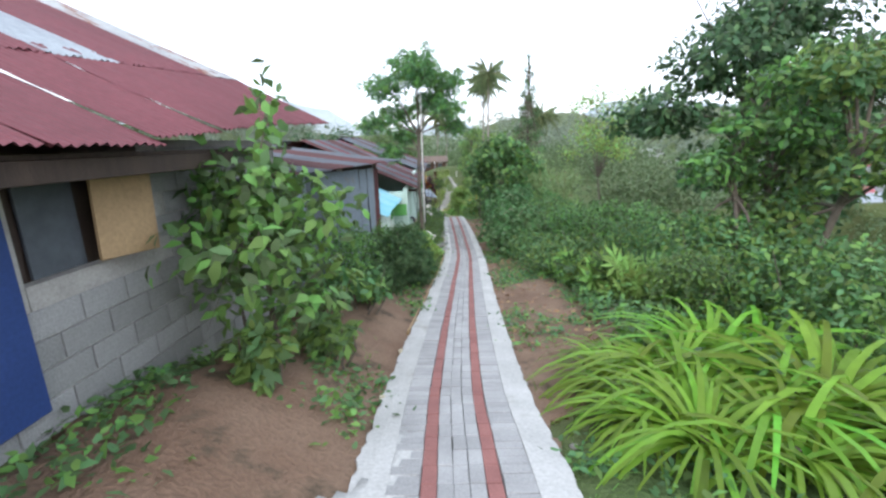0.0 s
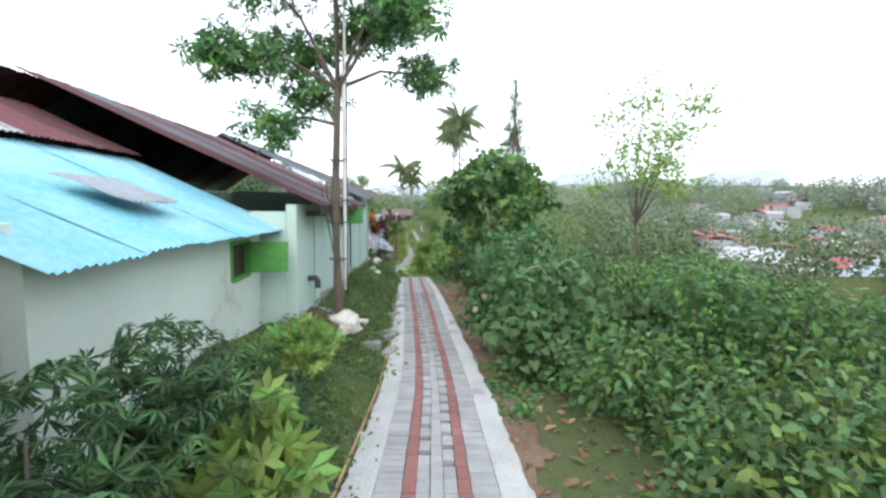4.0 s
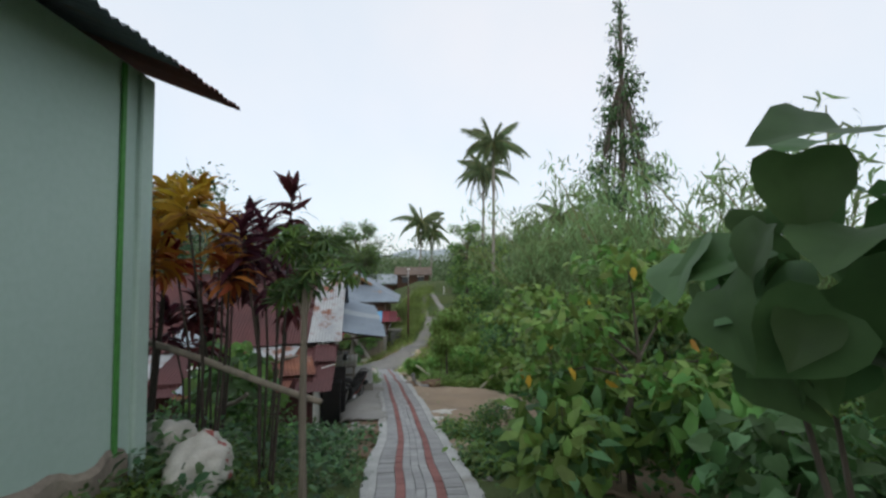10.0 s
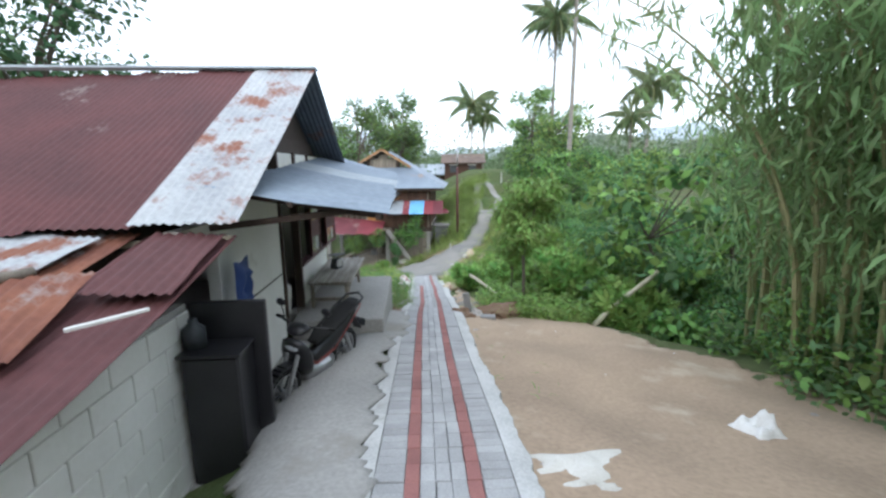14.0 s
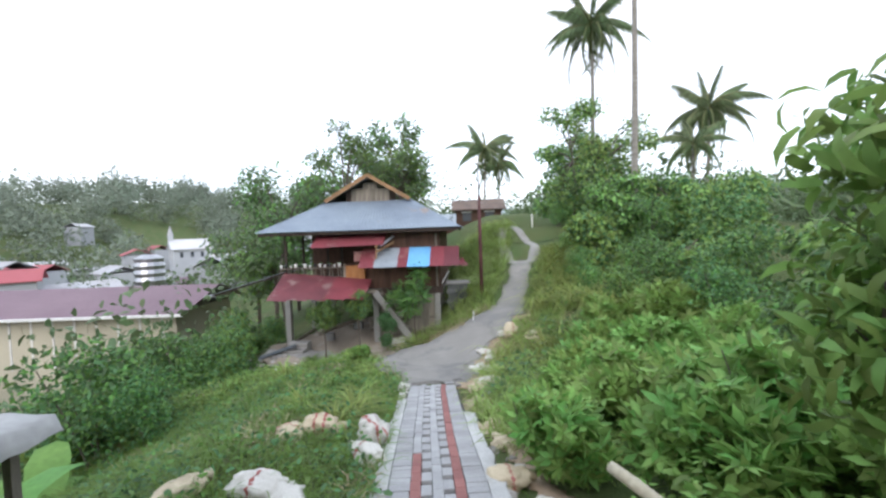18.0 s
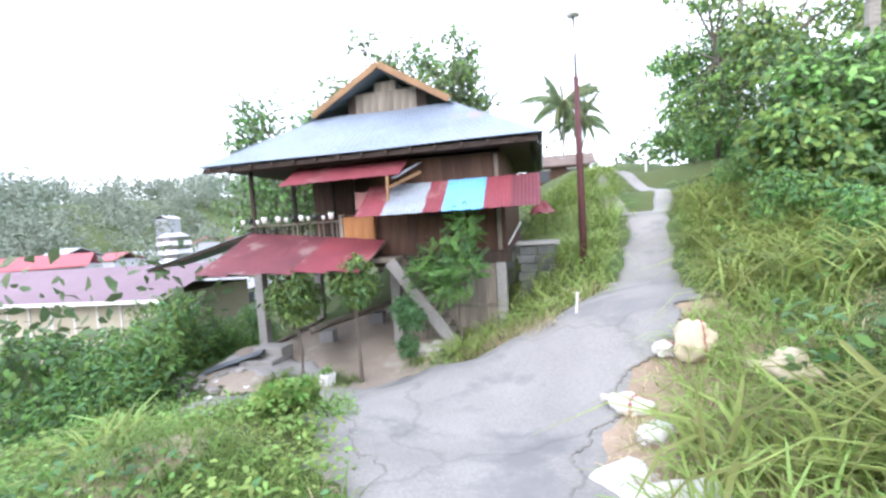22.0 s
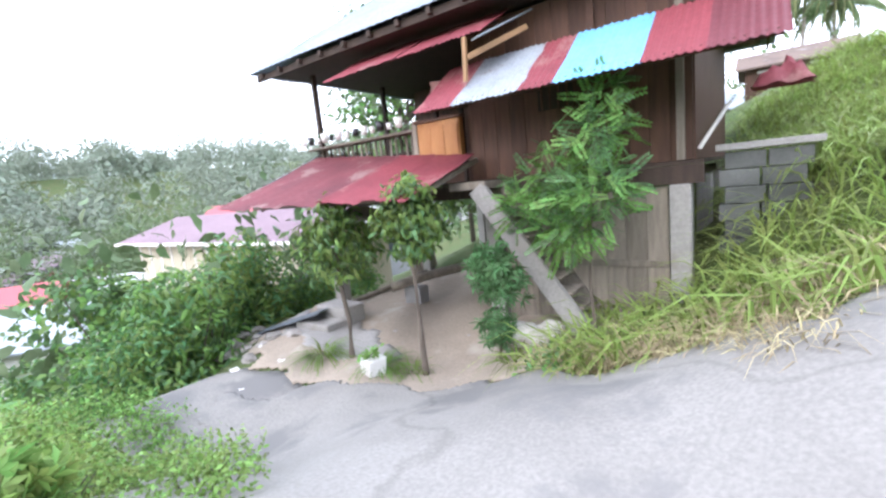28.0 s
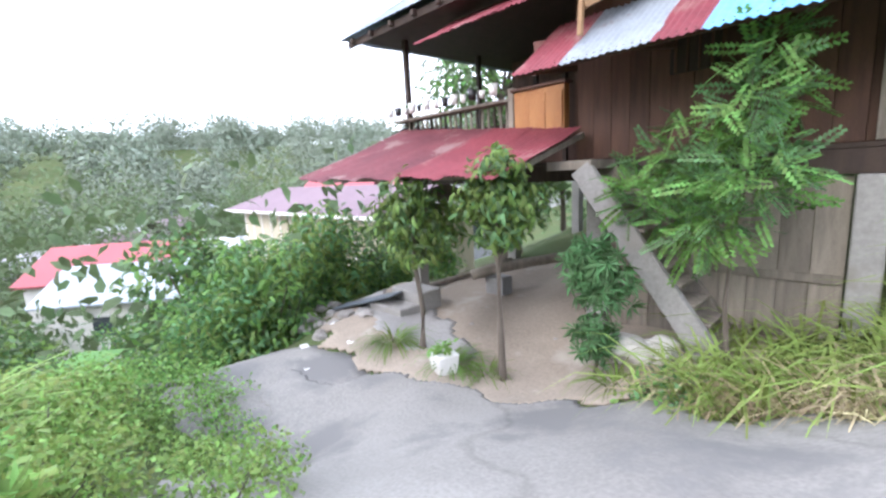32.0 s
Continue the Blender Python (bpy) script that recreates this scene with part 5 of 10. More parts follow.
hip("front_roof", (verts[0], verts[1], verts[5], verts[4]), M_ZINCB)
hip("right_roof", ((eave[1], GB[2], ZE), verts[2], verts[7], verts[6]), M_ZINCB)
hip("right_hip", (verts[1], (eave[1], GB[2], ZE), verts[5], (GB[1] + 0.01, GB[2] - 0.02, GB[3])), M_ZINCB)
hip("left_roof", (verts[3], (eave[0], GB[2], ZE), verts[6], verts[7]), M_ZINCB)
hip("left_hip", ((eave[0], GB[2], ZE), verts[0], (GB[0] - 0.01, GB[2] - 0.02, GB[3]), verts[4]), M_ZINCB)
hip("rear_roof", (verts[2], verts[3], verts[8], verts[9]), M_ZINCB)
boards(st, -3.75, -2.05, 1.10, -0.42, 0.16, 0.2, M_GREYWOOD, "gable_board")
boards(st, -3.2, -2.6, 1.12, 0.14, 0.42, 0.2, M_GREYWOOD, "gable_board")
boxed("gable_back", (-4.0, -1.8, 1.125, 1.15, -0.42, 0.2), M_DARK, st)
part("bargeboard", beam(bmesh.new(), (GB[0] + 0.05, 0.62, GB[3] + 0.02), (PX, 0.62, PZ + 0.05), 0.06, 0.16), M_BARGE, st, "ochre painted bargeboard")
part("bargeboard", beam(bmesh.new(), (GB[1] - 0.05, 0.62, GB[3] + 0.02), (PX, 0.62, PZ + 0.05), 0.06, 0.16), M_BARGE, st, "ochre painted bargeboard")
# thin dark boards stand in for the shaded gap under the eave
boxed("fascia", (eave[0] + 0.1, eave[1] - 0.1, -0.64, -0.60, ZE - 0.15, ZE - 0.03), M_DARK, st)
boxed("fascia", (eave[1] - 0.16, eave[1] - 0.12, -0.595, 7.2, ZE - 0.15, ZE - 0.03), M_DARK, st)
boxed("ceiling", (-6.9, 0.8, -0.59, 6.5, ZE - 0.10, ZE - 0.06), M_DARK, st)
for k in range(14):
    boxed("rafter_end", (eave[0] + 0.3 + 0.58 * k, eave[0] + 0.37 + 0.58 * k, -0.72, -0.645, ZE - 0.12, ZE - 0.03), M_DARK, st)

# ---- plants ----
def place(x, y, dz=0.0, rot=0.0, s=1.0):
    return Matrix.Translation((x, y, ground_at(x, y) + dz)) @ Matrix.Rotation(rot, 4, "Z") @ Matrix.Diagonal((s, s, s, 1))


def out_dirs(d, up=0.2, droop=0.0, jitter=0.6):
    v = d * np.array([1, 1, 0.5]) + RNG.normal(0, jitter, d.shape) + np.array([0, 0, up - droop])
    return v / np.linalg.norm(v, axis=1, keepdims=True)


def skin(d, up=0.55, jitter=0.5):
    """Leaf normals that turn outward with the clump."""
    return d * 0.9 + np.array([0, 0, up]) + RNG.normal(0, jitter, d.shape)


def shrub(name, label, blobs, n, template, size, mat, stems=4, category="shrub", second=None, droop=0.25, shell=0.5, m=None, up=0.15):
    """A many-stemmed bush: stems, and one or two kinds of leaf."""
    ob = thing(name, m or Matrix(), label, category)
    b = np.array(blobs)
    for k in range(stems):
        bm = bmesh.new()
        c = b[k % len(b)]
        a = Vector((RNG.normal(0, 0.08), RNG.normal(0, 0.08), -0.15))
        e = Vector((c[0] + RNG.normal(0, 0.15), c[1] + RNG.normal(0, 0.15), c[2] + c[5] * 0.5))
        mid = a.lerp(e, 0.5) + Vector(RNG.normal(0, 0.06, 3))
        tube(bm, [a, mid, e], [0.018, 0.013, 0.006], 5)
        part("stem", bm, M_BARK, ob)
    p, d = blob_points(blobs, n, shell)
    keep = p[:, 2] > 0.02
    p, d = p[keep], d[keep]
    sizes = size * RNG.uniform(0.6, 1.25, len(p))
    if second is not None:
        pick = RNG.random(len(p)) < second[1]
        leaf_mesh("foliage", template, p[~pick], out_dirs(d[~pick], up, droop), sizes[~pick], mat, ob, normals=skin(d[~pick]))
        leaf_mesh("foliage", template, p[pick], out_dirs(d[pick], up, droop), sizes[pick], second[0], ob, normals=skin(d[pick]))
    else:
        leaf_mesh("foliage", template, p, out_dirs(d, up, droop), sizes, mat, ob, normals=skin(d))
    return ob


def tree(name, label, base, top, blobs, n, template, size, mat, radius=0.12, category="tree", bend=0.15, second=None, shell=0.35, droop=0.3, bark=None, fork=0.55):
    """A tapered trunk with limbs to uneven clumps of leaves; blobs in metres from the base."""
    ob = thing(name, Matrix.Translation(base), label, category)
    bm = bmesh.new()
    f = Vector((RNG.normal(0, bend), RNG.normal(0, bend), top * fork))
    q = Vector((RNG.normal(0, bend), RNG.normal(0, bend), top * fork * 0.5))
    tube(bm, [(0, 0, -0.3), (0, 0, 0.1), q, f], [radius * 1.35, radius * 1.1, radius * 0.85, radius * 0.65], 9)
    part("trunk", bm, bark or M_BARK, ob)
    for b in blobs:
        bm = bmesh.new()
        e = Vector(b[:3])
        s = f if b[2] > f.z + 0.2 else q.lerp(f, 0.7)
        mid = s.lerp(e, 0.5) + Vector((0, 0, 0.12 * (e - s).length))
        tube(bm, [s, mid, e], [radius * 0.45, radius * 0.28, radius * 0.1], 6)
        for k in range(3):
            w = Vector(RNG.normal(0, 1, 3)) * (0.6 * b[3])
            tube(bm, [mid.lerp(e, 0.3 + 0.25 * k), e + w], [radius * 0.14, radius * 0.04], 4)
        part("limb", bm, bark or M_BARK, ob)
    p, d = blob_points(blobs, n, shell)
    sizes = size * RNG.uniform(0.6, 1.25, n)
    if second is not None:
        pick = RNG.random(n) < second[1]
        leaf_mesh("crown", template, p[~pick], out_dirs(d[~pick], 0.1, droop), sizes[~pick], mat, ob, normals=skin(d[~pick]))
        leaf_mesh("crown", template, p[pick], out_dirs(d[pick], 0.1, droop), sizes[pick], second[0], ob, normals=skin(d[pick]))
    else:
        leaf_mesh("crown", template, p, out_dirs(d, 0.1, droop), sizes, mat, ob, normals=skin(d))
    return ob


def crown(radius, height, z, count, flat=0.7):
    out = []
    for k in range(count):
        a, r = k * 2.4 + RNG.random(), radius * (0.25 + 0.55 * RNG.random())
        s = radius * RNG.uniform(0.30, 0.48)
        out.append((r * math.cos(a), r * math.sin(a), z + height * RNG.uniform(-0.45, 0.45), s, s, s * flat))
    return out


def tuft(name, label, n, length, mat, m, spread=0.12, width=1.0, category="plant", template=None, lean=0.75):
    """A rosette of long arching leaves from one crown."""
    ob = thing(name, m, label, category)
    a = RNG.random(n) * math.tau
    tilt = RNG.uniform(0.15, 1.0, n) ** 0.8 * lean
    d = np.stack([np.cos(a) * np.sin(tilt), np.sin(a) * np.sin(tilt), np.cos(tilt)], 1)
    p = np.stack([np.cos(a) * spread * RNG.random(n), np.sin(a) * spread * RNG.random(n), 0.02 * RNG.random(n)], 1)
    nrm = np.cross(np.cross(d, [0, 0, 1.0]), d) + 1e-3
    leaf_mesh("leaves", template or LEAF_STRAP, p, d, length * RNG.uniform(0.6, 1.15, n), mat, ob, normals=nrm)
    bm = bmesh.new()
    tube(bm, [(0, 0, -0.1), (0, 0, 0.14 * length)], [0.05 * length, 0.03 * length], 6)
    part("stem", bm, M_BARK, ob)
    return ob


def palm(name, label, x, y, top, lean=(0.4, 0.2), fronds=22, length=2.6, radius=0.13):
    """A coconut palm: a ringed trunk and drooping feather fronds."""
    z0 = ground_at(x, y)
    ob = thing(name, Matrix.Translation((x, y, z0)), label, "palm tree")
    h = top - z0 - 0.8
    bm = bmesh.new()
    pts = [(-lean[0] * (1 - s) ** 2, -lean[1] * (1 - s) ** 2, h * s - 0.3) for s in np.linspace(0, 1, 12)]
    tube(bm, pts, [radius * (1.35 - 0.55 * s) for s in np.linspace(0, 1, 12)], 9)
    part("trunk", bm, M_PALMBARK, ob)
    data = []
    for v in range(4):
        droop = (0.6, 1.1, 1.45, 1.7)[v]
        pts, dirs, nor, sz = [], [], [], []
        n = 52
        for i in range(n):
            t = 0.10 + 0.90 * i / n
            arch = np.array([0.02 * math.sin(5 * t + v), t * math.cos(0.6 * droop * t), -0.62 * droop * t ** 2.1 + 0.04])
            for sd in (-1, 1):
                pts.append(arch)
                dirs.append((sd * (0.85 - 0.3 * t), 0.22 + 0.25 * t, -0.5 - 0.6 * droop * t - 0.3 * RNG.random()))
                nor.append((sd * 0.4, 0, 1))
                sz.append((0.25 * math.sin(math.pi * (0.14 + 0.76 * t)) + 0.05) * RNG.uniform(0.8, 1.1))
        f = leaf_mesh("frond", blade(2, 0.036, 0.9), np.array(pts), np.array(dirs), np.array(sz), L_PALM, ob, normals=np.array(nor, float))
        bm = bmesh.new()
        run = [(0.02 * math.sin(5 * t + v), t * math.cos(0.6 * droop * t), -0.62 * droop * t ** 2.1 + 0.04) for t in np.linspace(0, 1, 9)]
        tube(bm, run, [0.018 * (1.1 - t) for t in np.linspace(0, 1, 9)], 4)
        rib = part("midrib", bm, M_CANE, f)
        data.append((f, rib))
    for k in range(fronds):
        u = (k + 0.5) / fronds
        el = radians(78 - 125 * u ** 0.85 + RNG.normal(0, 7))
        v = min(3, int(4 * u))
        az = k * 2.4 + RNG.normal(0, 0.2)
        size = length * RNG.uniform(0.85, 1.1) * (0.75 + 0.35 * math.sin(math.pi * min(1.0, u + 0.15)))
        mm = Matrix.Translation((0, 0, h + 0.1)) @ Matrix.Rotation(az, 4, "Z") @ Matrix.Rotation(el, 4, "X") @ Matrix.Diagonal((size, size, size, 1))
        o = new("frond", data[v][0].data)
        o.parent = ob
        o.matrix_local = mm
        r = new("midrib", data[v][1].data)
        r.parent = o
    for f, r in data:
        bpy.data.objects.remove(r)
        bpy.data.objects.remove(f)
    bm = bmesh.new()
    for k in range(5):
        bmesh.ops.create_icosphere(bm, subdivisions=1, radius=0.11, matrix=Matrix.Translation((0.2 * math.cos(k * 1.3), 0.2 * math.sin(k * 1.3), h - 0.1)))
    part("coconuts", bm, L_PALM, ob)
    return ob


def bamboo(x, y, height, canes, toward, name="bamboo_clump", leaves=3300):
    """Arching canes with sprays of narrow leaves."""
    ob = thing(name, place(x, y), "feathery green bamboo clump with arching canes", "bamboo")
    P, D = [], []
    for k in range(canes):
        a = k * 2.4
        s = Vector((0.35 * math.cos(a) * RNG.random(), 0.35 * math.sin(a) * RNG.random(), -0.1))
        h = height * RNG.uniform(0.65, 1.05)
        w = Vector((toward[0] * RNG.uniform(0.2, 1.1) + 0.9 * math.cos(a), toward[1] * RNG.uniform(0.2, 1.1) + 0.9 * math.sin(a), 0)) * (height / 7)
        pts = [s + Vector((w.x * t ** 2.4, w.y * t ** 2.4, h * t - 0.12 * h * t ** 4)) for t in np.linspace(0, 1, 9)]
        bm = bmesh.new()
        tube(bm, pts, [0.032 * (1.1 - t) + 0.004 for t in np.linspace(0, 1, 9)], 6)
        part("cane", bm, M_CANE, ob)
        for _ in range(leaves // canes // 6):
            t = RNG.uniform(0.22, 1.0) ** 0.8
            i = min(7, int(t * 8))
            c = np.array(pts[i].lerp(pts[i + 1], t * 8 - i)) + RNG.normal(0, 0.34, 3) * (1.2 - 0.5 * t)
            for _ in range(6):
                P.append(c + RNG.normal(0, 0.11, 3))
                D.append((RNG.normal(0, 0.7), RNG.normal(0, 0.7), -0.55 + RNG.normal(0, 0.35)))
    leaf_mesh("foliage", LEAF_THIN, np.array(P), np.array(D), RNG.uniform(0.15, 0.31, len(P)), L_BAMBOO, ob, normals=RNG.normal(0, 0.5, (len(P), 3)) + np.array([0, 0, 0.9]))
    return ob


# -- along the first slope --
RNG = np.random.default_rng(41)
tree("leafy_tree", "small tree with broad bright green leaves by the path", (6.05, -9.6, ground_at(6.05, -9.6)), 2.5,
     [(0, 0, 1.75, 0.5, 0.5, 0.35), (0.35, 0.35, 1.4, 0.5, 0.5, 0.4), (-0.5, 0.2, 1.5, 0.5, 0.5, 0.4), (0.1, -0.5, 1.2, 0.55, 0.45, 0.4), (-0.3, 0.7, 0.9, 0.5, 0.5, 0.4), (0.1, 0.2, 2.35, 0.18, 0.18, 0.35), (0.45, -0.1, 0.7, 0.45, 0.45, 0.3)],
     1350, LEAF_OVAL, 0.15, L_BRIGHT, radius=0.035, second=(L_GEN, 0.5), shell=0.15, bend=0.05)
tree("leafy_tree", "small tree with whorls of green leaves by the wall", (5.55, -9.35, ground_at(5.55, -9.35)), 2.2,
     [(0, 0, 1.7, 0.6, 0.6, 0.4), (0.4, 0.3, 1.2, 0.5, 0.5, 0.4), (-0.1, 0.7, 1.3, 0.55, 0.5, 0.4), (0.2, -0.3, 0.8, 0.5, 0.5, 0.4)], 420, LEAF_OVAL, 0.15, L_BRIGHT, radius=0.03, second=(L_GEN, 0.35), shell=0.15, bend=0.05)
STRAP = blade(6, 0.027, 1.2, tip=0.5, fold=0.3)
for x, y, n, ln in ((9.4, -9.0, 90, 1.0), (9.86, -9.35, 110, 1.2), (9.8, -9.95, 90, 1.05), (9.95, -8.7, 120, 1.35), (10.5, -9.35, 110, 1.3), (10.4, -9.9, 90, 1.2), (11.0, -9.1, 120, 1.55), (11.45, -8.6, 120, 1.6), (10.4, -8.2, 110, 1.4), (11.3, -9.8, 90, 1.3), (11.0, -7.9, 110, 1.5), (9.45, -9.7, 70, 0.8), (9.5, -8.2, 70, 0.9)):
    tuft("strap_leaf_plant", "clump of bright green arching strap leaves", n, ln, L_PANDAN, place(x, y, rot=x * 7), category="plant", template=STRAP, lean=0.8)
more_leaf = [(6.4, -10.2, 0.45, 0.28), (6.55, -9.3, 0.55, 0.32), (5.95, -8.2, 0.9, 0.45), (6.05, -7.4, 0.8, 0.4)]
for x, y, h, r in more_leaf:
    shrub("leafy_sapling", "leafy sapling with oval bright leaves", spread_blobs(r, h, 7, 0.35), 300, LEAF_OVAL, 0.15, L_BRIGHT, second=(L_GEN, 0.5), m=place(x, y), stems=5)
tree("big_dark_tree", "tall dark green tree with open hanging branches", (13.9, 0.6, ground_at(13.9, 0.6)), 11,
     [(-2.6, -1.9, 6.4, 1.2, 1.2, 0.6), (-1.2, -1.6, 7.6, 1.5, 1.5, 0.9), (0.4, 0.2, 8.8, 1.7, 1.7, 1.0), (0.6, 1.6, 8.9, 1.4, 1.4, 0.8), (1.6, -1.2, 7.2, 1.6, 1.6, 0.9), (1.8, 1.6, 6.6, 1.6, 1.6, 1.0), (0, -2.4, 6.0, 1.3, 1.3, 0.7), (-0.6, 0.3, 5.0, 1.0, 1.0, 0.7), (1.2, -0.6, 4.4, 1.2, 1.2, 0.9)],
     13000, LEAF_OVAL, 0.2, L_DARK, radius=0.2, second=(L_GEN, 0.25), shell=0.25, fork=0.5)
for x, y, z in ((12.3, -3.4, 5.6), (13.3, -2.6, 6.2), (13.6, -4.2, 6.6)):
    tree("vine_hung_tree", "tree draped in light green climbing leaves", (x, y, ground_at(x, y)), z + 1, crown(1.4, 4.4, z - 1.9, 11), 2600, LEAF_OVAL, 0.17, L_BRIGHT, radius=0.09, second=(L_GEN, 0.5), shell=0.3)
tree("trunk_tree", "slim tree with broad leaves beside the green house", (4.05, 2.55, ground_at(4.05, 2.55)), 6.2,
     [(0, 0, 6, 0.98, 0.98, 0.65), (-1, -0.5, 5.3, 0.85, 0.85, 0.52), (0.9, 0.3, 5.5, 0.85, 0.85, 0.52), (0.2, 0.9, 4.9, 0.78, 0.78, 0.45), (-0.9, 0.6, 4.5, 0.78, 0.78, 0.45), (1.2, -0.5, 4.6, 0.65, 0.65, 0.39), (-1.4, -0.6, 4.1, 0.72, 0.72, 0.39), (0.3, -0.9, 5.6, 0.78, 0.78, 0.45), (1.3, 0.4, 4, 0.52, 0.52, 0.39), (-0.9, -0.4, 3.1, 0.59, 0.59, 0.39), (-0.5, 0.2, 3.7, 0.52, 0.52, 0.33)],
     2600, LEAF_WHORL, 0.165, L_GEN, radius=0.085, second=(L_BRIGHT, 0.35), shell=0.15, fork=0.6, bend=0.03, bark=M_BARK)
tree("pale_tree", "open pale yellow-green tree with thin branches", (11.5, 12.2, ground_at(11.5, 12.2)), 8.6, crown(2.3, 3.6, 7.6, 16), 3000, LEAF_OVAL, 0.15, L_MEADOW, radius=0.055, shell=0.1, second=(L_CREEP, 0.5))
tree("heart_leaf_tree", "small tree with large drooping heart-shaped leaves", (6.25, 10.3, ground_at(6.25, 10.3)), 3.6,
     [(0, 0, 4.2, 0.8, 0.8, 0.5), (-0.7, 0.6, 3.8, 0.75, 0.75, 0.5), (0.7, 0.5, 3.7, 0.8, 0.8, 0.5), (-0.9, -0.7, 3.4, 0.7, 0.7, 0.55), (0.5, -0.9, 3.9, 0.75, 0.75, 0.5), (-0.3, -1.3, 3.5, 0.65, 0.65, 0.5), (1.2, -0.3, 3.1, 0.8, 0.8, 0.5),
      (-1.3, 0.1, 3.1, 0.6, 0.6, 0.5), (0.2, 1.2, 3.2, 0.7, 0.7, 0.5), (-0.8, -0.2, 2.6, 0.6, 0.6, 0.5), (0.6, -1.4, 2.8, 0.6, 0.6, 0.5), (0.3, -0.7, 1.7, 0.6, 0.6, 0.5), (1.0, 0.2, 1.8, 0.7, 0.7, 0.6), (-0.5, 0.5, 1.6, 0.5, 0.5, 0.5)],
     2500, LEAF_HEART, 0.205, L_HEART, radius=0.032, second=(L_BRIGHT, 0.25), shell=0.2, droop=0.9)
for x, y, r, h, n in ((6.95, 3.7, 0.9, 1.7, 420), (6.65, 5.2, 0.85, 2.2, 460), (7.7, 4.6, 1.0, 1.7, 380), (7.1, 6.8, 0.95, 2.4, 460), (8.3, 6.0, 1.1, 1.8, 340), (5.7, 11.9, 0.8, 2.0, 300), (7.3, 2.2, 0.8, 1.1, 280), (7.0, 8.6, 0.95, 2.4, 400), (5.75, 8.4, 0.5, 0.9, 150), (5.25, 13.0, 0.65, 1.5, 240), (6.1, 9.0, 0.6, 1.5, 220), (6.0, 10.3, 0.6, 1.8, 220), (6.7, 9.8, 0.8, 2.0, 260), (8.6, 3.0, 1.1, 1.5, 320)):
    shrub("heart_leaf_shrub", "tangled shrub with large heart-shaped green leaves", spread_blobs(r, h, 9, 0.2), int(n * 1.7), LEAF_HEART, 0.135, L_HEART, second=(L_GEN, 0.4), droop=0.8, m=place(x, y, rot=x))
for x, y, h in ((0.1, 15.0, 1.6), (-0.5, 15.9, 1.7), (-1.2, 16.6, 1.7)):
    shrub("heart_leaf_shrub", "heart-leaved shrub beside the lean-to", spread_blobs(0.6, h, 7, 0.25), 200, LEAF_HEART, 0.2, L_HEART, second=(L_BRIGHT, 0.4), droop=0.8, m=place(x, y, rot=x))
shrub("heart_leaf_shrub", "tall arching shrub with very large heart-shaped leaves by the path", [(-0.35, -0.15, 2.1, 0.26, 0.26, 0.22), (-0.4, 0.05, 1.85, 0.28, 0.28, 0.25), (-0.2, -0.3, 1.9, 0.24, 0.24, 0.3), (0.1, 0, 1.6, 0.3, 0.3, 0.3)], 64, LEAF_HEART, 0.23, L_HEART, second=(L_GEN, 0.4), droop=1.0, m=place(4.95, 11.8))
tree("casuarina", "tall conical tree with fine drooping foliage", (6.9, 25.9, ground_at(6.9, 25.9)), 15.4, [((2.6 - 0.078 * k) * 0.55 * math.sin(k * 2.4), (2.6 - 0.078 * k) * 0.55 * math.cos(k * 2.4), 3.8 + 0.37 * k, 1.25 - 0.036 * k, 1.25 - 0.036 * k, 0.55) for k in range(32)], 8500, LEAF_LONG, 0.2, L_DARK, radius=0.1, shell=0.0, second=(L_GEN, 0.5), droop=0.7, bend=0.02, fork=0.95)
for x, y, hi in ((6.55, 3.9, 1.55), (6.4, 5.9, 1.9), (6.5, 7.6, 1.9), (7.2, 4.4, 1.7)):
    bm = bmesh.new()
    z = ground_at(x, y)
    run = [(x + 0.28 * s * 5 + 0.06 * math.sin(s * 9 + y), y - 0.5 * s - 0.05 * math.sin(s * 7), z + hi * (1 - (1 - 2.1 * s) ** 2 if s < 0.48 else 1 - 0.7 * (s - 0.48) ** 1.4) + 0.03 * math.sin(s * 13)) for s in np.linspace(0, 1, 16)]
    tube(bm, run, [0.008 - 0.005 * s for s in np.linspace(0, 1, 16)], 5)
    tagged(part("dry_vine", bm, M_STICK), "thin dry vine trailing over the shrubs", "vine")
X = np.array([6.5, 6.7, 6.9, 6.55, 6.8, 6.45, 7.0, 6.6]) + RNG.normal(0, 0.1, 8)
Y = np.array([4.0, 3.6, 4.4, 5.2, 5.0, 6.4, 5.9, 4.6])
curled = leaf_mesh("curled_leaves", LEAF_HEART, np.stack([X - 0.25, Y, ground(X, Y) + np.array([0.7, 1.0, 1.3, 0.9, 1.25, 1.1, 1.4, 0.6])], 1), RNG.normal(0, 0.4, (8, 3)) + np.array([-0.3, -0.2, -1]), RNG.uniform(0.12, 0.17, 8), L_DRY, roll=0.8)
tagged(curled, "withered straw-coloured leaves hanging on the shrubs", "leaves", kind="stuff")

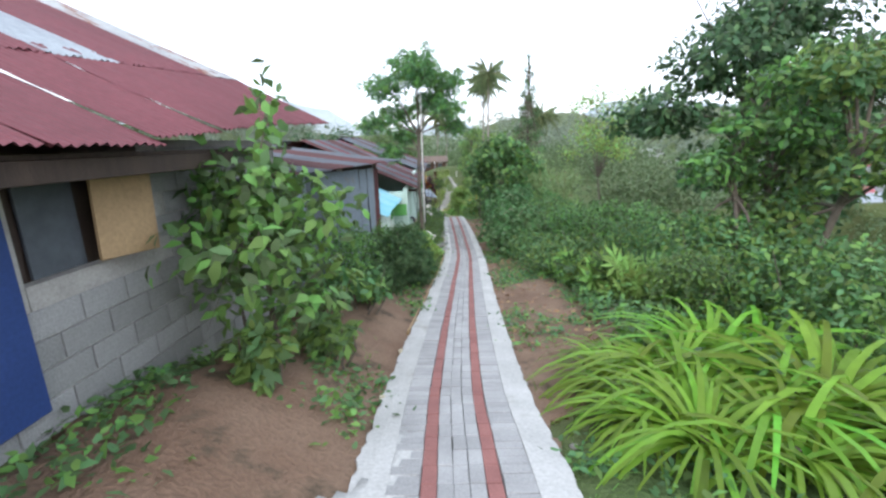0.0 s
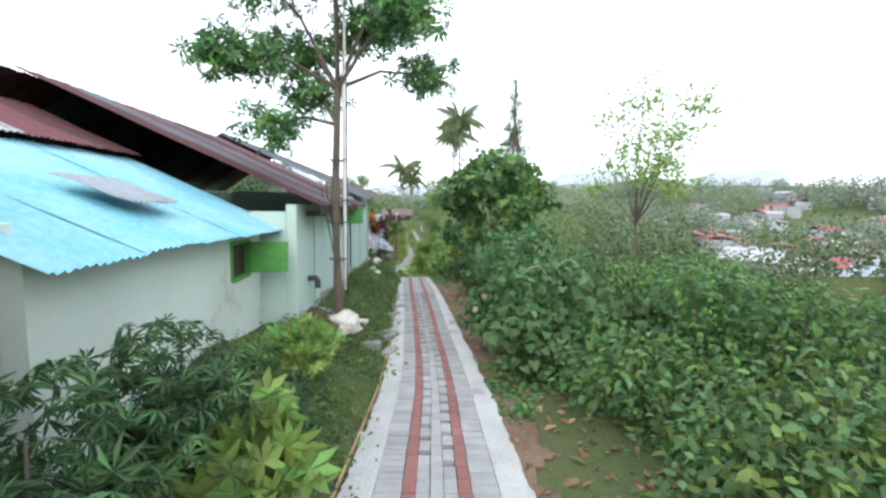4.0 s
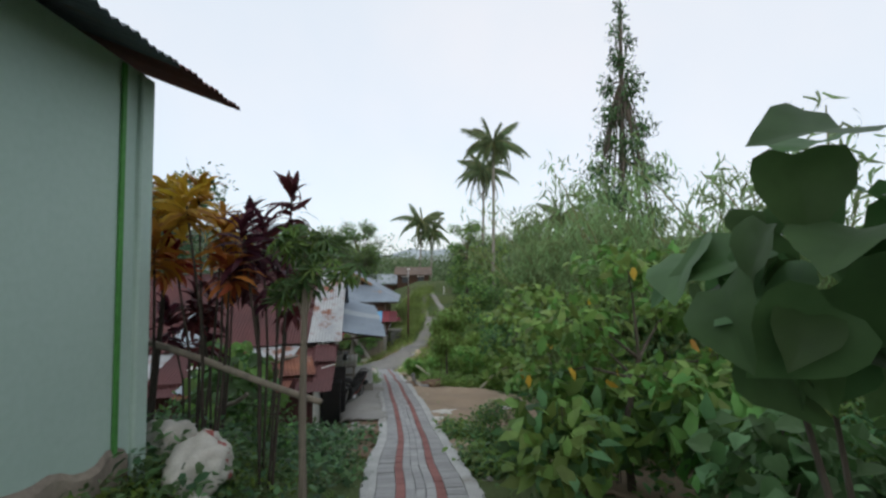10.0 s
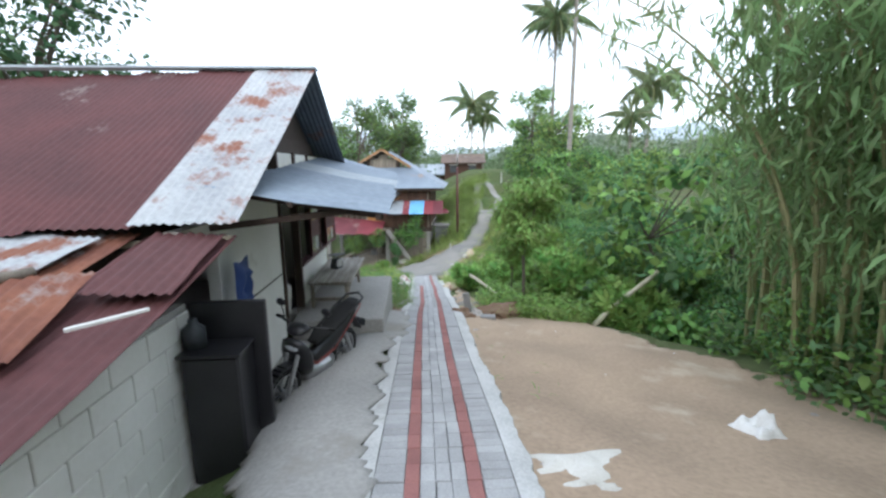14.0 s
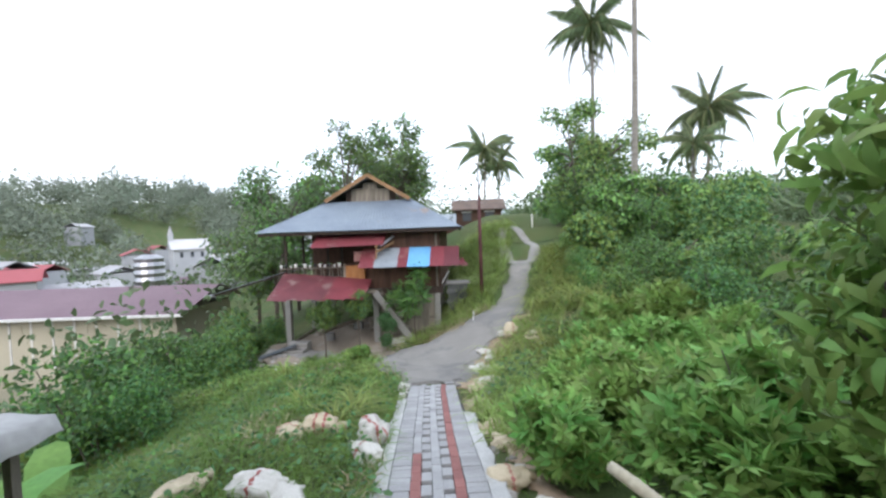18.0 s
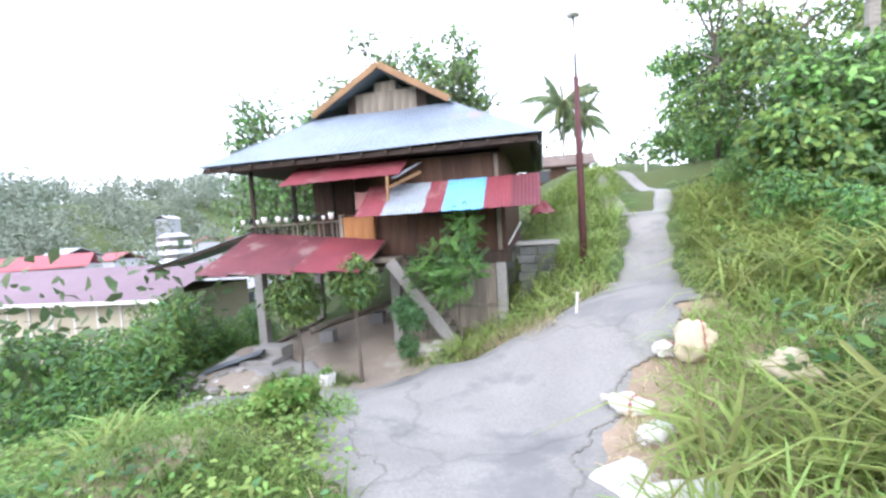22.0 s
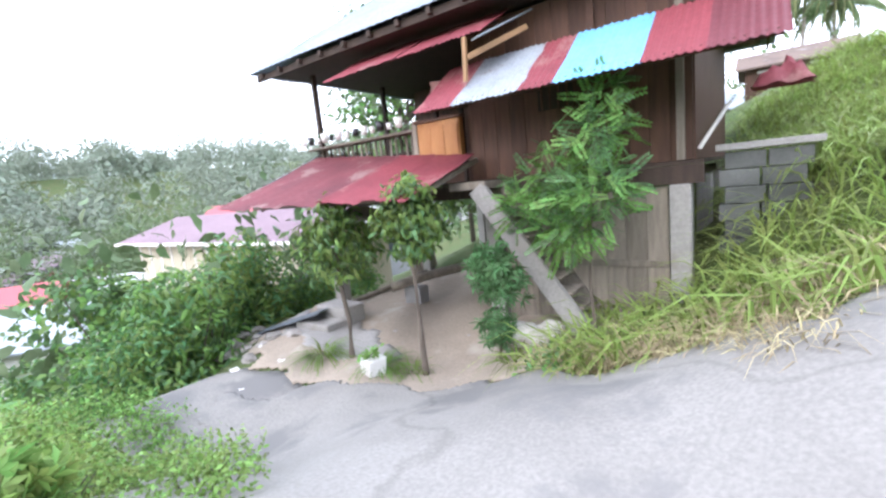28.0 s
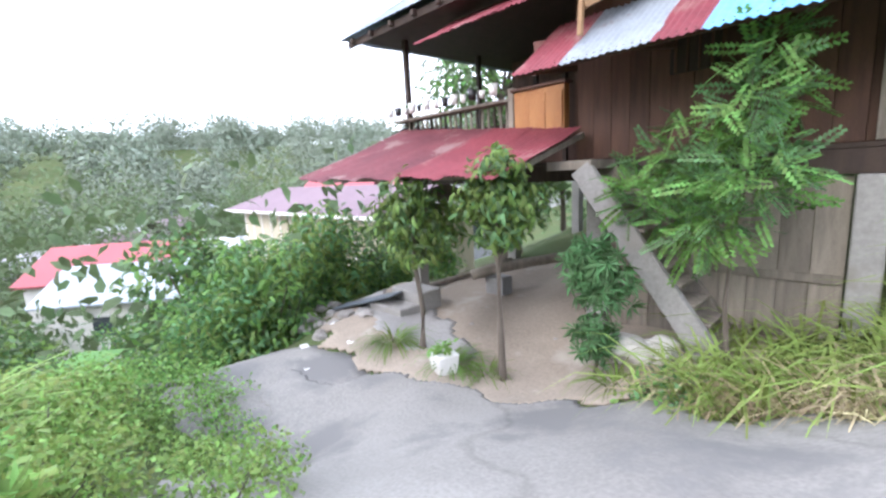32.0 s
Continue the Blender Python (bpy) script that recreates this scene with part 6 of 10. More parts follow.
# -- shrubs shared by many places --
RNG = np.random.default_rng(42)
KIT = {
    "creeper": shrub("creeper_mound", "low mound of bright creeping weeds", spread_blobs(0.9, 0.4, 12, 0.2), 900, LEAF_OVAL, 0.085, L_CREEP, second=(L_BRIGHT, 0.4), m=place(-8.9, 37.5, s=0.5), stems=3),
    "papaya": shrub("papaya_seedling", "papaya seedlings with large lobed leaves", spread_blobs(0.7, 0.9, 6, 0.5), 70, LEAF_PAPAYA, 0.4, L_CREEP, second=(L_HEART, 0.5), m=place(10.1, -4.3), stems=6, droop=0.1, up=0.7),
    "vine": shrub("vine_bush", "low mound of dense creeping green leaves", spread_blobs(1.0, 0.9, 10, 0.2), 1700, LEAF_OVAL, 0.095, L_GEN, second=(L_BRIGHT, 0.35), shell=0.75, m=place(8.8, -1.2)),
    "tall": shrub("tall_bush", "tall mixed green bush", spread_blobs(0.95, 2.0, 14, 0.15), 2600, LEAF_OVAL, 0.095, L_GEN, second=(L_BRIGHT, 0.4), shell=0.78, m=place(9.4, 1.8)),
    "pale": shrub("pale_bush", "light green leafy bush", spread_blobs(0.9, 1.5, 10, 0.2), 1700, LEAF_LONG, 0.125, L_BRIGHT, second=(L_GEN, 0.4), m=place(8.2, 11.5)),
    "dark": shrub("palmate_bush", "dense dark bush with fingered leaves beside the shed", spread_blobs(0.75, 1.3, 12, 0.2), 1500, LEAF_PALMATE, 0.115, L_DARK, second=(L_GEN, 0.45), m=place(5.45, -4.3), stems=6, droop=0.3, up=0.5),
    "cassava": shrub("cassava_bush", "cassava plants with fingered leaves", spread_blobs(0.85, 1.3, 9, 0.35), 420, LEAF_CASSAVA, 0.25, L_CREEP, second=(L_BRIGHT, 0.45), m=place(-0.3, 33.6), stems=8, droop=0.2, up=0.8),
    "broad": shrub("broad_leaf_bush", "bush with broad bright leaves", spread_blobs(0.9, 1.5, 9, 0.3), 420, LEAF_OVAL, 0.26, L_BRIGHT, second=(L_GEN, 0.35), m=place(4.7, 15.6)),
}


def more(kind, x, y, s=1.0, dz=0.0):
    m = place(x, y, dz, RNG.random() * math.tau, s)
    ob = copy_thing(KIT[kind], m)
    ob.matrix_basis = m
    return ob


for kind, spots in {
    "dark": [(5.3, -3.2, 0.9), (5.15, -2.1, 0.8), (5.65, -5.3, 0.55), (5.7, -6.2, 0.42), (5.9, -6.9, 0.35), (5.85, -4.0, 0.5)],
    "vine": [(8.5, 0.6, 1.0), (9.6, -0.4, 1.1), (10.8, 0.6, 1.2), (8.1, 2.2, 0.9), (9.3, 3.6, 1.1), (10.6, 2.4, 1.2), (11.6, -1.6, 1.1), (10.0, -3.0, 0.8),
             (8.4, 7.8, 1.0), (7.6, 10.6, 0.9), (6.9, 12.4, 0.9), (5.9, 13.4, 0.7), (0.4, 14.6, 0.7), (-0.9, 16.0, 0.8), (2.0, 12.0, 0.5)],
    "tall": [(11.2, 6.2, 1.6), (12.4, 8.4, 1.8), (13.2, 10.4, 2.0), (12.6, 3.4, 1.4), (13.8, 5.4, 1.5), (14.8, 8.0, 1.6), (13.4, 0.8, 1.7), (15.2, 3.2, 2.1), (16.4, 6.0, 2.4), (15.6, 10.8, 2.4), (14.0, 13.4, 2.2), (11.8, 12.6, 1.8), (16.8, 1.0, 2.2), (18.0, 9.0, 2.7), (17.6, 13.6, 2.6), (11.6, -4.4, 1.2), (12.6, -3.6, 1.4), (13.4, -5.2, 1.4), (12.0, -2.2, 1.3), (14.2, -3.0, 1.6), (13.4, -1.0, 1.5), (11.0, -5.6, 0.8), (12.4, -6.4, 1.2), (9.0, 3.2, 0.9), (10.2, 1.5, 1.1), (11.4, 2.6, 1.3), (9.6, 4.6, 1.2), (10.8, 7.0, 1.4), (12.2, 0.2, 1.3), (13.0, 2.8, 1.5), (11.0, -1.2, 1.0), (12.6, 5.0, 1.5), (14.5, 3.5, 1.6), (14.0, 7.5, 1.6), (15.5, 0.0, 1.7), (16.0, 5.0, 1.8), (3.25, 17.0, 0.45), (6.0, 17.9, 1.2), (7.0, 20.2, 1.3), (5.2, -6.3, 0.6), (5.0, -4.2, 0.7), (4.95, -5.3, 0.6), (10.6, 5.0, 1.2), (11.9, 3.6, 1.3), (9.6, 7.6, 1.2), (12.8, 6.6, 1.4), (8.8, 9.6, 1.2), (11.6, 9.6, 1.4), (7.2, 13.8, 1.2), (8.8, 12.6, 1.3), (10.4, 14.6, 1.5), (13.6, 11.0, 1.5), (6.6, 15.9, 1.2), (8.2, 17.2, 1.4),
             (9.0, 20.0, 1.5), (5.9, 24.8, 1.1), (4.2, 27.0, 1.0), (3.0, 29.6, 1.1), (5.2, 28.6, 1.3), (2.2, 31.6, 1.1), (4.0, 33.0, 1.3), (1.6, 34.6, 1.0), (3.4, 37.0, 1.3), (1.2, 38.4, 1.0), (2.4, 41.0, 1.3), (0.2, 43.0, 1.1), (3.0, 45.0, 1.6), (0.6, 47.4, 1.3),
             (-0.8, 50.4, 1.3), (1.8, 51.4, 1.7), (-0.2, 55.0, 1.6), (-2.0, 59.0, 1.4), (-2.0, 65.0, 1.6), (-16.3, 37.9, 1.8), (-14.8, 38.4, 1.15), (-16.5, 41.1, 1.2), (-12.7, 33.2, 1.5), (-11.5, 33.6, 0.9), (-18.5, 39.5, 2.2), (-19.6, 41.6, 2.4), (-21.2, 39.4, 2.6), (-20.0, 44.0, 2.2), (-18.0, 43.4, 1.5), (-13.6, 35.2, 1.0), (-15.5, 40.2, 0.7), (-16.8, 41.6, 0.9), (-17.4, 39.6, 1.0), (-19.2, 41.4, 1.2), (-18.6, 38.2, 1.0), (-20.6, 39.2, 1.2), (-16.2, 38.4, 0.8), (-21.6, 42.8, 1.4), (-24.0, 40.0, 1.4), (-20.0, 36.0, 1.1), (-23.0, 36.0, 1.4), (-14.8, 36.0, 0.6), (-14.9, 33.4, 1.2), (-14.2, 33.8, 1.0)],
    "pale": [(-14.4, 38.9, 1.5), (-15.4, 40.0, 1.6), (-13.8, 38.3, 1.1), (-15.1, 38.1, 1.35), (-14.6, 38.7, 0.95), (-17.0, 40.0, 1.5), (-17.7, 41.5, 1.7), (-16.4, 42.3, 0.9), (7.6, 12.0, 1.0), (6.4, 14.6, 1.0), (5.5, 16.9, 1.0), (6.6, 18.6, 1.1), (4.4, 24.4, 0.8), (-0.8, 40.6, 0.9), (-1.6, 43.0, 0.9), (-2.2, 46.0, 1.0), (-2.6, 49.6, 1.0), (0.0, 44.4, 1.2), (-3.4, 53.4, 1.0),
             (-15.0, 38.8, 0.7), (-14.0, 37.4, 0.6), (-17.6, 40.6, 1.0), (-16.0, 43.2, 1.0), (-22.0, 41.0, 1.3), (12.4, 1.0, 1.4), (9.9, 6.4, 1.1)],
    "cassava": [(-1.75, 33.5, 0.8), (-1.35, 32.9, 0.8), (-1.9, 34.5, 0.75), (-0.9, 33.4, 0.95), (2.6, 27.4, 1.1), (1.4, 29.8, 1.1), (2.8, 30.6, 1.2), (0.4, 31.6, 1.1), (11.2, -3.4, 0.9), (10.4, -4.6, 0.8), (-1.2, 32.2, 0.8), (-0.2, 32.6, 0.9), (-1.5, 34.4, 0.85), (0.6, 34.4, 1.0), (-0.4, 35.8, 1.0), (0.9, 36.8, 1.1), (-1.9, 31.0, 0.7), (-0.6, 30.6, 0.8), (0.6, 30.4, 0.8), (-1.6, 36.6, 0.8), (0.2, 38.6, 1.1), (-1.2, 38.4, 0.9), (1.8, 33.0, 1.1), (-8.0, 37.35, 0.42), (5.4, -2.4, 0.7), (4.75, -0.2, 0.5)],
    "creeper": [(-10.6, 38.2, 0.6), (-9.8, 38.4, 0.55), (-9.0, 38.3, 0.55), (-8.3, 38.2, 0.5), (-7.8, 37.8, 0.45), (-11.4, 38.1, 0.55), (-11.8, 37.8, 0.6), (-8.6, 37.1, 0.5), (-9.5, 37.3, 0.6), (-10.3, 37.2, 0.6), (-9.1, 36.5, 0.4), (-10.9, 37.6, 0.6), (-9.9, 37.9, 0.45), (-8.4, 37.6, 0.4), (-11.3, 37.0, 0.6), (-12.0, 37.2, 0.6), (-10.4, 36.4, 0.5)],
    "papaya": [(10.7, -3.7, 1.2), (9.7, -3.5, 1.0), (9.0, -2.4, 0.8), (10.9, -4.9, 1.0), (-13.2, 33.9, 1.2), (-14.0, 33.0, 1.3)],
    "broad": [(4.2, 14.3, 0.8), (5.4, 14.4, 1.0), (4.9, 16.9, 0.9), (5.8, 19.4, 0.9), (-0.3, 15.6, 0.7), (3.4, 26.6, 0.8), (2.2, 28.9, 0.9), (4.2, 30.4, 1.1)],
}.items():
    for x, y, s in spots:
        more(kind, x, y, s)

# -- middle stretch --
RNG = np.random.default_rng(43)
for x, y, h, n, tw in ((6.6, 21.6, 6.0, 16, (-2.0, -1.2)), (8.2, 19.2, 6.8, 14, (-1.8, -0.6)), (7.4, 24.6, 6.0, 12, (-1.6, -0.6)), (9.8, 22.0, 7.6, 14, (-0.8, -0.6)), (5.6, 23.4, 4.6, 12, (-0.9, -1.4)), (6.3, 19.0, 5.0, 12, (-1.2, -0.8)), (5.7, 20.9, 6.6, 10, (-0.6, -0.2)), (5.0, 23.6, 7.3, 12, (-0.7, -0.9)), (6.0, 26.4, 5.0, 12, (-0.9, -0.6)), (5.6, 18.6, 4.8, 12, (-0.8, -0.3)), (7.6, 16.8, 5.4, 12, (-1.4, -0.4)), (4.3, 25.6, 7.0, 9, (-0.3, -0.5)), (4.9, 22.6, 6.6, 10, (-0.9, -0.7)), (4.5, 24.3, 7.0, 12, (-2.0, 0.3))):
    bamboo(x, y, h, n, tw)
LEAF_TI = blade(4, 0.105, 0.8)
for x, y, h, mat in ((0.85, 13.6, 2.45, L_YELLOW), (0.45, 13.4, 2.3, L_YELLOW), (1.2, 13.35, 2.2, L_YELLOW), (0.7, 13.2, 2.0, L_YELLOW), (1.62, 13.5, 2.55, L_MAROON), (1.4, 13.8, 2.3, L_MAROON), (0.75, 14.0, 2.2, L_MAROON), (0.95, 14.42, 2.75, L_MAROON), (0.35, 14.1, 1.7, L_MAROON)):
    ob = thing("croton" if mat is L_YELLOW else "cordyline", place(x, y), "tall croton with yellow and orange leaves" if mat is L_YELLOW else "tall cordyline with dark maroon strap leaves", "shrub")
    for k in range(3):
        a = k * 2.2 + x * 5
        e = Vector((0.22 * math.cos(a), 0.22 * math.sin(a), h * (0.75 + 0.12 * k)))
        bm = bmesh.new()
        tube(bm, [(0.05 * math.cos(a), 0.05 * math.sin(a), -0.1), e * 0.5 + Vector((0.03, 0.02, 0)), e], [0.013, 0.011, 0.008], 6)
        part("stem", bm, M_STEMD, ob)
        n = 40
        aa, tl = RNG.random(n) * math.tau, RNG.uniform(0.15, 1.75, n)
        P = np.array(e) + np.stack([np.zeros(n), np.zeros(n), -(0.24 if mat is L_YELLOW else 0.34) * tl / 1.75], 1)
        D = np.stack([np.cos(aa) * np.sin(tl), np.sin(aa) * np.sin(tl), np.cos(tl)], 1)
        hue = mat if (mat is L_MAROON or k) else L_ORANGE
        tagged(leaf_mesh("rosette", LEAF_TI, P, D, RNG.uniform(0.2, 0.3, n), hue, ob), kind="stuff")
tree("obovate_leaf_tree", "small tree with bright obovate leaves and a few yellow ones", (4.85, 15.3, ground_at(4.85, 15.3)), 2.7,
     [(0, 0, 2.5, 0.6, 0.6, 0.25), (-0.7, -0.2, 1.9, 0.6, 0.5, 0.22), (0.6, 0.4, 2.0, 0.6, 0.6, 0.25), (-0.4, 0.7, 1.5, 0.6, 0.6, 0.22), (0.3, -0.7, 1.4, 0.55, 0.55, 0.22), (-0.9, 0.5, 1.1, 0.5, 0.5, 0.2), (0.9, -0.2, 1.5, 0.5, 0.5, 0.22)], 1200, LEAF_OVAL, 0.16, L_CREEP, radius=0.045, second=(L_BRIGHT, 0.5), shell=0.2, bend=0.05)
tree("obovate_leaf_tree", "shrubby tree with bright obovate leaves leaning over the clearing", (4.35, 17.7, ground_at(4.35, 17.7)), 2.9,
     [(-0.5, 0.4, 2.6, 0.5, 0.5, 0.22), (-0.9, 0.7, 2.2, 0.45, 0.45, 0.2), (-0.3, -0.3, 2.0, 0.55, 0.5, 0.22), (0.3, 0.3, 2.4, 0.55, 0.55, 0.25), (-0.8, 0.1, 1.5, 0.5, 0.5, 0.22), (-0.4, 0.6, 1.1, 0.45, 0.45, 0.2), (0.5, -0.4, 1.5, 0.5, 0.5, 0.22)], 900, LEAF_OVAL, 0.17, L_CREEP, radius=0.04, second=(L_BRIGHT, 0.5), shell=0.2, bend=0.05)
X = 4.85 + RNG.uniform(-1.2, 0.8, 16)
Y = 15.2 + RNG.uniform(-0.8, 0.9, 16)
tagged(leaf_mesh("yellowed_leaves", LEAF_OVAL, np.stack([X, Y, ground(X, Y) + RNG.uniform(0.9, 2.4, 16)], 1), RNG.normal(0, 0.4, (16, 3)) + np.array([0, 0, -0.8]), RNG.uniform(0.10, 0.15, 16), L_YELLOW), "yellowed leaves on the small tree", "leaves", kind="stuff")
tree("young_tree", "young slim tree with drooping fingered leaves", (2.1, 13.25, ground_at(2.1, 13.25)), 2.35, [(0, 0, 2.3, 0.26, 0.26, 0.12), (0.12, 0.08, 2.1, 0.26, 0.26, 0.12), (-0.14, 0, 1.95, 0.2, 0.2, 0.12)], 80, LEAF_PALMATE, 0.155, L_GEN, radius=0.034, second=(L_BRIGHT, 0.4), bend=0.02, fork=0.85, droop=1.3, bark=M_GREYWOOD)
tree("round_tree", "broad open tree behind the rusty roof", (-13.0, 26.2, ground_at(-13.0, 26.2)), 12.5, crown(3.6, 4.6, 10.2, 16), 4200, LEAF_OVAL, 0.24, L_DARK, radius=0.2, shell=0.2, second=(L_FAR, 0.4), fork=0.6)
tree("round_tree", "broad tree standing below the house", (-10.6, 20.6, ground_at(-10.6, 20.6)), 9.0, crown(2.6, 3.6, 7.6, 13), 3000, LEAF_OVAL, 0.22, L_DARK, radius=0.18, shell=0.25, second=(L_GEN, 0.4))
tree("round_tree", "leafy tree on the slope below the house", (-8.0, 17.5, ground_at(-8.0, 17.5)), 5.0, crown(2.2, 3.0, 3.8, 11), 2200, LEAF_OVAL, 0.2, L_GEN, radius=0.14, shell=0.25, second=(L_DARK, 0.4))
tree("path_tree", "slender tree with long green leaves beside the path", (0.25, 28.3, ground_at(0.25, 28.3)), 3.3, [(0, 0, 2.9, 0.55, 0.55, 0.35), (0.35, 0.3, 2.5, 0.5, 0.5, 0.3), (-0.35, 0.1, 2.4, 0.5, 0.5, 0.3), (0.1, -0.4, 2.0, 0.5, 0.5, 0.35), (-0.2, 0.3, 1.6, 0.45, 0.45, 0.4), (0.5, -0.2, 2.9, 0.45, 0.45, 0.3)], 2300, LEAF_LONG, 0.19, L_BRIGHT, radius=0.045, second=(L_CREEP, 0.4), shell=0.15, bend=0.04)
tree("path_tree", "slender leafy tree beside the path", (-0.2, 29.2, ground_at(-0.2, 29.2)), 3.0, [(0, 0, 2.5, 0.4, 0.4, 0.4), (0.2, 0.25, 2.0, 0.38, 0.38, 0.4), (-0.15, 0, 1.6, 0.32, 0.32, 0.45), (0.1, -0.2, 1.25, 0.28, 0.28, 0.35)], 1150, LEAF_LONG, 0.18, L_BRIGHT, radius=0.04, second=(L_CREEP, 0.4), shell=0.15, bend=0.04)
tree("fig_like_tree", "spreading shrub tree with large pale leaves", (3.2, 29.0, ground_at(3.2, 29.0)), 4.2, [(-0.9, -0.8, 3.3, 0.8, 0.8, 0.3), (0.4, -0.6, 3.8, 0.8, 0.8, 0.3), (1.1, 0.2, 4.1, 0.8, 0.7, 0.3), (1.9, 0.6, 4.3, 0.6, 0.6, 0.25), (0.9, -1.0, 3.0, 0.8, 0.8, 0.35), (-0.3, 0.5, 2.6, 0.7, 0.7, 0.35), (-1.0, -0.4, 2.2, 0.7, 0.7, 0.35), (1.5, -0.5, 2.6, 0.8, 0.8, 0.4), (0.2, -1.2, 1.9, 0.7, 0.7, 0.3)], 1300, LEAF_OVAL, 0.27, L_CREEP, radius=0.05, second=(L_GEN, 0.45), shell=0.15)

# -- palms --
RNG = np.random.default_rng(44)
palm("coconut_palm", "tall slim coconut palm", -1.46, 58.5, 12.4, (0.3, 0.2), 30, 3.5)
palm("coconut_palm", "tall slim coconut palm with drooping fronds", 0.45, 49.5, 12.9, (0.2, -0.3), 32, 2.9)
palm("coconut_palm", "coconut palm above the trees", 7.3, 67.0, 7.9, (0.5, 0.1), 28, 3.6)
palm("coconut_palm", "far coconut palm on the ridge", -15.5, 85.0, 9.6, (0.8, 0.1), 26, 4.6)
palm("coconut_palm", "far coconut palm on the ridge", -14.0, 87.0, 7.8, (0.4, 0.1), 22, 3.8)
palm("coconut_palm", "coconut palm on the slope", 5.2, 62.0, 4.4, (0.3, 0.1), 22, 2.6)

# -- round the stilt house --
RNG = np.random.default_rng(45)


def at_house(a, b, dz=0.0):
    p = ST @ Vector((a, b, 0))
    return (p.x, p.y, ground_at(p.x, p.y) + dz)


for a, b, h, r in ((-4.25, -1.75, 1.9, 0.58), (-2.95, -1.6, 2.3, 0.46)):
    bl = [(0, 0, h, r, r, r * 0.75), (0.25 * r, 0.5 * r, h - 0.2, r * 0.7, r * 0.7, r * 0.6), (-0.5 * r, -0.2 * r, h - 0.1, r * 0.7, r * 0.7, r * 0.6), (0.4 * r, -0.3 * r, h + 0.3, r * 0.6, r * 0.6, r * 0.5), (0, 0, h - 0.45, r * 0.7, r * 0.7, r * 0.4)]
    tree("mango_sapling", "young mango tree with drooping long leaves", at_house(a, b), h, bl, 1700, LEAF_LONG, 0.145, L_BRIGHT, radius=0.045, second=(L_GEN, 0.4), shell=0.25, droop=0.7, bend=0.04, fork=0.62)
tree("feather_leaf_shrub", "tall shrub with feathery paired leaflets", at_house(-0.85, -0.75), 2.6, [(0.1, 0, 2.55, 0.35, 0.35, 0.45), (-0.5, 0, 2.1, 0.45, 0.4, 0.4), (0.2, -0.2, 1.9, 0.45, 0.4, 0.35), (-0.75, -0.1, 1.75, 0.4, 0.4, 0.35), (0.2, 0.0, 2.95, 0.22, 0.22, 0.3), (-0.2, -0.2, 1.5, 0.4, 0.4, 0.3)], 620, pinnate(8, 0.2, 0.07, 0.15), 0.29, L_BRIGHT, radius=0.025, shell=0.25, second=(L_GEN, 0.4), bend=0.05)
tree("small_sapling", "small sapling with fingered leaves by the stair", at_house(-1.95, -1.25), 1.4, [(0, 0, 1.35, 0.3, 0.3, 0.25), (0.1, 0, 1.1, 0.3, 0.3, 0.25), (0, 0, 0.5, 0.25, 0.25, 0.3)], 300, LEAF_PALMATE, 0.15, L_GEN, radius=0.02, bend=0.03, shell=0.2)
for a, b, n, ln in ((-3.6, -1.8, 90, 0.6), (-4.75, -1.9, 110, 0.65), (-3.2, -1.6, 70, 0.5), (-1.6, -1.5, 80, 0.5)):
    p = at_house(a, b)
    tuft("grass_tuft", "tuft of long green grass", n, ln, L_GRASS, Matrix.Translation(p), spread=0.14, template=LEAF_GRASS, lean=0.9)
for x, y, n, ln in ((-5.35, 32.75, 80, 0.85), (-5.05, 32.2, 80, 0.8), (-5.6, 33.2, 60, 0.75), (-5.9, 34.0, 80, 0.8), (-6.1, 32.4, 60, 0.7), (-4.95, 31.6, 70, 0.75), (-9.6, 36.2, 90, 0.95), (-9.9, 36.6, 70, 1.1), (-2.35, 33.0, 90, 0.9), (-2.5, 36.6, 90, 1.05), (-2.2, 32.2, 80, 0.8)):
    tuft("grass_tuft", "tall tuft of bright green grass by the path", n, ln, L_MEADOW, place(x, y, rot=x * 9), category="grass", spread=0.16, template=LEAF_GRASS, lean=0.7)
for x, y, s in ((-15.6, 39.4, 1.5), (-16.2, 38.4, 1.9), (-13.6, 35.6, 1.7), (-9.5, 30.0, 0.9), (-10.6, 31.2, 1.0), (-17.5, 42.5, 1.2)):
    tuft("banana_plant", "young banana plant with broad leaves", 7, 1.5 * s, L_BRIGHT, place(x, y), spread=0.06, template=LEAF_BROAD, lean=0.7)
for x, y, h, r, n in ((-18.1, 46.8, 9.6, 3.0, 3600), (-16.6, 50.6, 10.6, 2.8, 3200), (-14.3, 54.2, 10.0, 2.4, 2400), (-13.0, 52.0, 7.6, 2.4, 2600), (-21.5, 50.0, 8.0, 3.0, 2600), (-22.4, 53.4, 9.4, 3.2, 3600), (-20.5, 48.6, 6.6, 2.6, 3000), (-19.2, 57.9, 10.6, 3.2, 3400), (-16.4, 58.6, 10.4, 3.0, 3000), (-23.6, 50.6, 7.0, 2.8, 3000)):
    tree("feathery_tree", "tall airy tree with fine foliage behind the house", (x, y, ground_at(x, y)), h + 0.6, crown(r, h * 0.55, h * 0.72, 15), n, LEAF_OVAL, 0.24, L_FAR, radius=0.14, shell=0.15, second=(L_BRIGHT, 0.35))
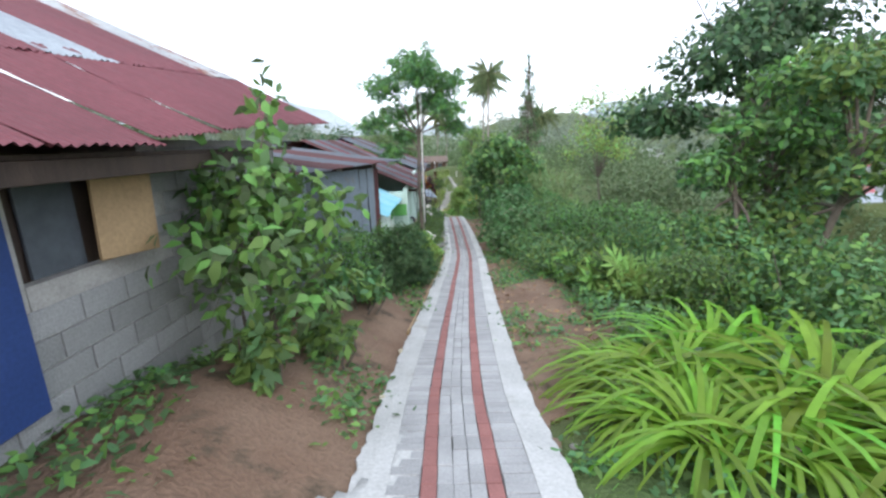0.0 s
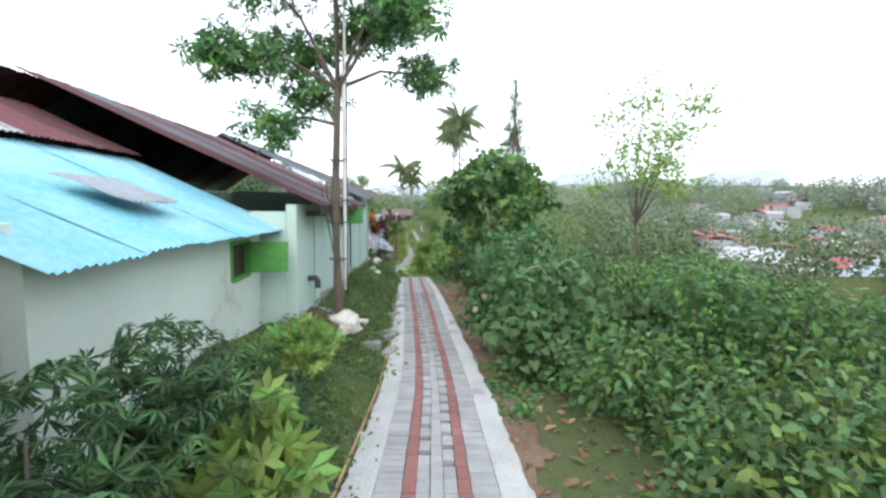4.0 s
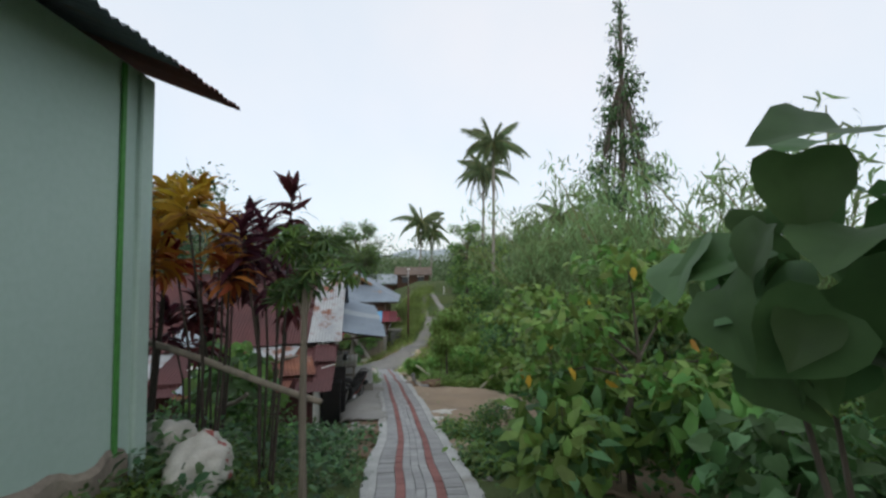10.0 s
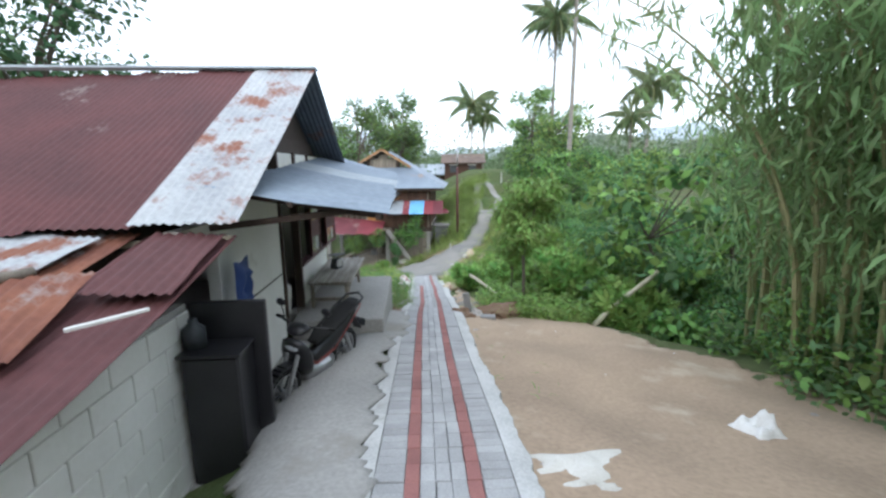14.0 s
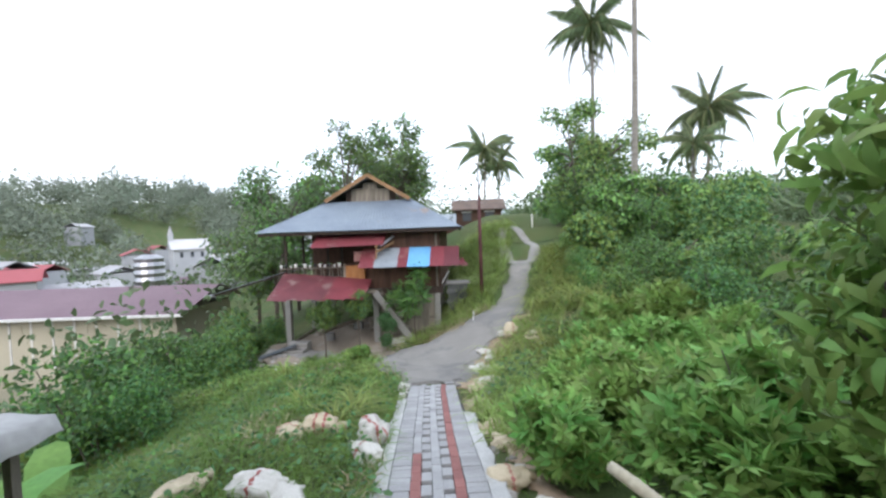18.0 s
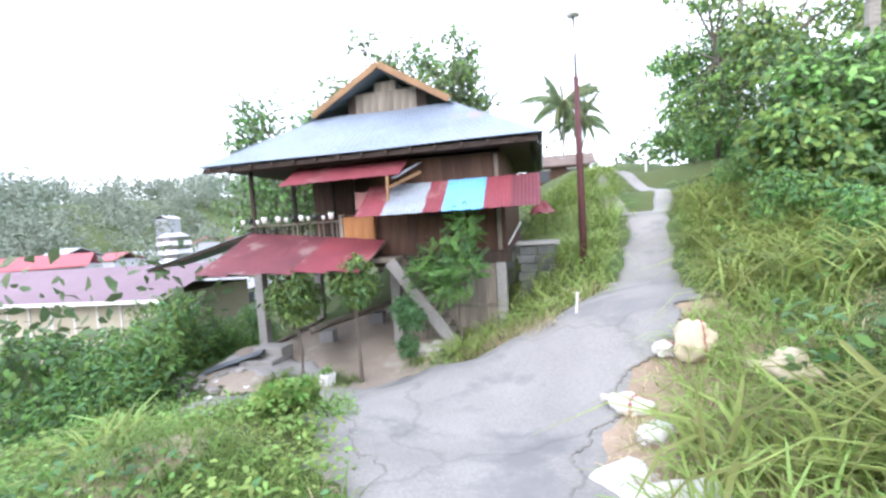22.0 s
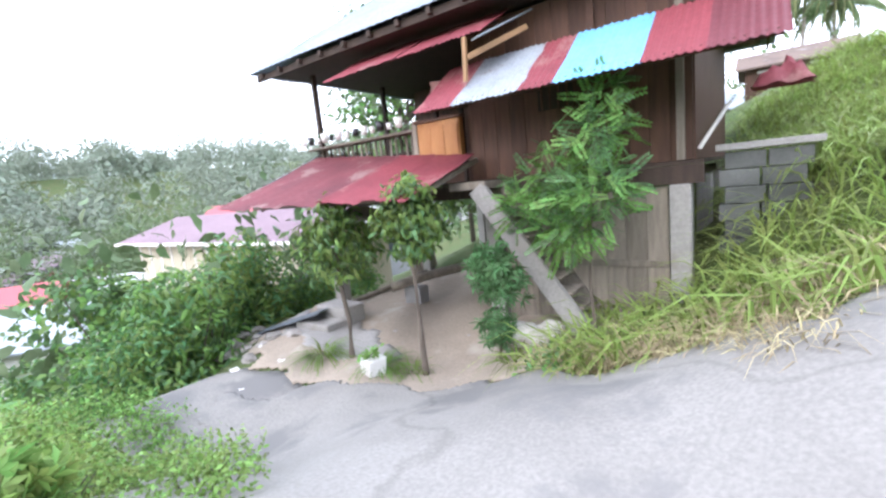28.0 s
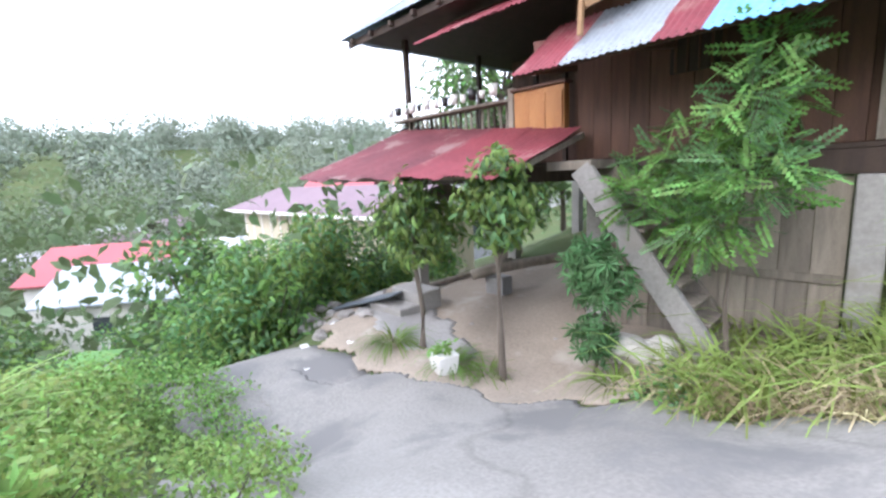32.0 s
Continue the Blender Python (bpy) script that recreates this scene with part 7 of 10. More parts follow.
for x, y, h, r in ((1.6, 44.0, 2.3, 1.4), (3.6, 47.5, 2.6, 1.7), (-0.9, 53.0, 7.2, 2.6), (4.4, 39.5, 2.6, 1.5), (5.5, 54.0, 3.4, 2.0), (-1.2, 60.0, 8.0, 2.8), (6.4, 34.6, 3.4, 1.7), (7.4, 29.6, 4.2, 2.0), (-0.4, 48.8, 3.6, 1.6), (-1.6, 47.0, 2.6, 1.3), (2.0, 50.0, 2.8, 1.7), (-2.8, 54.6, 8.2, 2.4), (-3.6, 57.4, 6.2, 2.0)):
    tree("slope_tree", "dense green tree on the slope", (x, y, ground_at(x, y)), h, crown(r, h * 0.85, h * 0.52, 20), 4200, LEAF_OVAL, 0.22, L_GEN, radius=0.11, shell=0.25, second=(L_CREEP, 0.55))


# -- grass --
RNG = np.random.default_rng(46)
def scatter(n, x0, x1, y0, y1):
    return RNG.uniform(x0, x1, n), RNG.uniform(y0, y1, n)


LEAF_TURF = blade(2, 0.05, 0.9, tip=0.9)


def lawn(name, label, x, y, keep, length, mat, lean=0.55):
    x, y = x[keep], y[keep]
    n = len(x)
    a, t = RNG.random(n) * math.tau, np.abs(RNG.normal(0, lean, n))
    d = np.stack([np.cos(a) * np.sin(t), np.sin(a) * np.sin(t), np.cos(t)], 1)
    nrm = np.cross(np.cross(d, [0, 0, 1.0]), d) + RNG.normal(0, 0.1, (n, 3))
    ob = leaf_mesh(name, LEAF_TURF if length < 0.3 else LEAF_GRASS, np.stack([x, y, ground(x, y)], 1), d, length * RNG.uniform(0.45, 1.2, n), mat, normals=nrm)
    return tagged(ob, label, "grass", kind="stuff")


def patchy(x, y, f=0.9, cut=0.0):
    return np.sin(x * f * 2.1 + 1.3 * np.sin(y * f)) + np.cos(y * f * 1.7 + x * f * 0.6) > cut


ROAD_X = [-4.7, -5.6, -5.4, -4.6, -4.75, -4.9, -5.0, -6.0, -7.4]
ROAD_Y = [34.9, 37.0, 39.5, 41.4, 44.5, 47.2, 49.0, 55.0, 63.0]


def off_road(x, y):
    r = (np.abs(x - np.interp(y, ROAD_Y, ROAD_X)) > np.where(y < 40.5, 0.85, 0.75)) | (y < 34.7)
    lower = np.hypot(x + 8.0, (y - 39.0) * 1.0) > 0
    lx = np.interp(x, [-17, -14.5, -12, -10, -8, -6.2, -4.4], [34, 36.6, 38.6, 39.3, 39.0, 37.9, 35.9])
    lower = (np.abs(y - lx) > 1.45) | (x > -4.2) | (x < -17)
    h = np.stack([x + 7.79, y - 43.55], -1) @ np.array([[0.962, -0.272], [0.272, 0.962]])
    yard = (h[..., 0] < -1.2) & (h[..., 0] > -7.2) & (h[..., 1] > -2.6) & (h[..., 1] < 4)
    under = (h[..., 0] > -7) & (h[..., 0] < 0.4) & (h[..., 1] > -0.1) & (h[..., 1] < 6.5)
    return r & lower & ~yard & ~under & ~inside(JUNCTION, x, y)


X, Y = scatter(80000, -3.2, 7.0, -4, 16)
dd = X - way_x(Y)
lawn("verge_grass", "short rough grass between wall and path", X, Y, (dd < -0.62) & (dd > -2.1) & patchy(X, Y, 1.3, -0.9), 0.17, L_GRASS, 0.8)
X, Y = scatter(30000, -6, 14, -14, 34)
dd = X - way_x(Y)
lawn("verge_grass", "weeds along the path edge", X, Y, ((np.abs(dd) > 0.66) & (np.abs(dd) < 1.5) & patchy(X, Y, 1.1, 0.55) & ~((Y > 18.6) & (Y < 26.3) & (dd < 0)) & (Y < 33)) | ((dd > 0.8) & (dd < 2.6) & (Y < -9.3)), 0.17, L_GRASS, 0.8)
X, Y = scatter(90000, -14, 1.5, 26.2, 36.5)
dd = X - way_x(Y)
lawn("rough_grass", "rough green grass on the slope below the path", X, Y, (dd < -0.6) & (patchy(X, Y, 0.8, -2.1)) & off_road(X, Y), 0.40, L_GRASS, 0.6)
lawn("dry_grass", "dry straw among the grass", X, Y, (dd < -0.6) & patchy(X, Y, 1.4, 1.0) & off_road(X, Y), 0.25, L_DRY, 0.9)
X, Y = scatter(52000, -4.2, 2.5, 26.5, 52)
dd = X - np.where(Y < 34.6, way_x(Y), np.interp(Y, ROAD_Y, ROAD_X))
lawn("bank_grass", "tall grass on the bank above the lane", X, Y, (dd > np.where(Y < 31.5, 1.35, 0.75)) & (dd < 5) & patchy(X, Y, 0.7, -0.5) & off_road(X, Y), 0.66, L_MEADOW, 0.5)
X, Y = scatter(26000, -10, -3, 41.0, 60)
dd = X - np.interp(Y, ROAD_Y, ROAD_X)
lawn("bank_grass", "tall grass between the house and the lane", X, Y, (dd < -0.7) & (dd > -4.2) & off_road(X, Y), 0.9, L_MEADOW, 0.5)
X, Y = scatter(16000, -9.5, -4.6, 40.0, 44)
dd = X - np.interp(Y, ROAD_Y, ROAD_X)
lawn("cut_straw", "cut dry straw lying along the lane edge", X, Y, (dd < -0.6) & (Y < 42.9 + 0.25 * (X + 6)) & off_road(X, Y), 0.55, L_DRY, 1.35)
X, Y = scatter(7000, -8.8, -5.9, 40.5, 42.5)
edge = np.interp(X, [-8.8, -7.5, -6.6, -5.9], [41.75, 41.9, 41.35, 40.9])
lawn("cut_straw", "pale straw bent down over the lane edge", X, Y, np.abs(Y - edge - 0.22) < 0.32, 0.36, L_DRY, 1.2)
X, Y = scatter(9000, -4.0, 0.2, 37.5, 50)
dd = X - np.interp(Y, ROAD_Y, ROAD_X)
lawn("reed_grass", "tall reedy grass on the bank above the lane", X, Y, (dd > 1.1) & (dd < 4.4) & off_road(X, Y) & (np.hypot(X + 3.2, Y - 39.5) > 1.6), 1.35, L_MEADOW, 0.4)
X, Y = scatter(12000, -5.2, -2.2, 33, 42)
dd = X - np.interp(Y, ROAD_Y, ROAD_X)
lawn("dry_grass", "yellowed grass beside the lane", X, Y, (dd > 0.5) & off_road(X, Y), 0.22, L_DRY, 1.0)
X, Y = scatter(26000, -13, -5.6, 33.5, 38.5)
lawn("mound_grass", "short grass on the mound by the lane", X, Y, patchy(X, Y, 1.0, -0.2) & off_road(X, Y) & (X - way_x(Y) < -0.7), 0.15, L_MEADOW, 0.8)
X, Y = scatter(5200, 2, 12, -8, 14)
dd = X - way_x(Y)
k = (dd > 0.6) & (dd < 2.4)
n = k.sum()
dead = leaf_mesh("dead_leaves", LEAF_OVAL, np.stack([X[k], Y[k], ground(X[k], Y[k]) + 0.045], 1), np.stack([RNG.normal(size=n), RNG.normal(size=n), RNG.normal(0, 0.15, n)], 1), RNG.uniform(0.06, 0.17, n), L_DEAD, roll=0.3)
tagged(dead, "fallen dry leaves on the soil", "leaves", kind="stuff")


def weeds(name, label, n, region, size, mat, second, clump=26, height=0.16):
    """Low leafy weeds in loose clumps."""
    cx, cy = region(n // clump)
    x = np.repeat(cx, clump) + RNG.normal(0, 0.13, len(cx) * clump)
    y = np.repeat(cy, clump) + RNG.normal(0, 0.13, len(cx) * clump)
    h = np.repeat(RNG.uniform(0.3, 1.3, len(cx)), clump) * height
    p = np.stack([x, y, ground(x, y) + h * RNG.random(len(x))], 1)
    d = np.stack([RNG.normal(size=len(x)), RNG.normal(size=len(x)), RNG.normal(0.25, 0.35, len(x))], 1)
    s = size * RNG.uniform(0.5, 1.4, len(x))
    pick = RNG.random(len(x)) < 0.4
    for k, m in ((~pick, mat), (pick, second)):
        ob = leaf_mesh(name, LEAF_OVAL, p[k], d[k], s[k], m)
        tagged(ob, label, "weeds", kind="stuff")


def strip(y0, y1, d0, d1, keep=None):
    def f(n):
        y = RNG.uniform(y0, y1, n * 3)
        x = way_x(y) + RNG.uniform(d0, d1, n * 3)
        k = patchy(x, y, 0.9, -1.2) & off_road(x, y) & (True if keep is None else keep(x, y))
        return x[k][:n], y[k][:n]
    return f


def spotbox(x0, x1, y0, y1, keep=None):
    def f(n):
        x, y = RNG.uniform(x0, x1, n * 3), RNG.uniform(y0, y1, n * 3)
        k = off_road(x, y) & (True if keep is None else keep(x, y))
        return x[k][:n], y[k][:n]
    return f


weeds("verge_weeds", "low leafy weeds on the bank under the wall", 26000, strip(-3, 14, -2.15, -0.68), 0.055, L_GEN, L_GRASS)
weeds("verge_weeds", "creeping weeds and seedlings on the soil", 3200, strip(-13, -3, -2.6, -0.7, lambda x, y: np.sin(x * 3 + y * 2) > 0.2), 0.08, L_GEN, L_BRIGHT)
weeds("verge_weeds", "weeds beside the path", 9000, strip(-13, 14, 0.7, 3.2, lambda x, y: np.sin(x * 2.3 - y * 1.1) > 0.1), 0.08, L_GEN, L_BRIGHT)
weeds("undergrowth", "dense low undergrowth of green leaves", 30000, strip(-9, 15, 2.2, 6.5), 0.11, L_GEN, L_BRIGHT, height=0.5)
weeds("undergrowth", "low undergrowth of green leaves", 9000, strip(12.5, 18.2, -3.5, -0.8), 0.09, L_GEN, L_DARK, height=0.3)
weeds("undergrowth", "green weeds beside the dirt clearing", 5000, strip(15.5, 19.2, 0.7, 1.7), 0.08, L_BRIGHT, L_GEN, height=0.3)
weeds("undergrowth", "thick undergrowth beyond the clearing", 16000, strip(14, 27, 4.4, 8.5), 0.12, L_GEN, L_BRIGHT, height=0.6)
weeds("undergrowth", "leafy growth on the bank", 22000, strip(26.6, 34, 1.55, 5.5), 0.10, L_BRIGHT, L_CREEP, height=0.45)
weeds("undergrowth", "leafy growth above the lane", 12000, spotbox(-3.4, 3, 34, 50), 0.12, L_GEN, L_BRIGHT, height=0.5)
weeds("slope_weeds", "low green weeds on the slope", 16000, spotbox(-13, -3, 26.5, 36, lambda x, y: x - way_x(y) < -0.72), 0.08, L_GEN, L_BRIGHT, height=0.25)
weeds("mound_weeds", "bright creeping weeds on the mound", 7000, spotbox(-12.5, -6.6, 34.6, 37.8, lambda x, y: np.hypot(x + 8.2, y - 36) > 0.9), 0.07, L_CREEP, L_MEADOW, height=0.3)
weeds("yard_weeds", "weeds at the foot of the yard", 4000, spotbox(-13, -8.2, 40.9, 42.2), 0.06, L_GEN, L_BRIGHT, height=0.2)

# -- far woods, one mass for each distance --
def wood(name, label, n_trees, region, mat, size, leaf, per=60):
    P, N = [], []
    X, Y = region(n_trees)
    Z = ground(X, Y)
    for x, y, z in zip(X, Y, Z):
        s = size * RNG.uniform(0.6, 1.3)
        p, d = blob_points([(0, 0, s * 1.1, s, s, s * 0.8), (s * 0.6 * RNG.normal(), s * 0.6 * RNG.normal(), s * 1.7, s * 0.6, s * 0.6, s * 0.6), (s * RNG.normal() * 0.7, s * RNG.normal() * 0.7, s * 0.7, s * 0.8, s * 0.8, s * 0.6)], per, 0.7)
        P.append(p + np.array([x, y, z]))
        N.append(skin(d, 0.3, 0.35))
    P, N = np.concatenate(P), np.concatenate(N)
    D = RNG.normal(size=P.shape)
    ob = leaf_mesh(name, LEAF_OVAL, P, D, leaf * RNG.uniform(0.6, 1.3, len(P)), mat, normals=N)
    return tagged(ob, label, "woods", kind="stuff")


def open_side(x0, x1, y0, y1):
    """Points of a field, but for the cleared slope that opens towards the town."""
    def f(n):
        x, y = RNG.uniform(x0, x1, n * 4), RNG.uniform(y0, y1, n * 4)
        b = np.degrees(np.arctan2(x - 7.5, y + 8.0))
        k = (b < 19) | (b > 37)
        return x[k][:n], y[k][:n]
    return f


def ring(r0, r1, keep):
    def f(n):
        r, a = np.sqrt(RNG.uniform(r0 ** 2, r1 ** 2, n * 6)), RNG.uniform(0, math.tau, n * 6)
        x, y = -2 + r * np.cos(a), 15 + r * np.sin(a)
        k = keep(x, y)
        return x[k][:n], y[k][:n]
    return f


clear = lambda x, y: ~((np.abs(x - np.interp(y, ROAD_Y, ROAD_X)) < 4.5) & (y > 33) & (y < 75)) & ~((x < -5) & (x > -17) & (y > 36) & (y < 54)) & ~((x < -19) & (x > -42) & (y > 34) & (y < 60))
wood("valley_woods", "broad green treetops filling the valley below the house", 120, lambda n: (lambda x, y: (x[:n], y[:n]))(*(lambda x, y, k: (x[k], y[k]))(*(lambda x, y: (x, y, ~((x > -41) & (x < -19) & (y > 35) & (y < 52)) & (x < -21 - 0.2 * (y - 20))))(RNG.uniform(-95, -20, n * 3), RNG.uniform(4, 44, n * 3)))), L_FAR, 2.3, 0.40, 420)
wood("east_woods", "green trees on the slope below the path", 100, open_side(15, 46, -12, 50), L_FAR, 2.0, 0.36, 260)
wood("near_woods", "thick green trees falling away down the hill", 330, ring(24, 62, lambda x, y: clear(x, y) & (np.abs(x - way_x(np.clip(y, -16, 34))) > 11) & (y > -12) & ~((x < -22) & (y > 42) & (y < 80))), L_FAR, 2.0, 0.42, 150)
wood("middle_woods", "green treetops in the valley and along the ridge", 900, ring(60, 150, lambda x, y: clear(x, y) & (y > -60) & ~((x < -30) & (x > -120) & (y > 50) & (y < 150) & (np.sin(x * 0.11) + np.cos(y * 0.13) > 0.5))), L_FAR, 3.2, 0.8, 90)
wood("far_woods", "trees on the far hills, paled by haze in their colour", 1500, ring(150, 420, lambda x, y: (y > -200) & (np.sin(x * 0.03) * np.cos(y * 0.025) > -0.55)), L_HAZE, 5.5, 1.7, 100)
wood("valley_trees", "tall broad trees filling the valley floor", 62, lambda n: (RNG.uniform(-125, -47, n), RNG.uniform(-25, 62, n)), L_FAR, 6.0, 0.42, 1500)
wood("hill_woods", "wooded hillside across the valley, haze put into its leaf colour", 330, lambda n: (-105 - 170 * RNG.random(n) ** 1.3, RNG.uniform(-110, 280, n)), L_HAZE, 6.0, 0.95, 520)
wood("east_valley_woods", "green trees across the valley to the east", 110, open_side(22, 95, 8, 95), L_FAR, 3.4, 0.42, 380)
wood("ridge_woods", "leafy trees along the ridge", 150, lambda n: (RNG.uniform(-60, 85, n), RNG.uniform(92, 200, n)), L_FAR, 4.4, 0.5, 330)
wood("terrace_woods", "green trees on the terrace below the bamboo", 110, lambda n: (RNG.uniform(15, 50, n), RNG.uniform(28, 82, n)), L_FAR, 2.2, 0.34, 300)

# ---- what lies further off ----
def simple_house(name, label, m, w, d, h, roof_h, wall, roof, over=0.4, windows=(), gable=False, category="house"):
    """A small far house: walls, a two-slope roof, window openings with panes."""
    ob = thing(name, m, label, category)
    boxed("wall", (-w / 2, w / 2, -d / 2, d / 2, -3, h), wall, ob, bevel=0.02)
    for sgn in (-1, 1):
        bm = bmesh.new()
        q = [(-w / 2 - over, sgn * (d / 2 + over), h - 0.1), (w / 2 + over, sgn * (d / 2 + over), h - 0.1), (w / 2 + over, 0, h + roof_h), (-w / 2 - over, 0, h + roof_h)]
        lo = [bm.verts.new(p) for p in q]
        hi = [bm.verts.new((p[0], p[1], p[2] + 0.09)) for p in q]
        bm.faces.new(lo if sgn > 0 else lo[::-1])
        bm.faces.new(hi[::-1] if sgn > 0 else hi)
        for i in range(4):
            bm.faces.new((lo[i], lo[(i + 1) % 4], hi[(i + 1) % 4], hi[i]))
        bmesh.ops.recalc_face_normals(bm, faces=bm.faces)
        part("roof", bm, roof, ob)
    for x0, x1, z0, z1 in windows:
        wd = boxed("window", (x0, x1, -d / 2 - 0.05, -d / 2 + 0.02, z0, z1), M_FARGLASS, ob)
        boxed("window_frame", (x0 - 0.08, x1 + 0.08, -d / 2 - 0.08, -d / 2 - 0.055, z1, z1 + 0.1), M_PVC, wd)
    return ob


# long cream building below the stilt house
cb = local((-31.7, 45.0, -8.35), (0.95, 0.31))
cream = thing("cream_building", cb, "long cream building with a plum coloured metal roof", "building")
boxed("wall", (-7.4, 7.4, -3.0, 3.0, -6, 2.5), M_CREAM, cream, bevel=0.03)
for k in range(12):
    boxed("panel_rib", (-7.2 + 1.25 * k, -7.1 + 1.25 * k, -3.04, -3.0, -0.5, 2.4), M_PVC, cream)
    if k % 3 == 1:
        boxed("louvre", (-7.0 + 1.25 * k, -6.4 + 1.25 * k, -3.03, -3.0, 1.5, 2.1), M_CREAM, cream)
roof_sheets(cream, -8.3, 8.3, (0.0, 3.75), (-3.8, 2.55), [M_PLUM], 1.8, name="roof_sheet", pitch=0.25)
roof_sheets(cream, -8.3, 8.3, (0.0, 3.75), (3.8, 2.55), [M_PLUM], 1.8, name="roof_sheet", pitch=0.25)
boxed("gutter", (-8.3, 8.3, -3.9, -3.78, 2.42, 2.56), M_PVC, cream)
# low roofs below the lane
simple_house("low_house", "low house with a bright zinc roof", local((-32.0, 34.6, -11.4), (0.35, 0.94)), 6, 5, 2.4, 1.2, M_WHITE, M_ZINC, windows=((-1, 0, 0.8, 1.7),))
simple_house("low_house", "house with a red metal roof", local((-40.6, 32.4, -11.8), (0.3, 0.95)), 7, 7, 2.6, 1.6, M_WHITE, M_REDCLAY, windows=((-1, 0.4, 0.9, 1.9),))
# house by the crest of the lane
simple_house("crest_house", "small house with a brown rusty roof by the crest", local((-12.2, 67.8, ground_at(-12.2, 67.8)), (0.96, 0.27)), 4.2, 4, 1.9, 0.9, M_TIMBER, M_RUSTBROWN, windows=((-1.5, -0.7, 0.8, 1.6), (0.6, 1.4, 0.8, 1.6)))
simple_house("crest_house", "small house with a pale zinc roof", local((-17.5, 72.0, ground_at(-17.5, 72)), (0.9, 0.4)), 5, 4, 2.4, 1.2, M_TIMBER, M_ZINC)
# the town in the valley
for side_, n, spots in (("west", 34, (-150, -46, 20, 150)), ("east", 40, (46, 170, 10, 150)), ("far_east", 60, (90, 260, 110, 330)), ("south_east", 90, (40, 175, 65, 190))):
    for k in range(n):
        x, y = RNG.uniform(spots[0], spots[1]), RNG.uniform(spots[2], spots[3])
        z = ground_at(x, y)
        w, d, h = RNG.uniform(6, 13), RNG.uniform(5, 9), RNG.uniform(2.8, 6.0)
        a = RNG.random() * math.tau
        rf = (M_FARROOF, M_FARROOF, M_ZINC, M_REDCLAY, M_PLUM)[k % 5]
        simple_house("town_house", ("pale town house with a grey metal roof", "pale town house with a grey metal roof", "white town house with a zinc roof", "town house with a red roof", "town house with a plum roof")[k % 5],
                     Matrix.Translation((x, y, z + 0.6)) @ Matrix.Rotation(a, 4, "Z"), w, d, h, RNG.uniform(0.8, 1.8), M_FARWHITE, rf, windows=() if side_ == "south_east" else [(-w / 3 + j * 2.2, -w / 3 + j * 2.2 + 1.0, 1.0 + f * 2.6, 2.2 + f * 2.6) for j in range(max(1, int(w / 3.4))) for f in range(1 if h < 4 else 2)])
for k, (x, y, z) in enumerate([(-70.2, 59.0, -6.9), (-55.7, 58.7, -9.7), (-87.8, 88.2, -7.3), (-85.6, 106.8, -8.7), (-148.2, 114.6, 0.7), (-86.8, 70.6, -9.0), (-39.8, 57.4, -10.2), (-73.1, 74.4, -9.1), (-57.0, 51.7, -8.2), (-77.0, 93.9, -11.5)]):
    simple_house("town_house", ("white town house with a zinc roof", "pale town house with a red roof")[k % 3 == 2], Matrix.Translation((x, y, z)) @ Matrix.Rotation(k * 1.3, 4, "Z"), 5.4 + k % 3, 4.4, 2.2 + 0.4 * (k % 3), 1.0, M_FARWHITE, M_REDCLAY if k % 3 == 2 else M_FARROOF, windows=((-2.2, -1.4, 0.8, 1.8), (0, 0.8, 0.8, 1.8), (1.5, 2.2, 0.8, 1.8)))
tower = thing("water_tank", Matrix.Translation((-36.1, 52.3, -8.50)), "silver water tank on a steel stand", "water tank")
for dx in (-0.8, 0.8):
    for dy in (-0.8, 0.8):
        part("leg", beam(bmesh.new(), (dx, dy, -3), (dx, dy, 3.2), 0.12, 0.12), M_STEEL, tower)
bm = bmesh.new()
tube(bm, [(0, 0, 3.2 + 0.3 * i) for i in range(9)], [1.05, 1.15, 1.05, 1.15, 1.05, 1.15, 1.05, 1.1, 0.5], 16)
part("tank", bm, M_STEEL, tower, "ribbed steel tank")
chapel = simple_house("chapel", "white chapel with a small steeple", local((-72.3, 87.2, -5.40), (0.5, 0.85)), 6.0, 4.2, 2.0, 1.7, M_FARWHITE, M_FARROOF, windows=((-2, -1.5, 0.5, 1.5), (-0.3, 0.2, 0.5, 1.5), (1.3, 1.8, 0.5, 1.5)), category="chapel")
boxed("steeple", (-3.4, -2.6, -0.4, 0.4, 0, 4.6), M_FARWHITE, chapel)
bm = bmesh.new()
tube(bm, [(-3.0, 0, 4.6), (-3.0, 0, 6.2)], [0.5, 0.03], 4)
part("spire", bm, M_FARROOF, chapel)
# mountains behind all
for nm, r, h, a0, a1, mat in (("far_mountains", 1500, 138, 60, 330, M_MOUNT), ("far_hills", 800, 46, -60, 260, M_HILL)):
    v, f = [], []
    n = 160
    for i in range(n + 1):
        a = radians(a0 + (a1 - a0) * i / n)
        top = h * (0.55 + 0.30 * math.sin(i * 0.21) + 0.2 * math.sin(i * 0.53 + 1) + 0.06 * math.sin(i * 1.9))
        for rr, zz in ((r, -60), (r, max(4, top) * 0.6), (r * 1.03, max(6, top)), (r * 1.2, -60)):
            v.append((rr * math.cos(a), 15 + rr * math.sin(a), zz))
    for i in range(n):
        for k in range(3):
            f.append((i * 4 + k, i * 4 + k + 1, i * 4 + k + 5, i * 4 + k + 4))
    tagged(mesh_object(nm, v, f, mat, smooth=True), "wooded ridge on the skyline, haze put into its colour", "hills", kind="structure")

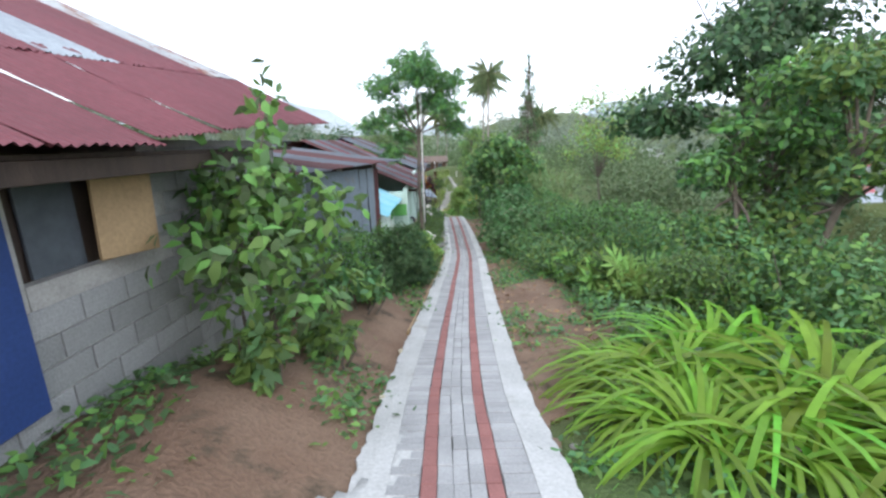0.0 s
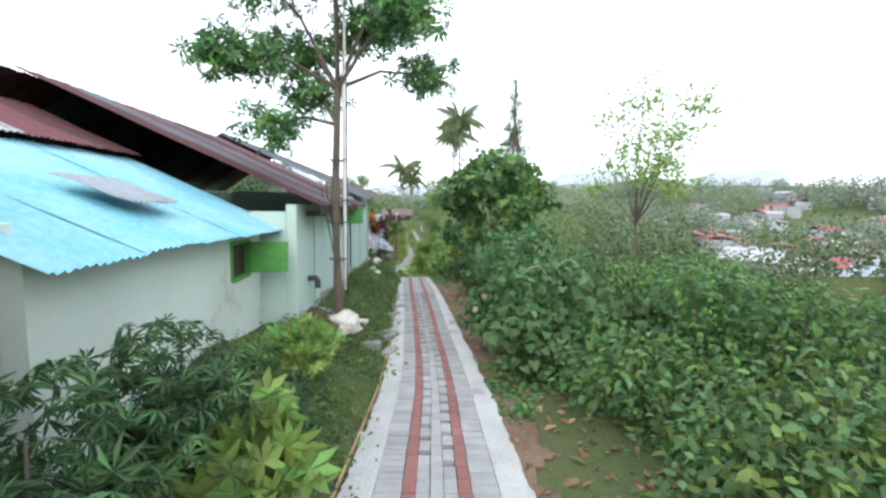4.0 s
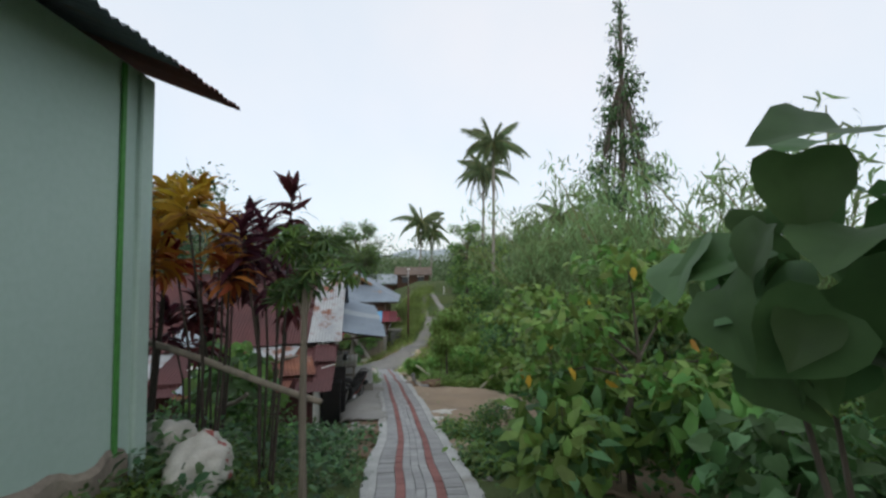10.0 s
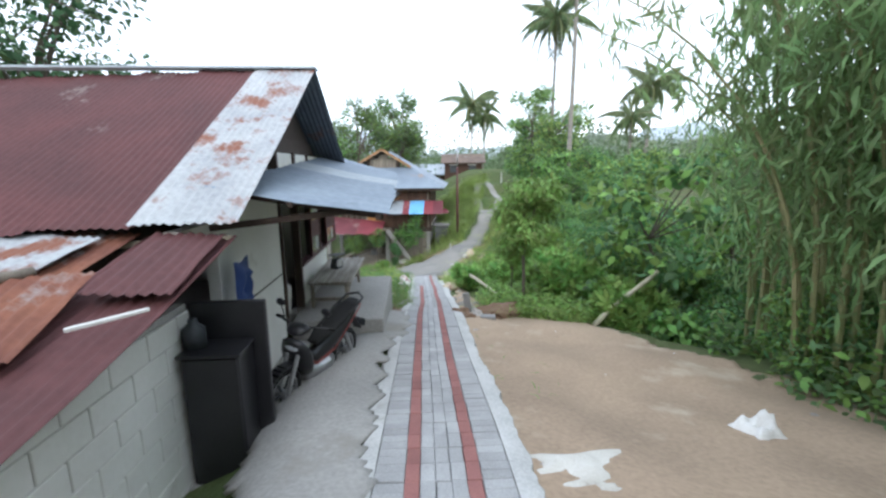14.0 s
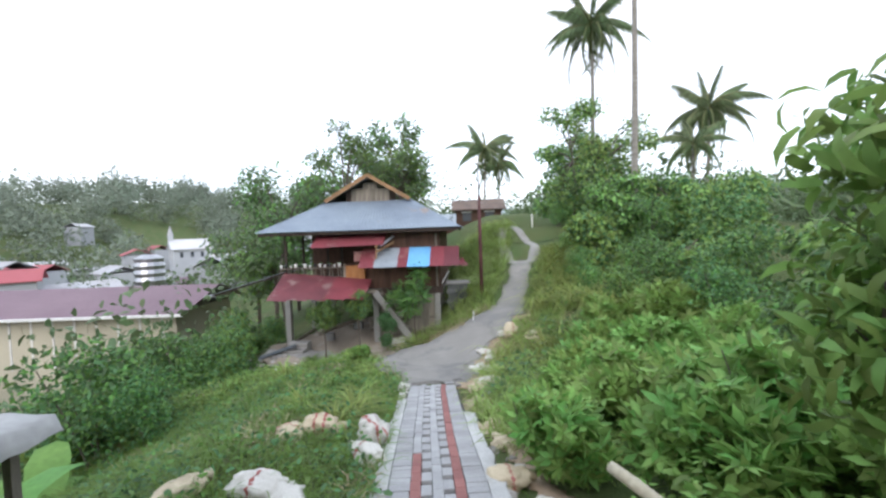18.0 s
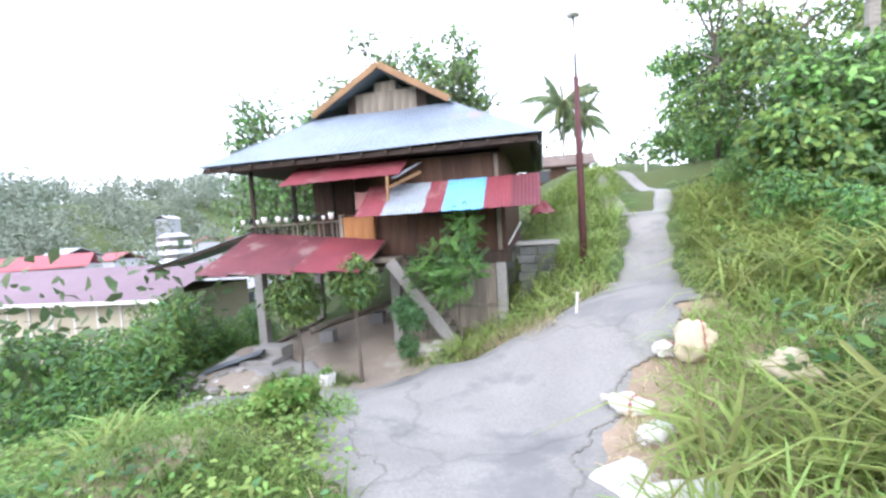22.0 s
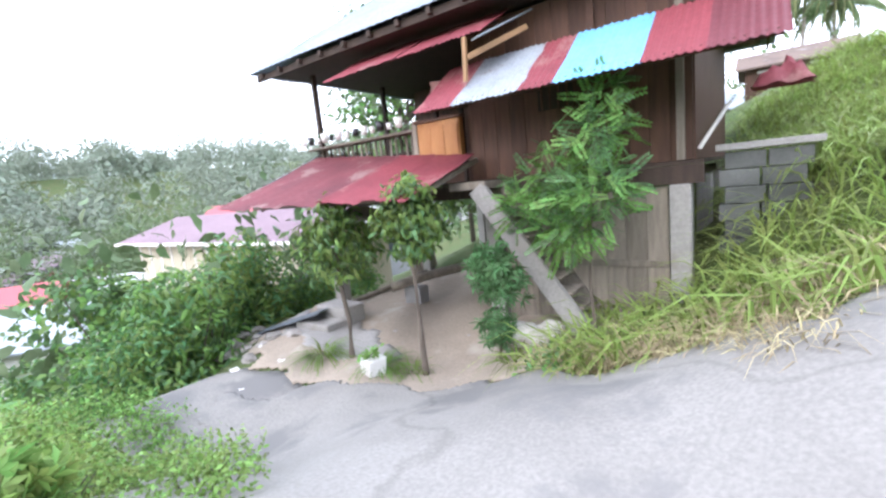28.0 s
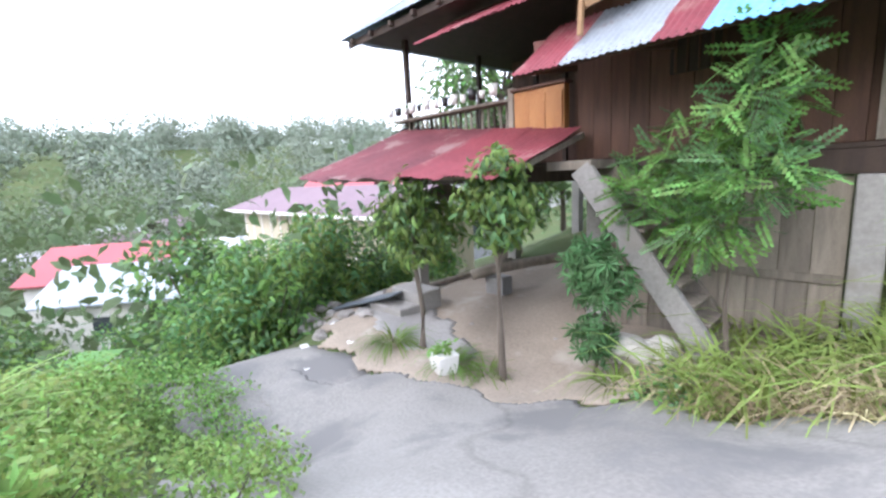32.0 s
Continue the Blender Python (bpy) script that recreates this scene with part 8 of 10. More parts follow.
# ---- loose things ----
def rough_ball(rx, ry, rz, seed, amp=0.16, sub=3, freq=2.2, floor=True, fold=0.0):
    """A lumpy bag-like or stone-like solid that sits on its base."""
    bm = bmesh.new()
    bmesh.ops.create_icosphere(bm, subdivisions=sub, radius=1.0)
    for v in bm.verts:
        d = v.co.copy()
        k = 1 + amp * noise.noise(d * freq + Vector((seed, 0, 0))) * 1.6 + amp * 0.5 * noise.noise(d * freq * 3 + Vector((0, seed, 0)))
        v.co = Vector((d.x * rx * k, d.y * ry * k, d.z * rz * k))
        if fold:
            k2 = 1 - fold * abs(noise.noise(d * 4.5 + Vector((seed, seed, 0)))) * 2
            v.co *= k2
        if floor:
            v.co.z = max(v.co.z, -rz * 0.55)
    for v in bm.verts:
        v.co.z += rz * 0.55
    return bm


def band(bm, axis, lo, hi, lift=0.004):
    """The strip of a solid between two planes, lifted off its skin."""
    out = bmesh.new()
    seen = {}
    bm.normal_update()
    for f in bm.faces:
        c = f.calc_center_median()
        if lo < c[axis] < hi and f.normal.z > -0.4:
            vs = []
            for v in f.verts:
                if v.index not in seen:
                    seen[v.index] = out.verts.new(v.co + v.normal * lift)
                vs.append(seen[v.index])
            out.faces.new(vs)
    return out


def sack(x, y, size, mat, label, rot=0.0, stripes=(), seed=0.0, group="", neck=True, z=None):
    base = Matrix.Translation((x, y, ground_at(x, y) + 0.01 if z is None else z)) @ Matrix.Rotation(rot, 4, "Z")
    ob = thing("sack", base, label, "sack", group)
    bm = rough_ball(*size, seed, 0.22, 4, 1.5, fold=0.09)
    bm.verts.index_update()
    for lo, hi in stripes:
        hi = lo + 0.55 * (hi - lo)
        part("printed_stripe", band(bm, 0, lo * size[0], hi * size[0]), M_SACKR, ob, "red printed stripe", smooth=True)
    part("body", bm, mat, ob, smooth=True)
    if neck:
        bm = bmesh.new()
        tube(bm, [(size[0] * 0.6, 0, size[2] * 0.6), (size[0] * 1.0, 0.02, size[2] * 0.7), (size[0] * 1.25, 0.03, size[2] * 0.5)], [0.06, 0.03, 0.06], 9)
        part("neck", bm, mat, ob, smooth=True)
    return ob


def crumple(name, label, category, x, y, w, l, mat, amp=0.06, rot=0.0, seed=0.0, group="", z=None, n=12):
    """A thin cloth or sack lying in folds."""
    v, f = [], []
    for side_ in (0, 1):
        for j in range(n + 1):
            for i in range(n + 1):
                a, b = i / n - 0.5, j / n - 0.5
                e = 1 + 0.22 * noise.noise((a * 3 + seed, b * 3, 1))
                h = amp * (0.9 + noise.noise((a * 4, b * 4 + seed, 0)) * 1.3 + 0.6 * noise.noise((a * 9 + seed, b * 9, 3)))
                h *= max(0.1, 1 - (2 * max(abs(a), abs(b))) ** 3)
                v.append((a * w * e, b * l * e, max(h, 0.004) + 0.006 - 0.005 * side_))
    m = (n + 1) ** 2
    for j in range(n):
        for i in range(n):
            q = (j * (n + 1) + i, j * (n + 1) + i + 1, (j + 1) * (n + 1) + i + 1, (j + 1) * (n + 1) + i)
            f += [q, tuple(k + m for k in q[::-1])]
    ob = mesh_object(name, v, f, mat, smooth=True)
    ob.matrix_world = Matrix.Translation((x, y, ground_at(x, y) + 0.012 if z is None else z)) @ Matrix.Rotation(rot, 4, "Z")
    return tagged(ob, label, category, group)


# -- sacks dumped along the path and the lane --
WOVEN = "white woven plastic sack with red stripes, dumped in grass"
for x, y, s, mat, rot, st_, label in (
        (-4.95, 31.3, (0.36, 0.26, 0.27), M_SACKT, 0.4, ((-0.3, -0.1), (0.2, 0.38)), "tan woven sack with red print, dumped in grass"),
        (-5.2, 31.0, (0.30, 0.24, 0.2), M_SACKT, 1.9, ((0.0, 0.2),), "tan woven sack with red print, dumped in grass"),
        (-4.15, 31.2, (0.28, 0.27, 0.3), M_SACK, 1.2, ((-0.25, -0.05), (0.3, 0.45)), WOVEN),
        (-3.9, 30.65, (0.34, 0.22, 0.18), M_SACK, 2.6, ((0.1, 0.3),), WOVEN),
        (-4.35, 29.55, (0.42, 0.28, 0.24), M_SACK, 0.2, ((-0.1, 0.05),), "crumpled white woven sack among the grass"),
        (-4.0, 29.45, (0.33, 0.24, 0.2), M_SACK, 2.0, (), "crumpled white woven sack among the grass"),
        (-3.55, 28.45, (0.30, 0.22, 0.12), M_SACKT, 0.7, (), "flattened tan sack beside the path"),
        (-4.95, 29.25, (0.34, 0.24, 0.14), M_SACKT, 1.4, (), "weathered sack half hidden in grass"),
        (-2.35, 30.5, (0.30, 0.24, 0.16), M_SACKT, 0.5, ((0.0, 0.15),), "torn tan sack beside the path"),
        (-2.6, 31.6, (0.24, 0.2, 0.13), M_SACKT, 2.2, (), "torn tan sack beside the path"),
        (-4.0, 39.6, (0.28, 0.26, 0.42), M_SACKT, 0.3, ((0.2, 0.4),), "upright cream rubbish sack beside the lane"),
        (-4.3, 39.75, (0.2, 0.2, 0.16), M_SACK, 1.1, ((0.0, 0.3),), "white rubbish bag with red print beside the lane"),
        (-3.25, 39.05, (0.36, 0.26, 0.28), M_SACKT, 2.5, (), "cream woven sack lying in the grass"),
        (-4.6, 38.9, (0.34, 0.2, 0.17), M_SACK, 2.8, ((-0.2, 0.0),), "white torn sack lying beside the lane"),
        (-4.35, 38.3, (0.26, 0.2, 0.15), M_SACK, 0.9, (), "white torn sack lying beside the lane")):
    sack(x, y, tuple(0.72 * q for q in s), mat, label, rot, st_, seed=x * 3 + y, group="dumped sacks")
for k, (x, y, w, l, rot, mat) in enumerate(((-4.05, 37.4, 0.9, 0.38, 0.3, M_SACK), (-4.5, 37.6, 0.5, 0.4, 1.0, M_SACK), (-3.75, 35.6, 0.6, 0.42, 0.6, M_SACK), (-3.85, 34.9, 0.4, 0.3, 2.0, M_SACKT), (-3.5, 33.9, 0.6, 0.45, 0.2, M_SACKT), (-5.35, 34.7, 0.26, 0.4, 0.2, M_SACK), (-5.0, 34.0, 0.3, 0.3, 0.5, M_SACK), (-2.95, 32.3, 0.5, 0.35, 0.7, M_SACKT))):
    crumple("torn_sack", "torn pale woven sack lying beside the path", "sack", x, y, w, l, mat, 0.09, rot, k * 1.7, "dumped sacks")
# -- flat sacks and bag at the clearing --
for k, (x, y, w, l, rot, mat) in enumerate(((1.62, 20.75, 0.75, 0.5, 0.35, M_SACK), (1.5, 19.95, 0.55, 0.55, 0.1, M_SACK), (2.3, 19.45, 0.85, 0.55, 0.5, M_SACKT))):
    crumple("flat_sack", "flattened pale woven sack lying by the path edge", "sack", x, y, w, l, mat, 0.05 + 0.06 * (k == 2), rot, k * 2.1, "flat sacks")
crumple("plastic_bag", "crumpled thin white plastic bag on the dirt", "bag", 3.13, 22.05, 0.34, 0.3, M_PVC, 0.13, 0.4, 5.0)
for k, (x, y) in enumerate(((2.9, 24.6), (1.9, 23.2), (1.2, 25.2))):
    crumple("litter", "small scrap of pale litter on the dirt", "litter", x, y, 0.12, 0.09, M_PVC, 0.02, k, k * 3.0, n=5)
# -- sacks by the green house corner --
sack(0.9, 13.2, (0.24, 0.2, 0.2), M_SACK, "bulging white sack at the corner of the green house", 0.6, (), 2.0, neck=False)
sack(1.45, 12.95, (0.27, 0.22, 0.22), M_SACK, "bulging white sack with faded print by the green house", 1.9, ((0.1, 0.25),), 7.0)
for k, (x, y) in enumerate(((2.05, 10.5), (1.7, 12.3), (2.3, 10.2), (1.6, 12.65))):
    crumple("litter", "crumpled pale plastic litter on the bank", "litter", x, y, 0.32, 0.26, M_SACK, 0.08, k, k * 2.0, n=8)
for x, y, m in ((3.62, 6.6, M_STONE), (3.5, 8.9, M_STONE)):
    crumple("litter", "flat scrap of board on the grass", "litter", x, y, 0.26, 0.2, m, 0.02, 0.4, x, n=6)

# -- stones, blocks and rubble --
STONE_DATA = []
for k in range(6):
    bm = rough_ball(1.0, 0.8, 0.55, k * 2.3, 0.3, 2, 1.5)
    me = bpy.data.meshes.new("stone")
    bm.to_mesh(me)
    bm.free()
    me.materials.append(M_STONE)
    STONE_DATA.append(me)


def stone(x, y, s, label="grey stone lying beside the path", group="loose stones", squash=1.0):
    ob = new("stone", STONE_DATA[int(RNG.integers(6))])
    ob.matrix_world = Matrix.Translation((x, y, ground_at(x, y) - 0.012)) @ Matrix.Rotation(RNG.random() * 6.3, 4, "Z") @ Matrix.Diagonal((s, s, s * squash, 1))
    return tagged(ob, label, "stone", group)


for k in range(64):
    y = RNG.uniform(-12, 33.5)
    sd = 1 if RNG.random() < 0.62 else -1
    if 18.5 < y < 26.4 and sd < 0:
        continue
    stone(float(way_x(y)) + sd * RNG.uniform(0.66, 0.95), y, RNG.uniform(0.03, 0.085))
for x, y, s in ((8.0, -7.25, 0.12), (7.24, -3.2, 0.11), (-0.5, 26.4, 0.2), (-0.85, 27.4, 0.16), (-1.15, 26.9, 0.12), (-1.7, 28.8, 0.14), (-2.3, 30.2, 0.12), (-0.95, 28.2, 0.1), (-1.25, 28.0, 0.14), (-1.6, 29.6, 0.1), (-3.4, 34.0, 0.16), (-3.65, 34.3, 0.13),
                (-2.45, 27.4, 0.16), (-2.75, 28.2, 0.12), (-2.6, 27.9, 0.1), (-3.0, 28.9, 0.11), (-2.35, 26.9, 0.14)):
    stone(x, y, s, "rough chunk of broken concrete by the path", "rubble chunks")
for k in range(26):
    stone(-14.0 + RNG.normal(0, 0.8), 39.7 + RNG.normal(0, 0.55), RNG.uniform(0.06, 0.17), "grey rubble dumped at the edge of the yard", "yard rubble")
for k in range(22):
    stone(RNG.uniform(-13.5, -9.0), RNG.uniform(40.6, 42.5), RNG.uniform(0.03, 0.07), "small stone on the bare yard", "yard stones")
for k in range(18):
    x = 4.4 + RNG.uniform(-0.9, 0.6)
    y = 24.6 + 1.4 * RNG.normal()
    stone(x, y, RNG.uniform(0.04, 0.1), "clod at the edge of the clearing", "clods")
chunk = part("broken_slab", rough_ball(0.55, 0.36, 0.20, 3.0, 0.34, 3, 2.2), M_SOIL)
chunk.matrix_world = Matrix.Translation((-0.05, 26.75, ground_at(-0.05, 26.75) - 0.02)) @ Matrix.Rotation(0.6, 4, "Z")
tagged(chunk, "broken slab of earth-caked concrete at the clearing edge", "concrete")
chunk = part("broken_slab", rough_ball(0.26, 0.2, 0.13, 8.0, 0.34, 3, 2.2), M_SOIL)
chunk.matrix_world = Matrix.Translation((-0.65, 25.9, ground_at(-0.65, 25.9) - 0.02))
tagged(chunk, "clod of earth and concrete beside the path", "concrete")


def cement_block(x, y, rot, label, size=(0.36, 0.17, 0.13), tip=0.0, z=None):
    bm = box(bmesh.new(), -size[0] / 2, size[0] / 2, -size[1] / 2, size[1] / 2, 0, size[2], 0.012)
    for v in bm.verts:
        v.co += Vector((noise.noise(v.co * 9 + Vector((x, y, 0))), noise.noise(v.co * 9 + Vector((y, x, 3))), 0)) * 0.012
    ob = part("cement_block", bm, M_BLOCK)
    ob.matrix_world = Matrix.Translation((x, y, ground_at(x, y) if z is None else z)) @ Matrix.Rotation(rot, 4, "Z") @ Matrix.Rotation(tip, 4, "Y")
    return tagged(ob, label, "cement block", "cement blocks")


for x, y, r in ((4.63, 2.42, 0.3), (4.9, 2.65, 1.4), (4.55, 3.85, 0.2), (4.62, 3.6, 1.0), (4.15, 6.2, 0.5), (4.2, 5.4, 1.2), (6.4, 0.9, 0.4)):
    cement_block(x, y, r, "pale cement block lying beside the path")
cement_block(-0.15, 26.05, 0.2, "pale brick-shaped block on the dirt", (0.3, 0.17, 0.11))
cement_block(-0.52, 26.45, 0.9, "pale brick-shaped block on the dirt", (0.2, 0.12, 0.08))
cement_block(-0.6, 26.35, 0.1, "upright pale plank-like stone in the rubble", (0.14, 0.07, 0.5), -0.18)
cement_block(-3.5, 34.45, 0.3, "pale block at the end of the path", (0.22, 0.14, 0.12))
for x, y in ((0.35, 18.7), (0.1, 19.1), (0.55, 19.3), (-0.1, 18.4)):
    stone(x, y, 0.1, "lump of broken cement on the dirt by the porch", "cement lumps")
cement_block(-0.02, 19.25, 0.4, "small pale brick by the porch apron", (0.16, 0.1, 0.07))
for k in range(5):
    xx, yy = -0.55 + 0.25 * k, 18.3 + 0.12 * k
    stone(xx, yy, 0.16, "slab of broken concrete at the wall foot", "wall foot rubble", 0.6)

# -- canes, sticks and logs --
def stick(name, label, a, b, r0, r1, mat, category="stick", bend=0.03, knots=0):
    a, b = Vector(a), Vector(b)
    bm = bmesh.new()
    n = 9
    side_ = Vector((-(b - a).y, (b - a).x, 0)).normalized()
    pts = [a.lerp(b, i / n) + side_ * bend * math.sin(math.pi * i / n) + Vector((0, 0, 0.4 * bend * math.sin(2 * math.pi * i / n))) for i in range(n + 1)]
    tube(bm, pts, [r0 + (r1 - r0) * i / n + (0.1 * r0 if knots and i % 2 else 0) for i in range(n + 1)], 8)
    ob = part(name, bm, mat, smooth=True)
    return tagged(ob, label, category)


def gz(x, y, dz=0.0):
    return (x, y, ground_at(x, y) + dz)


stick("cane", "pale bamboo cane lying over the grass", (-1.47, 29.75, -3.5), gz(-0.1, 28.6, 0.05), 0.04, 0.035, M_STICK, "cane", 0.02, 1)
stick("cane", "pale crooked pole leaning out of the bushes", gz(1.86, 26.46, 0.0), (3.07, 27.65, -2.62), 0.05, 0.04, M_STICK, "cane", 0.05, 1)
stick("cane", "thin pale cane lying in the undergrowth", gz(2.0, 28.0, 0.1), (3.3, 30.2, -3.0), 0.03, 0.02, M_STICK, "cane", 0.06, 1)
stick("log", "weathered grey log lying on the bank", (0.45, 13.3, 0.42), (2.2, 13.33, -0.03), 0.031, 0.026, M_GREYWOOD, "log", 0.03)
stick("log", "weathered grey branch lying on the bank", (0.3, 14.4, -0.6), (1.0, 14.1, -0.25), 0.03, 0.02, M_GREYWOOD, "log", 0.04)
stick("stake", "white painted stake beside the lane", gz(-5.6, 41.1), gz(-5.57, 41.1, 0.38), 0.025, 0.02, M_PVC, "stake", 0.01)
stick("stake", "white stake on the hill lane", gz(-5.4, 55.5), gz(-5.4, 55.5, 0.9), 0.05, 0.05, M_PVC, "stake", 0.0)
for k in range(16):
    x, y = RNG.uniform(1.0, 3.2), RNG.uniform(26.3, 29)
    a = RNG.random() * 3.1
    stick("twig", "dry twig on the rubble", gz(x - 2.3, y, 0.03), gz(x - 2.3 + 0.4 * math.cos(a), y + 0.4 * math.sin(a), 0.06), 0.008, 0.004, M_GREYWOOD, "twig", 0.03)

# -- the bench and the scale on the porch --
bench = thing("bench", SH @ Matrix.Translation((0, 0, FL)), "low bench of weathered split bamboo on the porch", "bench")
BT = 0.45
for k in range(13):
    y = -0.84 + k * 0.055
    bm = bmesh.new()
    tube(bm, [(-0.16 + 0.03 * math.sin(k * 5), y, BT), (0.8, y, BT + 0.006 * math.sin(k * 3)), (1.78 + 0.03 * math.cos(k * 4), y, BT)], 0.026, 8)
    part("slat", bm, M_BENCH, bench, smooth=True)
for y in (-0.76, -0.2):
    part("rail", beam(bmesh.new(), (-0.1, y, BT - 0.06), (1.7, y, BT - 0.06), 0.05, 0.06), M_GREYWOOD, bench)
for x in (-0.05, 1.55):
    for y in (-0.76, -0.2):
        part("leg", beam(bmesh.new(), (x, y, 0), (x, y, BT - 0.09), 0.055, 0.055), M_GREYWOOD, bench)
    part("cross_bar", beam(bmesh.new(), (x, -0.73, 0.14), (x, -0.23, 0.14), 0.035, 0.05), M_GREYWOOD, bench)
    part("top_bar", beam(bmesh.new(), (x + 0.06, -0.8, BT - 0.055), (x + 0.06, -0.16, BT - 0.055), 0.04, 0.05), M_GREYWOOD, bench)
part("brace", beam(bmesh.new(), (0.0, -0.76, 0.12), (0.45, -0.76, BT - 0.09), 0.03, 0.04), M_GREYWOOD, bench)
part("brace", beam(bmesh.new(), (1.5, -0.76, 0.12), (1.1, -0.76, BT - 0.09), 0.03, 0.04), M_GREYWOOD, bench)

scale = thing("kitchen_scale", SH @ Matrix.Translation((0.78, -0.46, FL + BT + 0.026)) @ Matrix.Rotation(radians(150), 4, "Z"), "old dial kitchen scale with a dark body", "scale")
bm = box(bmesh.new(), -0.085, 0.085, -0.08, 0.08, 0, 0.19, 0.012)
for v in bm.verts:
    if v.co.z > 0.1:
        v.co.x *= 0.72
        v.co.y *= 0.72
part("body", bm, M_PIPE, scale)
bm = bmesh.new()
tube(bm, [(0, 0.062, 0.105), (0, 0.088, 0.10)], [0.082, 0.082], 24)
part("dial", bm, M_PVC, scale, "round white dial")
bm = bmesh.new()
for k in range(24):
    a, b = k * math.tau / 24, (k + 1) * math.tau / 24
    tube(bm, [(0.085 * math.cos(a), 0.09, 0.1 + 0.085 * math.sin(a)), (0.085 * math.cos(b), 0.09, 0.1 + 0.085 * math.sin(b))], 0.006, 5)
part("dial_rim", bm, M_STEEL, scale, "steel rim")
part("pointer", beam(bmesh.new(), (0, 0.091, 0.1), (0.02, 0.091, 0.165), 0.006, 0.003, 0), M_SACKR, scale)
bm = bmesh.new()
tube(bm, [(0, 0, 0.19), (0, 0, 0.24)], [0.018, 0.018], 10)
part("stem", bm, M_STEEL, scale)
bm = box(bmesh.new(), -0.14, 0.14, -0.12, 0.12, 0.24, 0.25, 0.004)
for v in bm.verts:
    if max(abs(v.co.x) / 0.14, abs(v.co.y) / 0.12) > 0.9:
        v.co.z += 0.012
part("tray", bm, M_PIPE, scale, "shallow square weighing tray")

ob = sack(0, 0, (0.3, 0.3, 0.36), M_SACK, "bulging white sack standing inside the doorway", 0.0, (), 4.0, z=0)
ob.matrix_world = SH @ Matrix.Translation((-0.42, 0.34, FL + 0.004))
crumple("hanging_cloth", "pale plastic strip hanging from the porch eave", "cloth", 0, 0, 0.07, 0.26, M_SACK, 0.03, n=8, z=0).matrix_world = SH @ Matrix.Translation((-1.0, -1.2, -0.85)) @ Matrix.Rotation(radians(90), 4, "X")
crumple("hanging_clothes", "dark blue clothes hung at the door post", "clothes", 0, 0, 0.34, 0.5, M_BLUE, 0.07, n=9, z=0).matrix_world = SH @ Matrix.Translation((-2.75, -0.14, -1.62)) @ Matrix.Rotation(radians(90), 4, "X")
lantern = boxed("porch_lamp_box", (-0.1, 0.1, -0.12, -0.035, -0.62, -0.4), M_PVC, bevel=0.02)
lantern.matrix_world = SH @ Matrix.Translation((0.55, 0, 0))
tagged(lantern, "white plastic meter box on the porch wall", "meter box")

# -- the black cabinet by the block wall --
cab = thing("black_cabinet", SH @ Matrix.Translation((-3.70, -0.30, -3.03)), "tall black cabinet with a worn yellow front panel", "cabinet")
boxed("body", (-0.17, 0.17, -0.20, 0.25, 0.0, 1.12), M_BLACK, cab, bevel=0.02)
boxed("front_panel", (0.172, 0.19, -0.17, 0.02, 0.55, 1.05), M_BARGE, cab, "worn yellow panel")
boxed("top_board", (-0.19, 0.19, -0.22, 0.27, 1.122, 1.15), M_BLACK, cab)
pot = thing("jerry_can", SH @ Matrix.Translation((-3.70, -0.1, -3.03 + 1.152)), "small grey plastic can on the cabinet", "can")
bm = bmesh.new()
tube(bm, [(0, 0, 0), (0, 0, 0.16), (0, 0, 0.2), (0, 0, 0.24)], [0.09, 0.09, 0.04, 0.035], 12)
part("body", bm, M_PIPE, pot, smooth=True)

# -- the motorbike --
f2, r2 = SH @ Vector((-2.95, -0.46, 0)), SH @ Vector((-1.75, -0.95, 0))
d2 = (f2 - r2).normalized()
bz = -3.03
bike = thing("motorbike", Matrix.Translation(((f2.x + r2.x) / 2, (f2.y + r2.y) / 2, bz)) @ Matrix.Rotation(math.atan2(d2.y, d2.x), 4, "Z") @ Matrix.Rotation(radians(-7), 4, "X"), "black underbone motorbike with white and red stripes, parked", "motorbike")


def hoop(bm, c, r, w, h, n=28):
    """A ring of rounded section in the x-z plane."""
    rings = []
    for k in range(n):
        a = k * math.tau / n
        o = Vector((math.cos(a), 0, math.sin(a)))
        rings.append([bm.verts.new(Vector(c) + o * (r + h * math.cos(q * math.tau / 8)) + Vector((0, w * math.sin(q * math.tau / 8), 0))) for q in range(8)])
    for k in range(n):
        for q in range(8):
            bm.faces.new((rings[k][q], rings[k][(q + 1) % 8], rings[(k + 1) % n][(q + 1) % 8], rings[(k + 1) % n][q]))
    return bm


def shell_along(bm, rows, sides=14):
    """A smooth skin through oval sections: (x, z, half width, half height)."""
    rings = []
    for x, z, w, h in rows:
        rings.append([bm.verts.new((x, w * math.cos(k * math.tau / sides), z + h * math.copysign(abs(math.sin(k * math.tau / sides)) ** 0.8, math.sin(k * math.tau / sides)))) for k in range(sides)])
    for a, b in zip(rings, rings[1:]):
        for k in range(sides):
            bm.faces.new((a[k], a[(k + 1) % sides], b[(k + 1) % sides], b[k]))
    bm.faces.new(rings[0][::-1])
    bm.faces.new(rings[-1])
    return bm


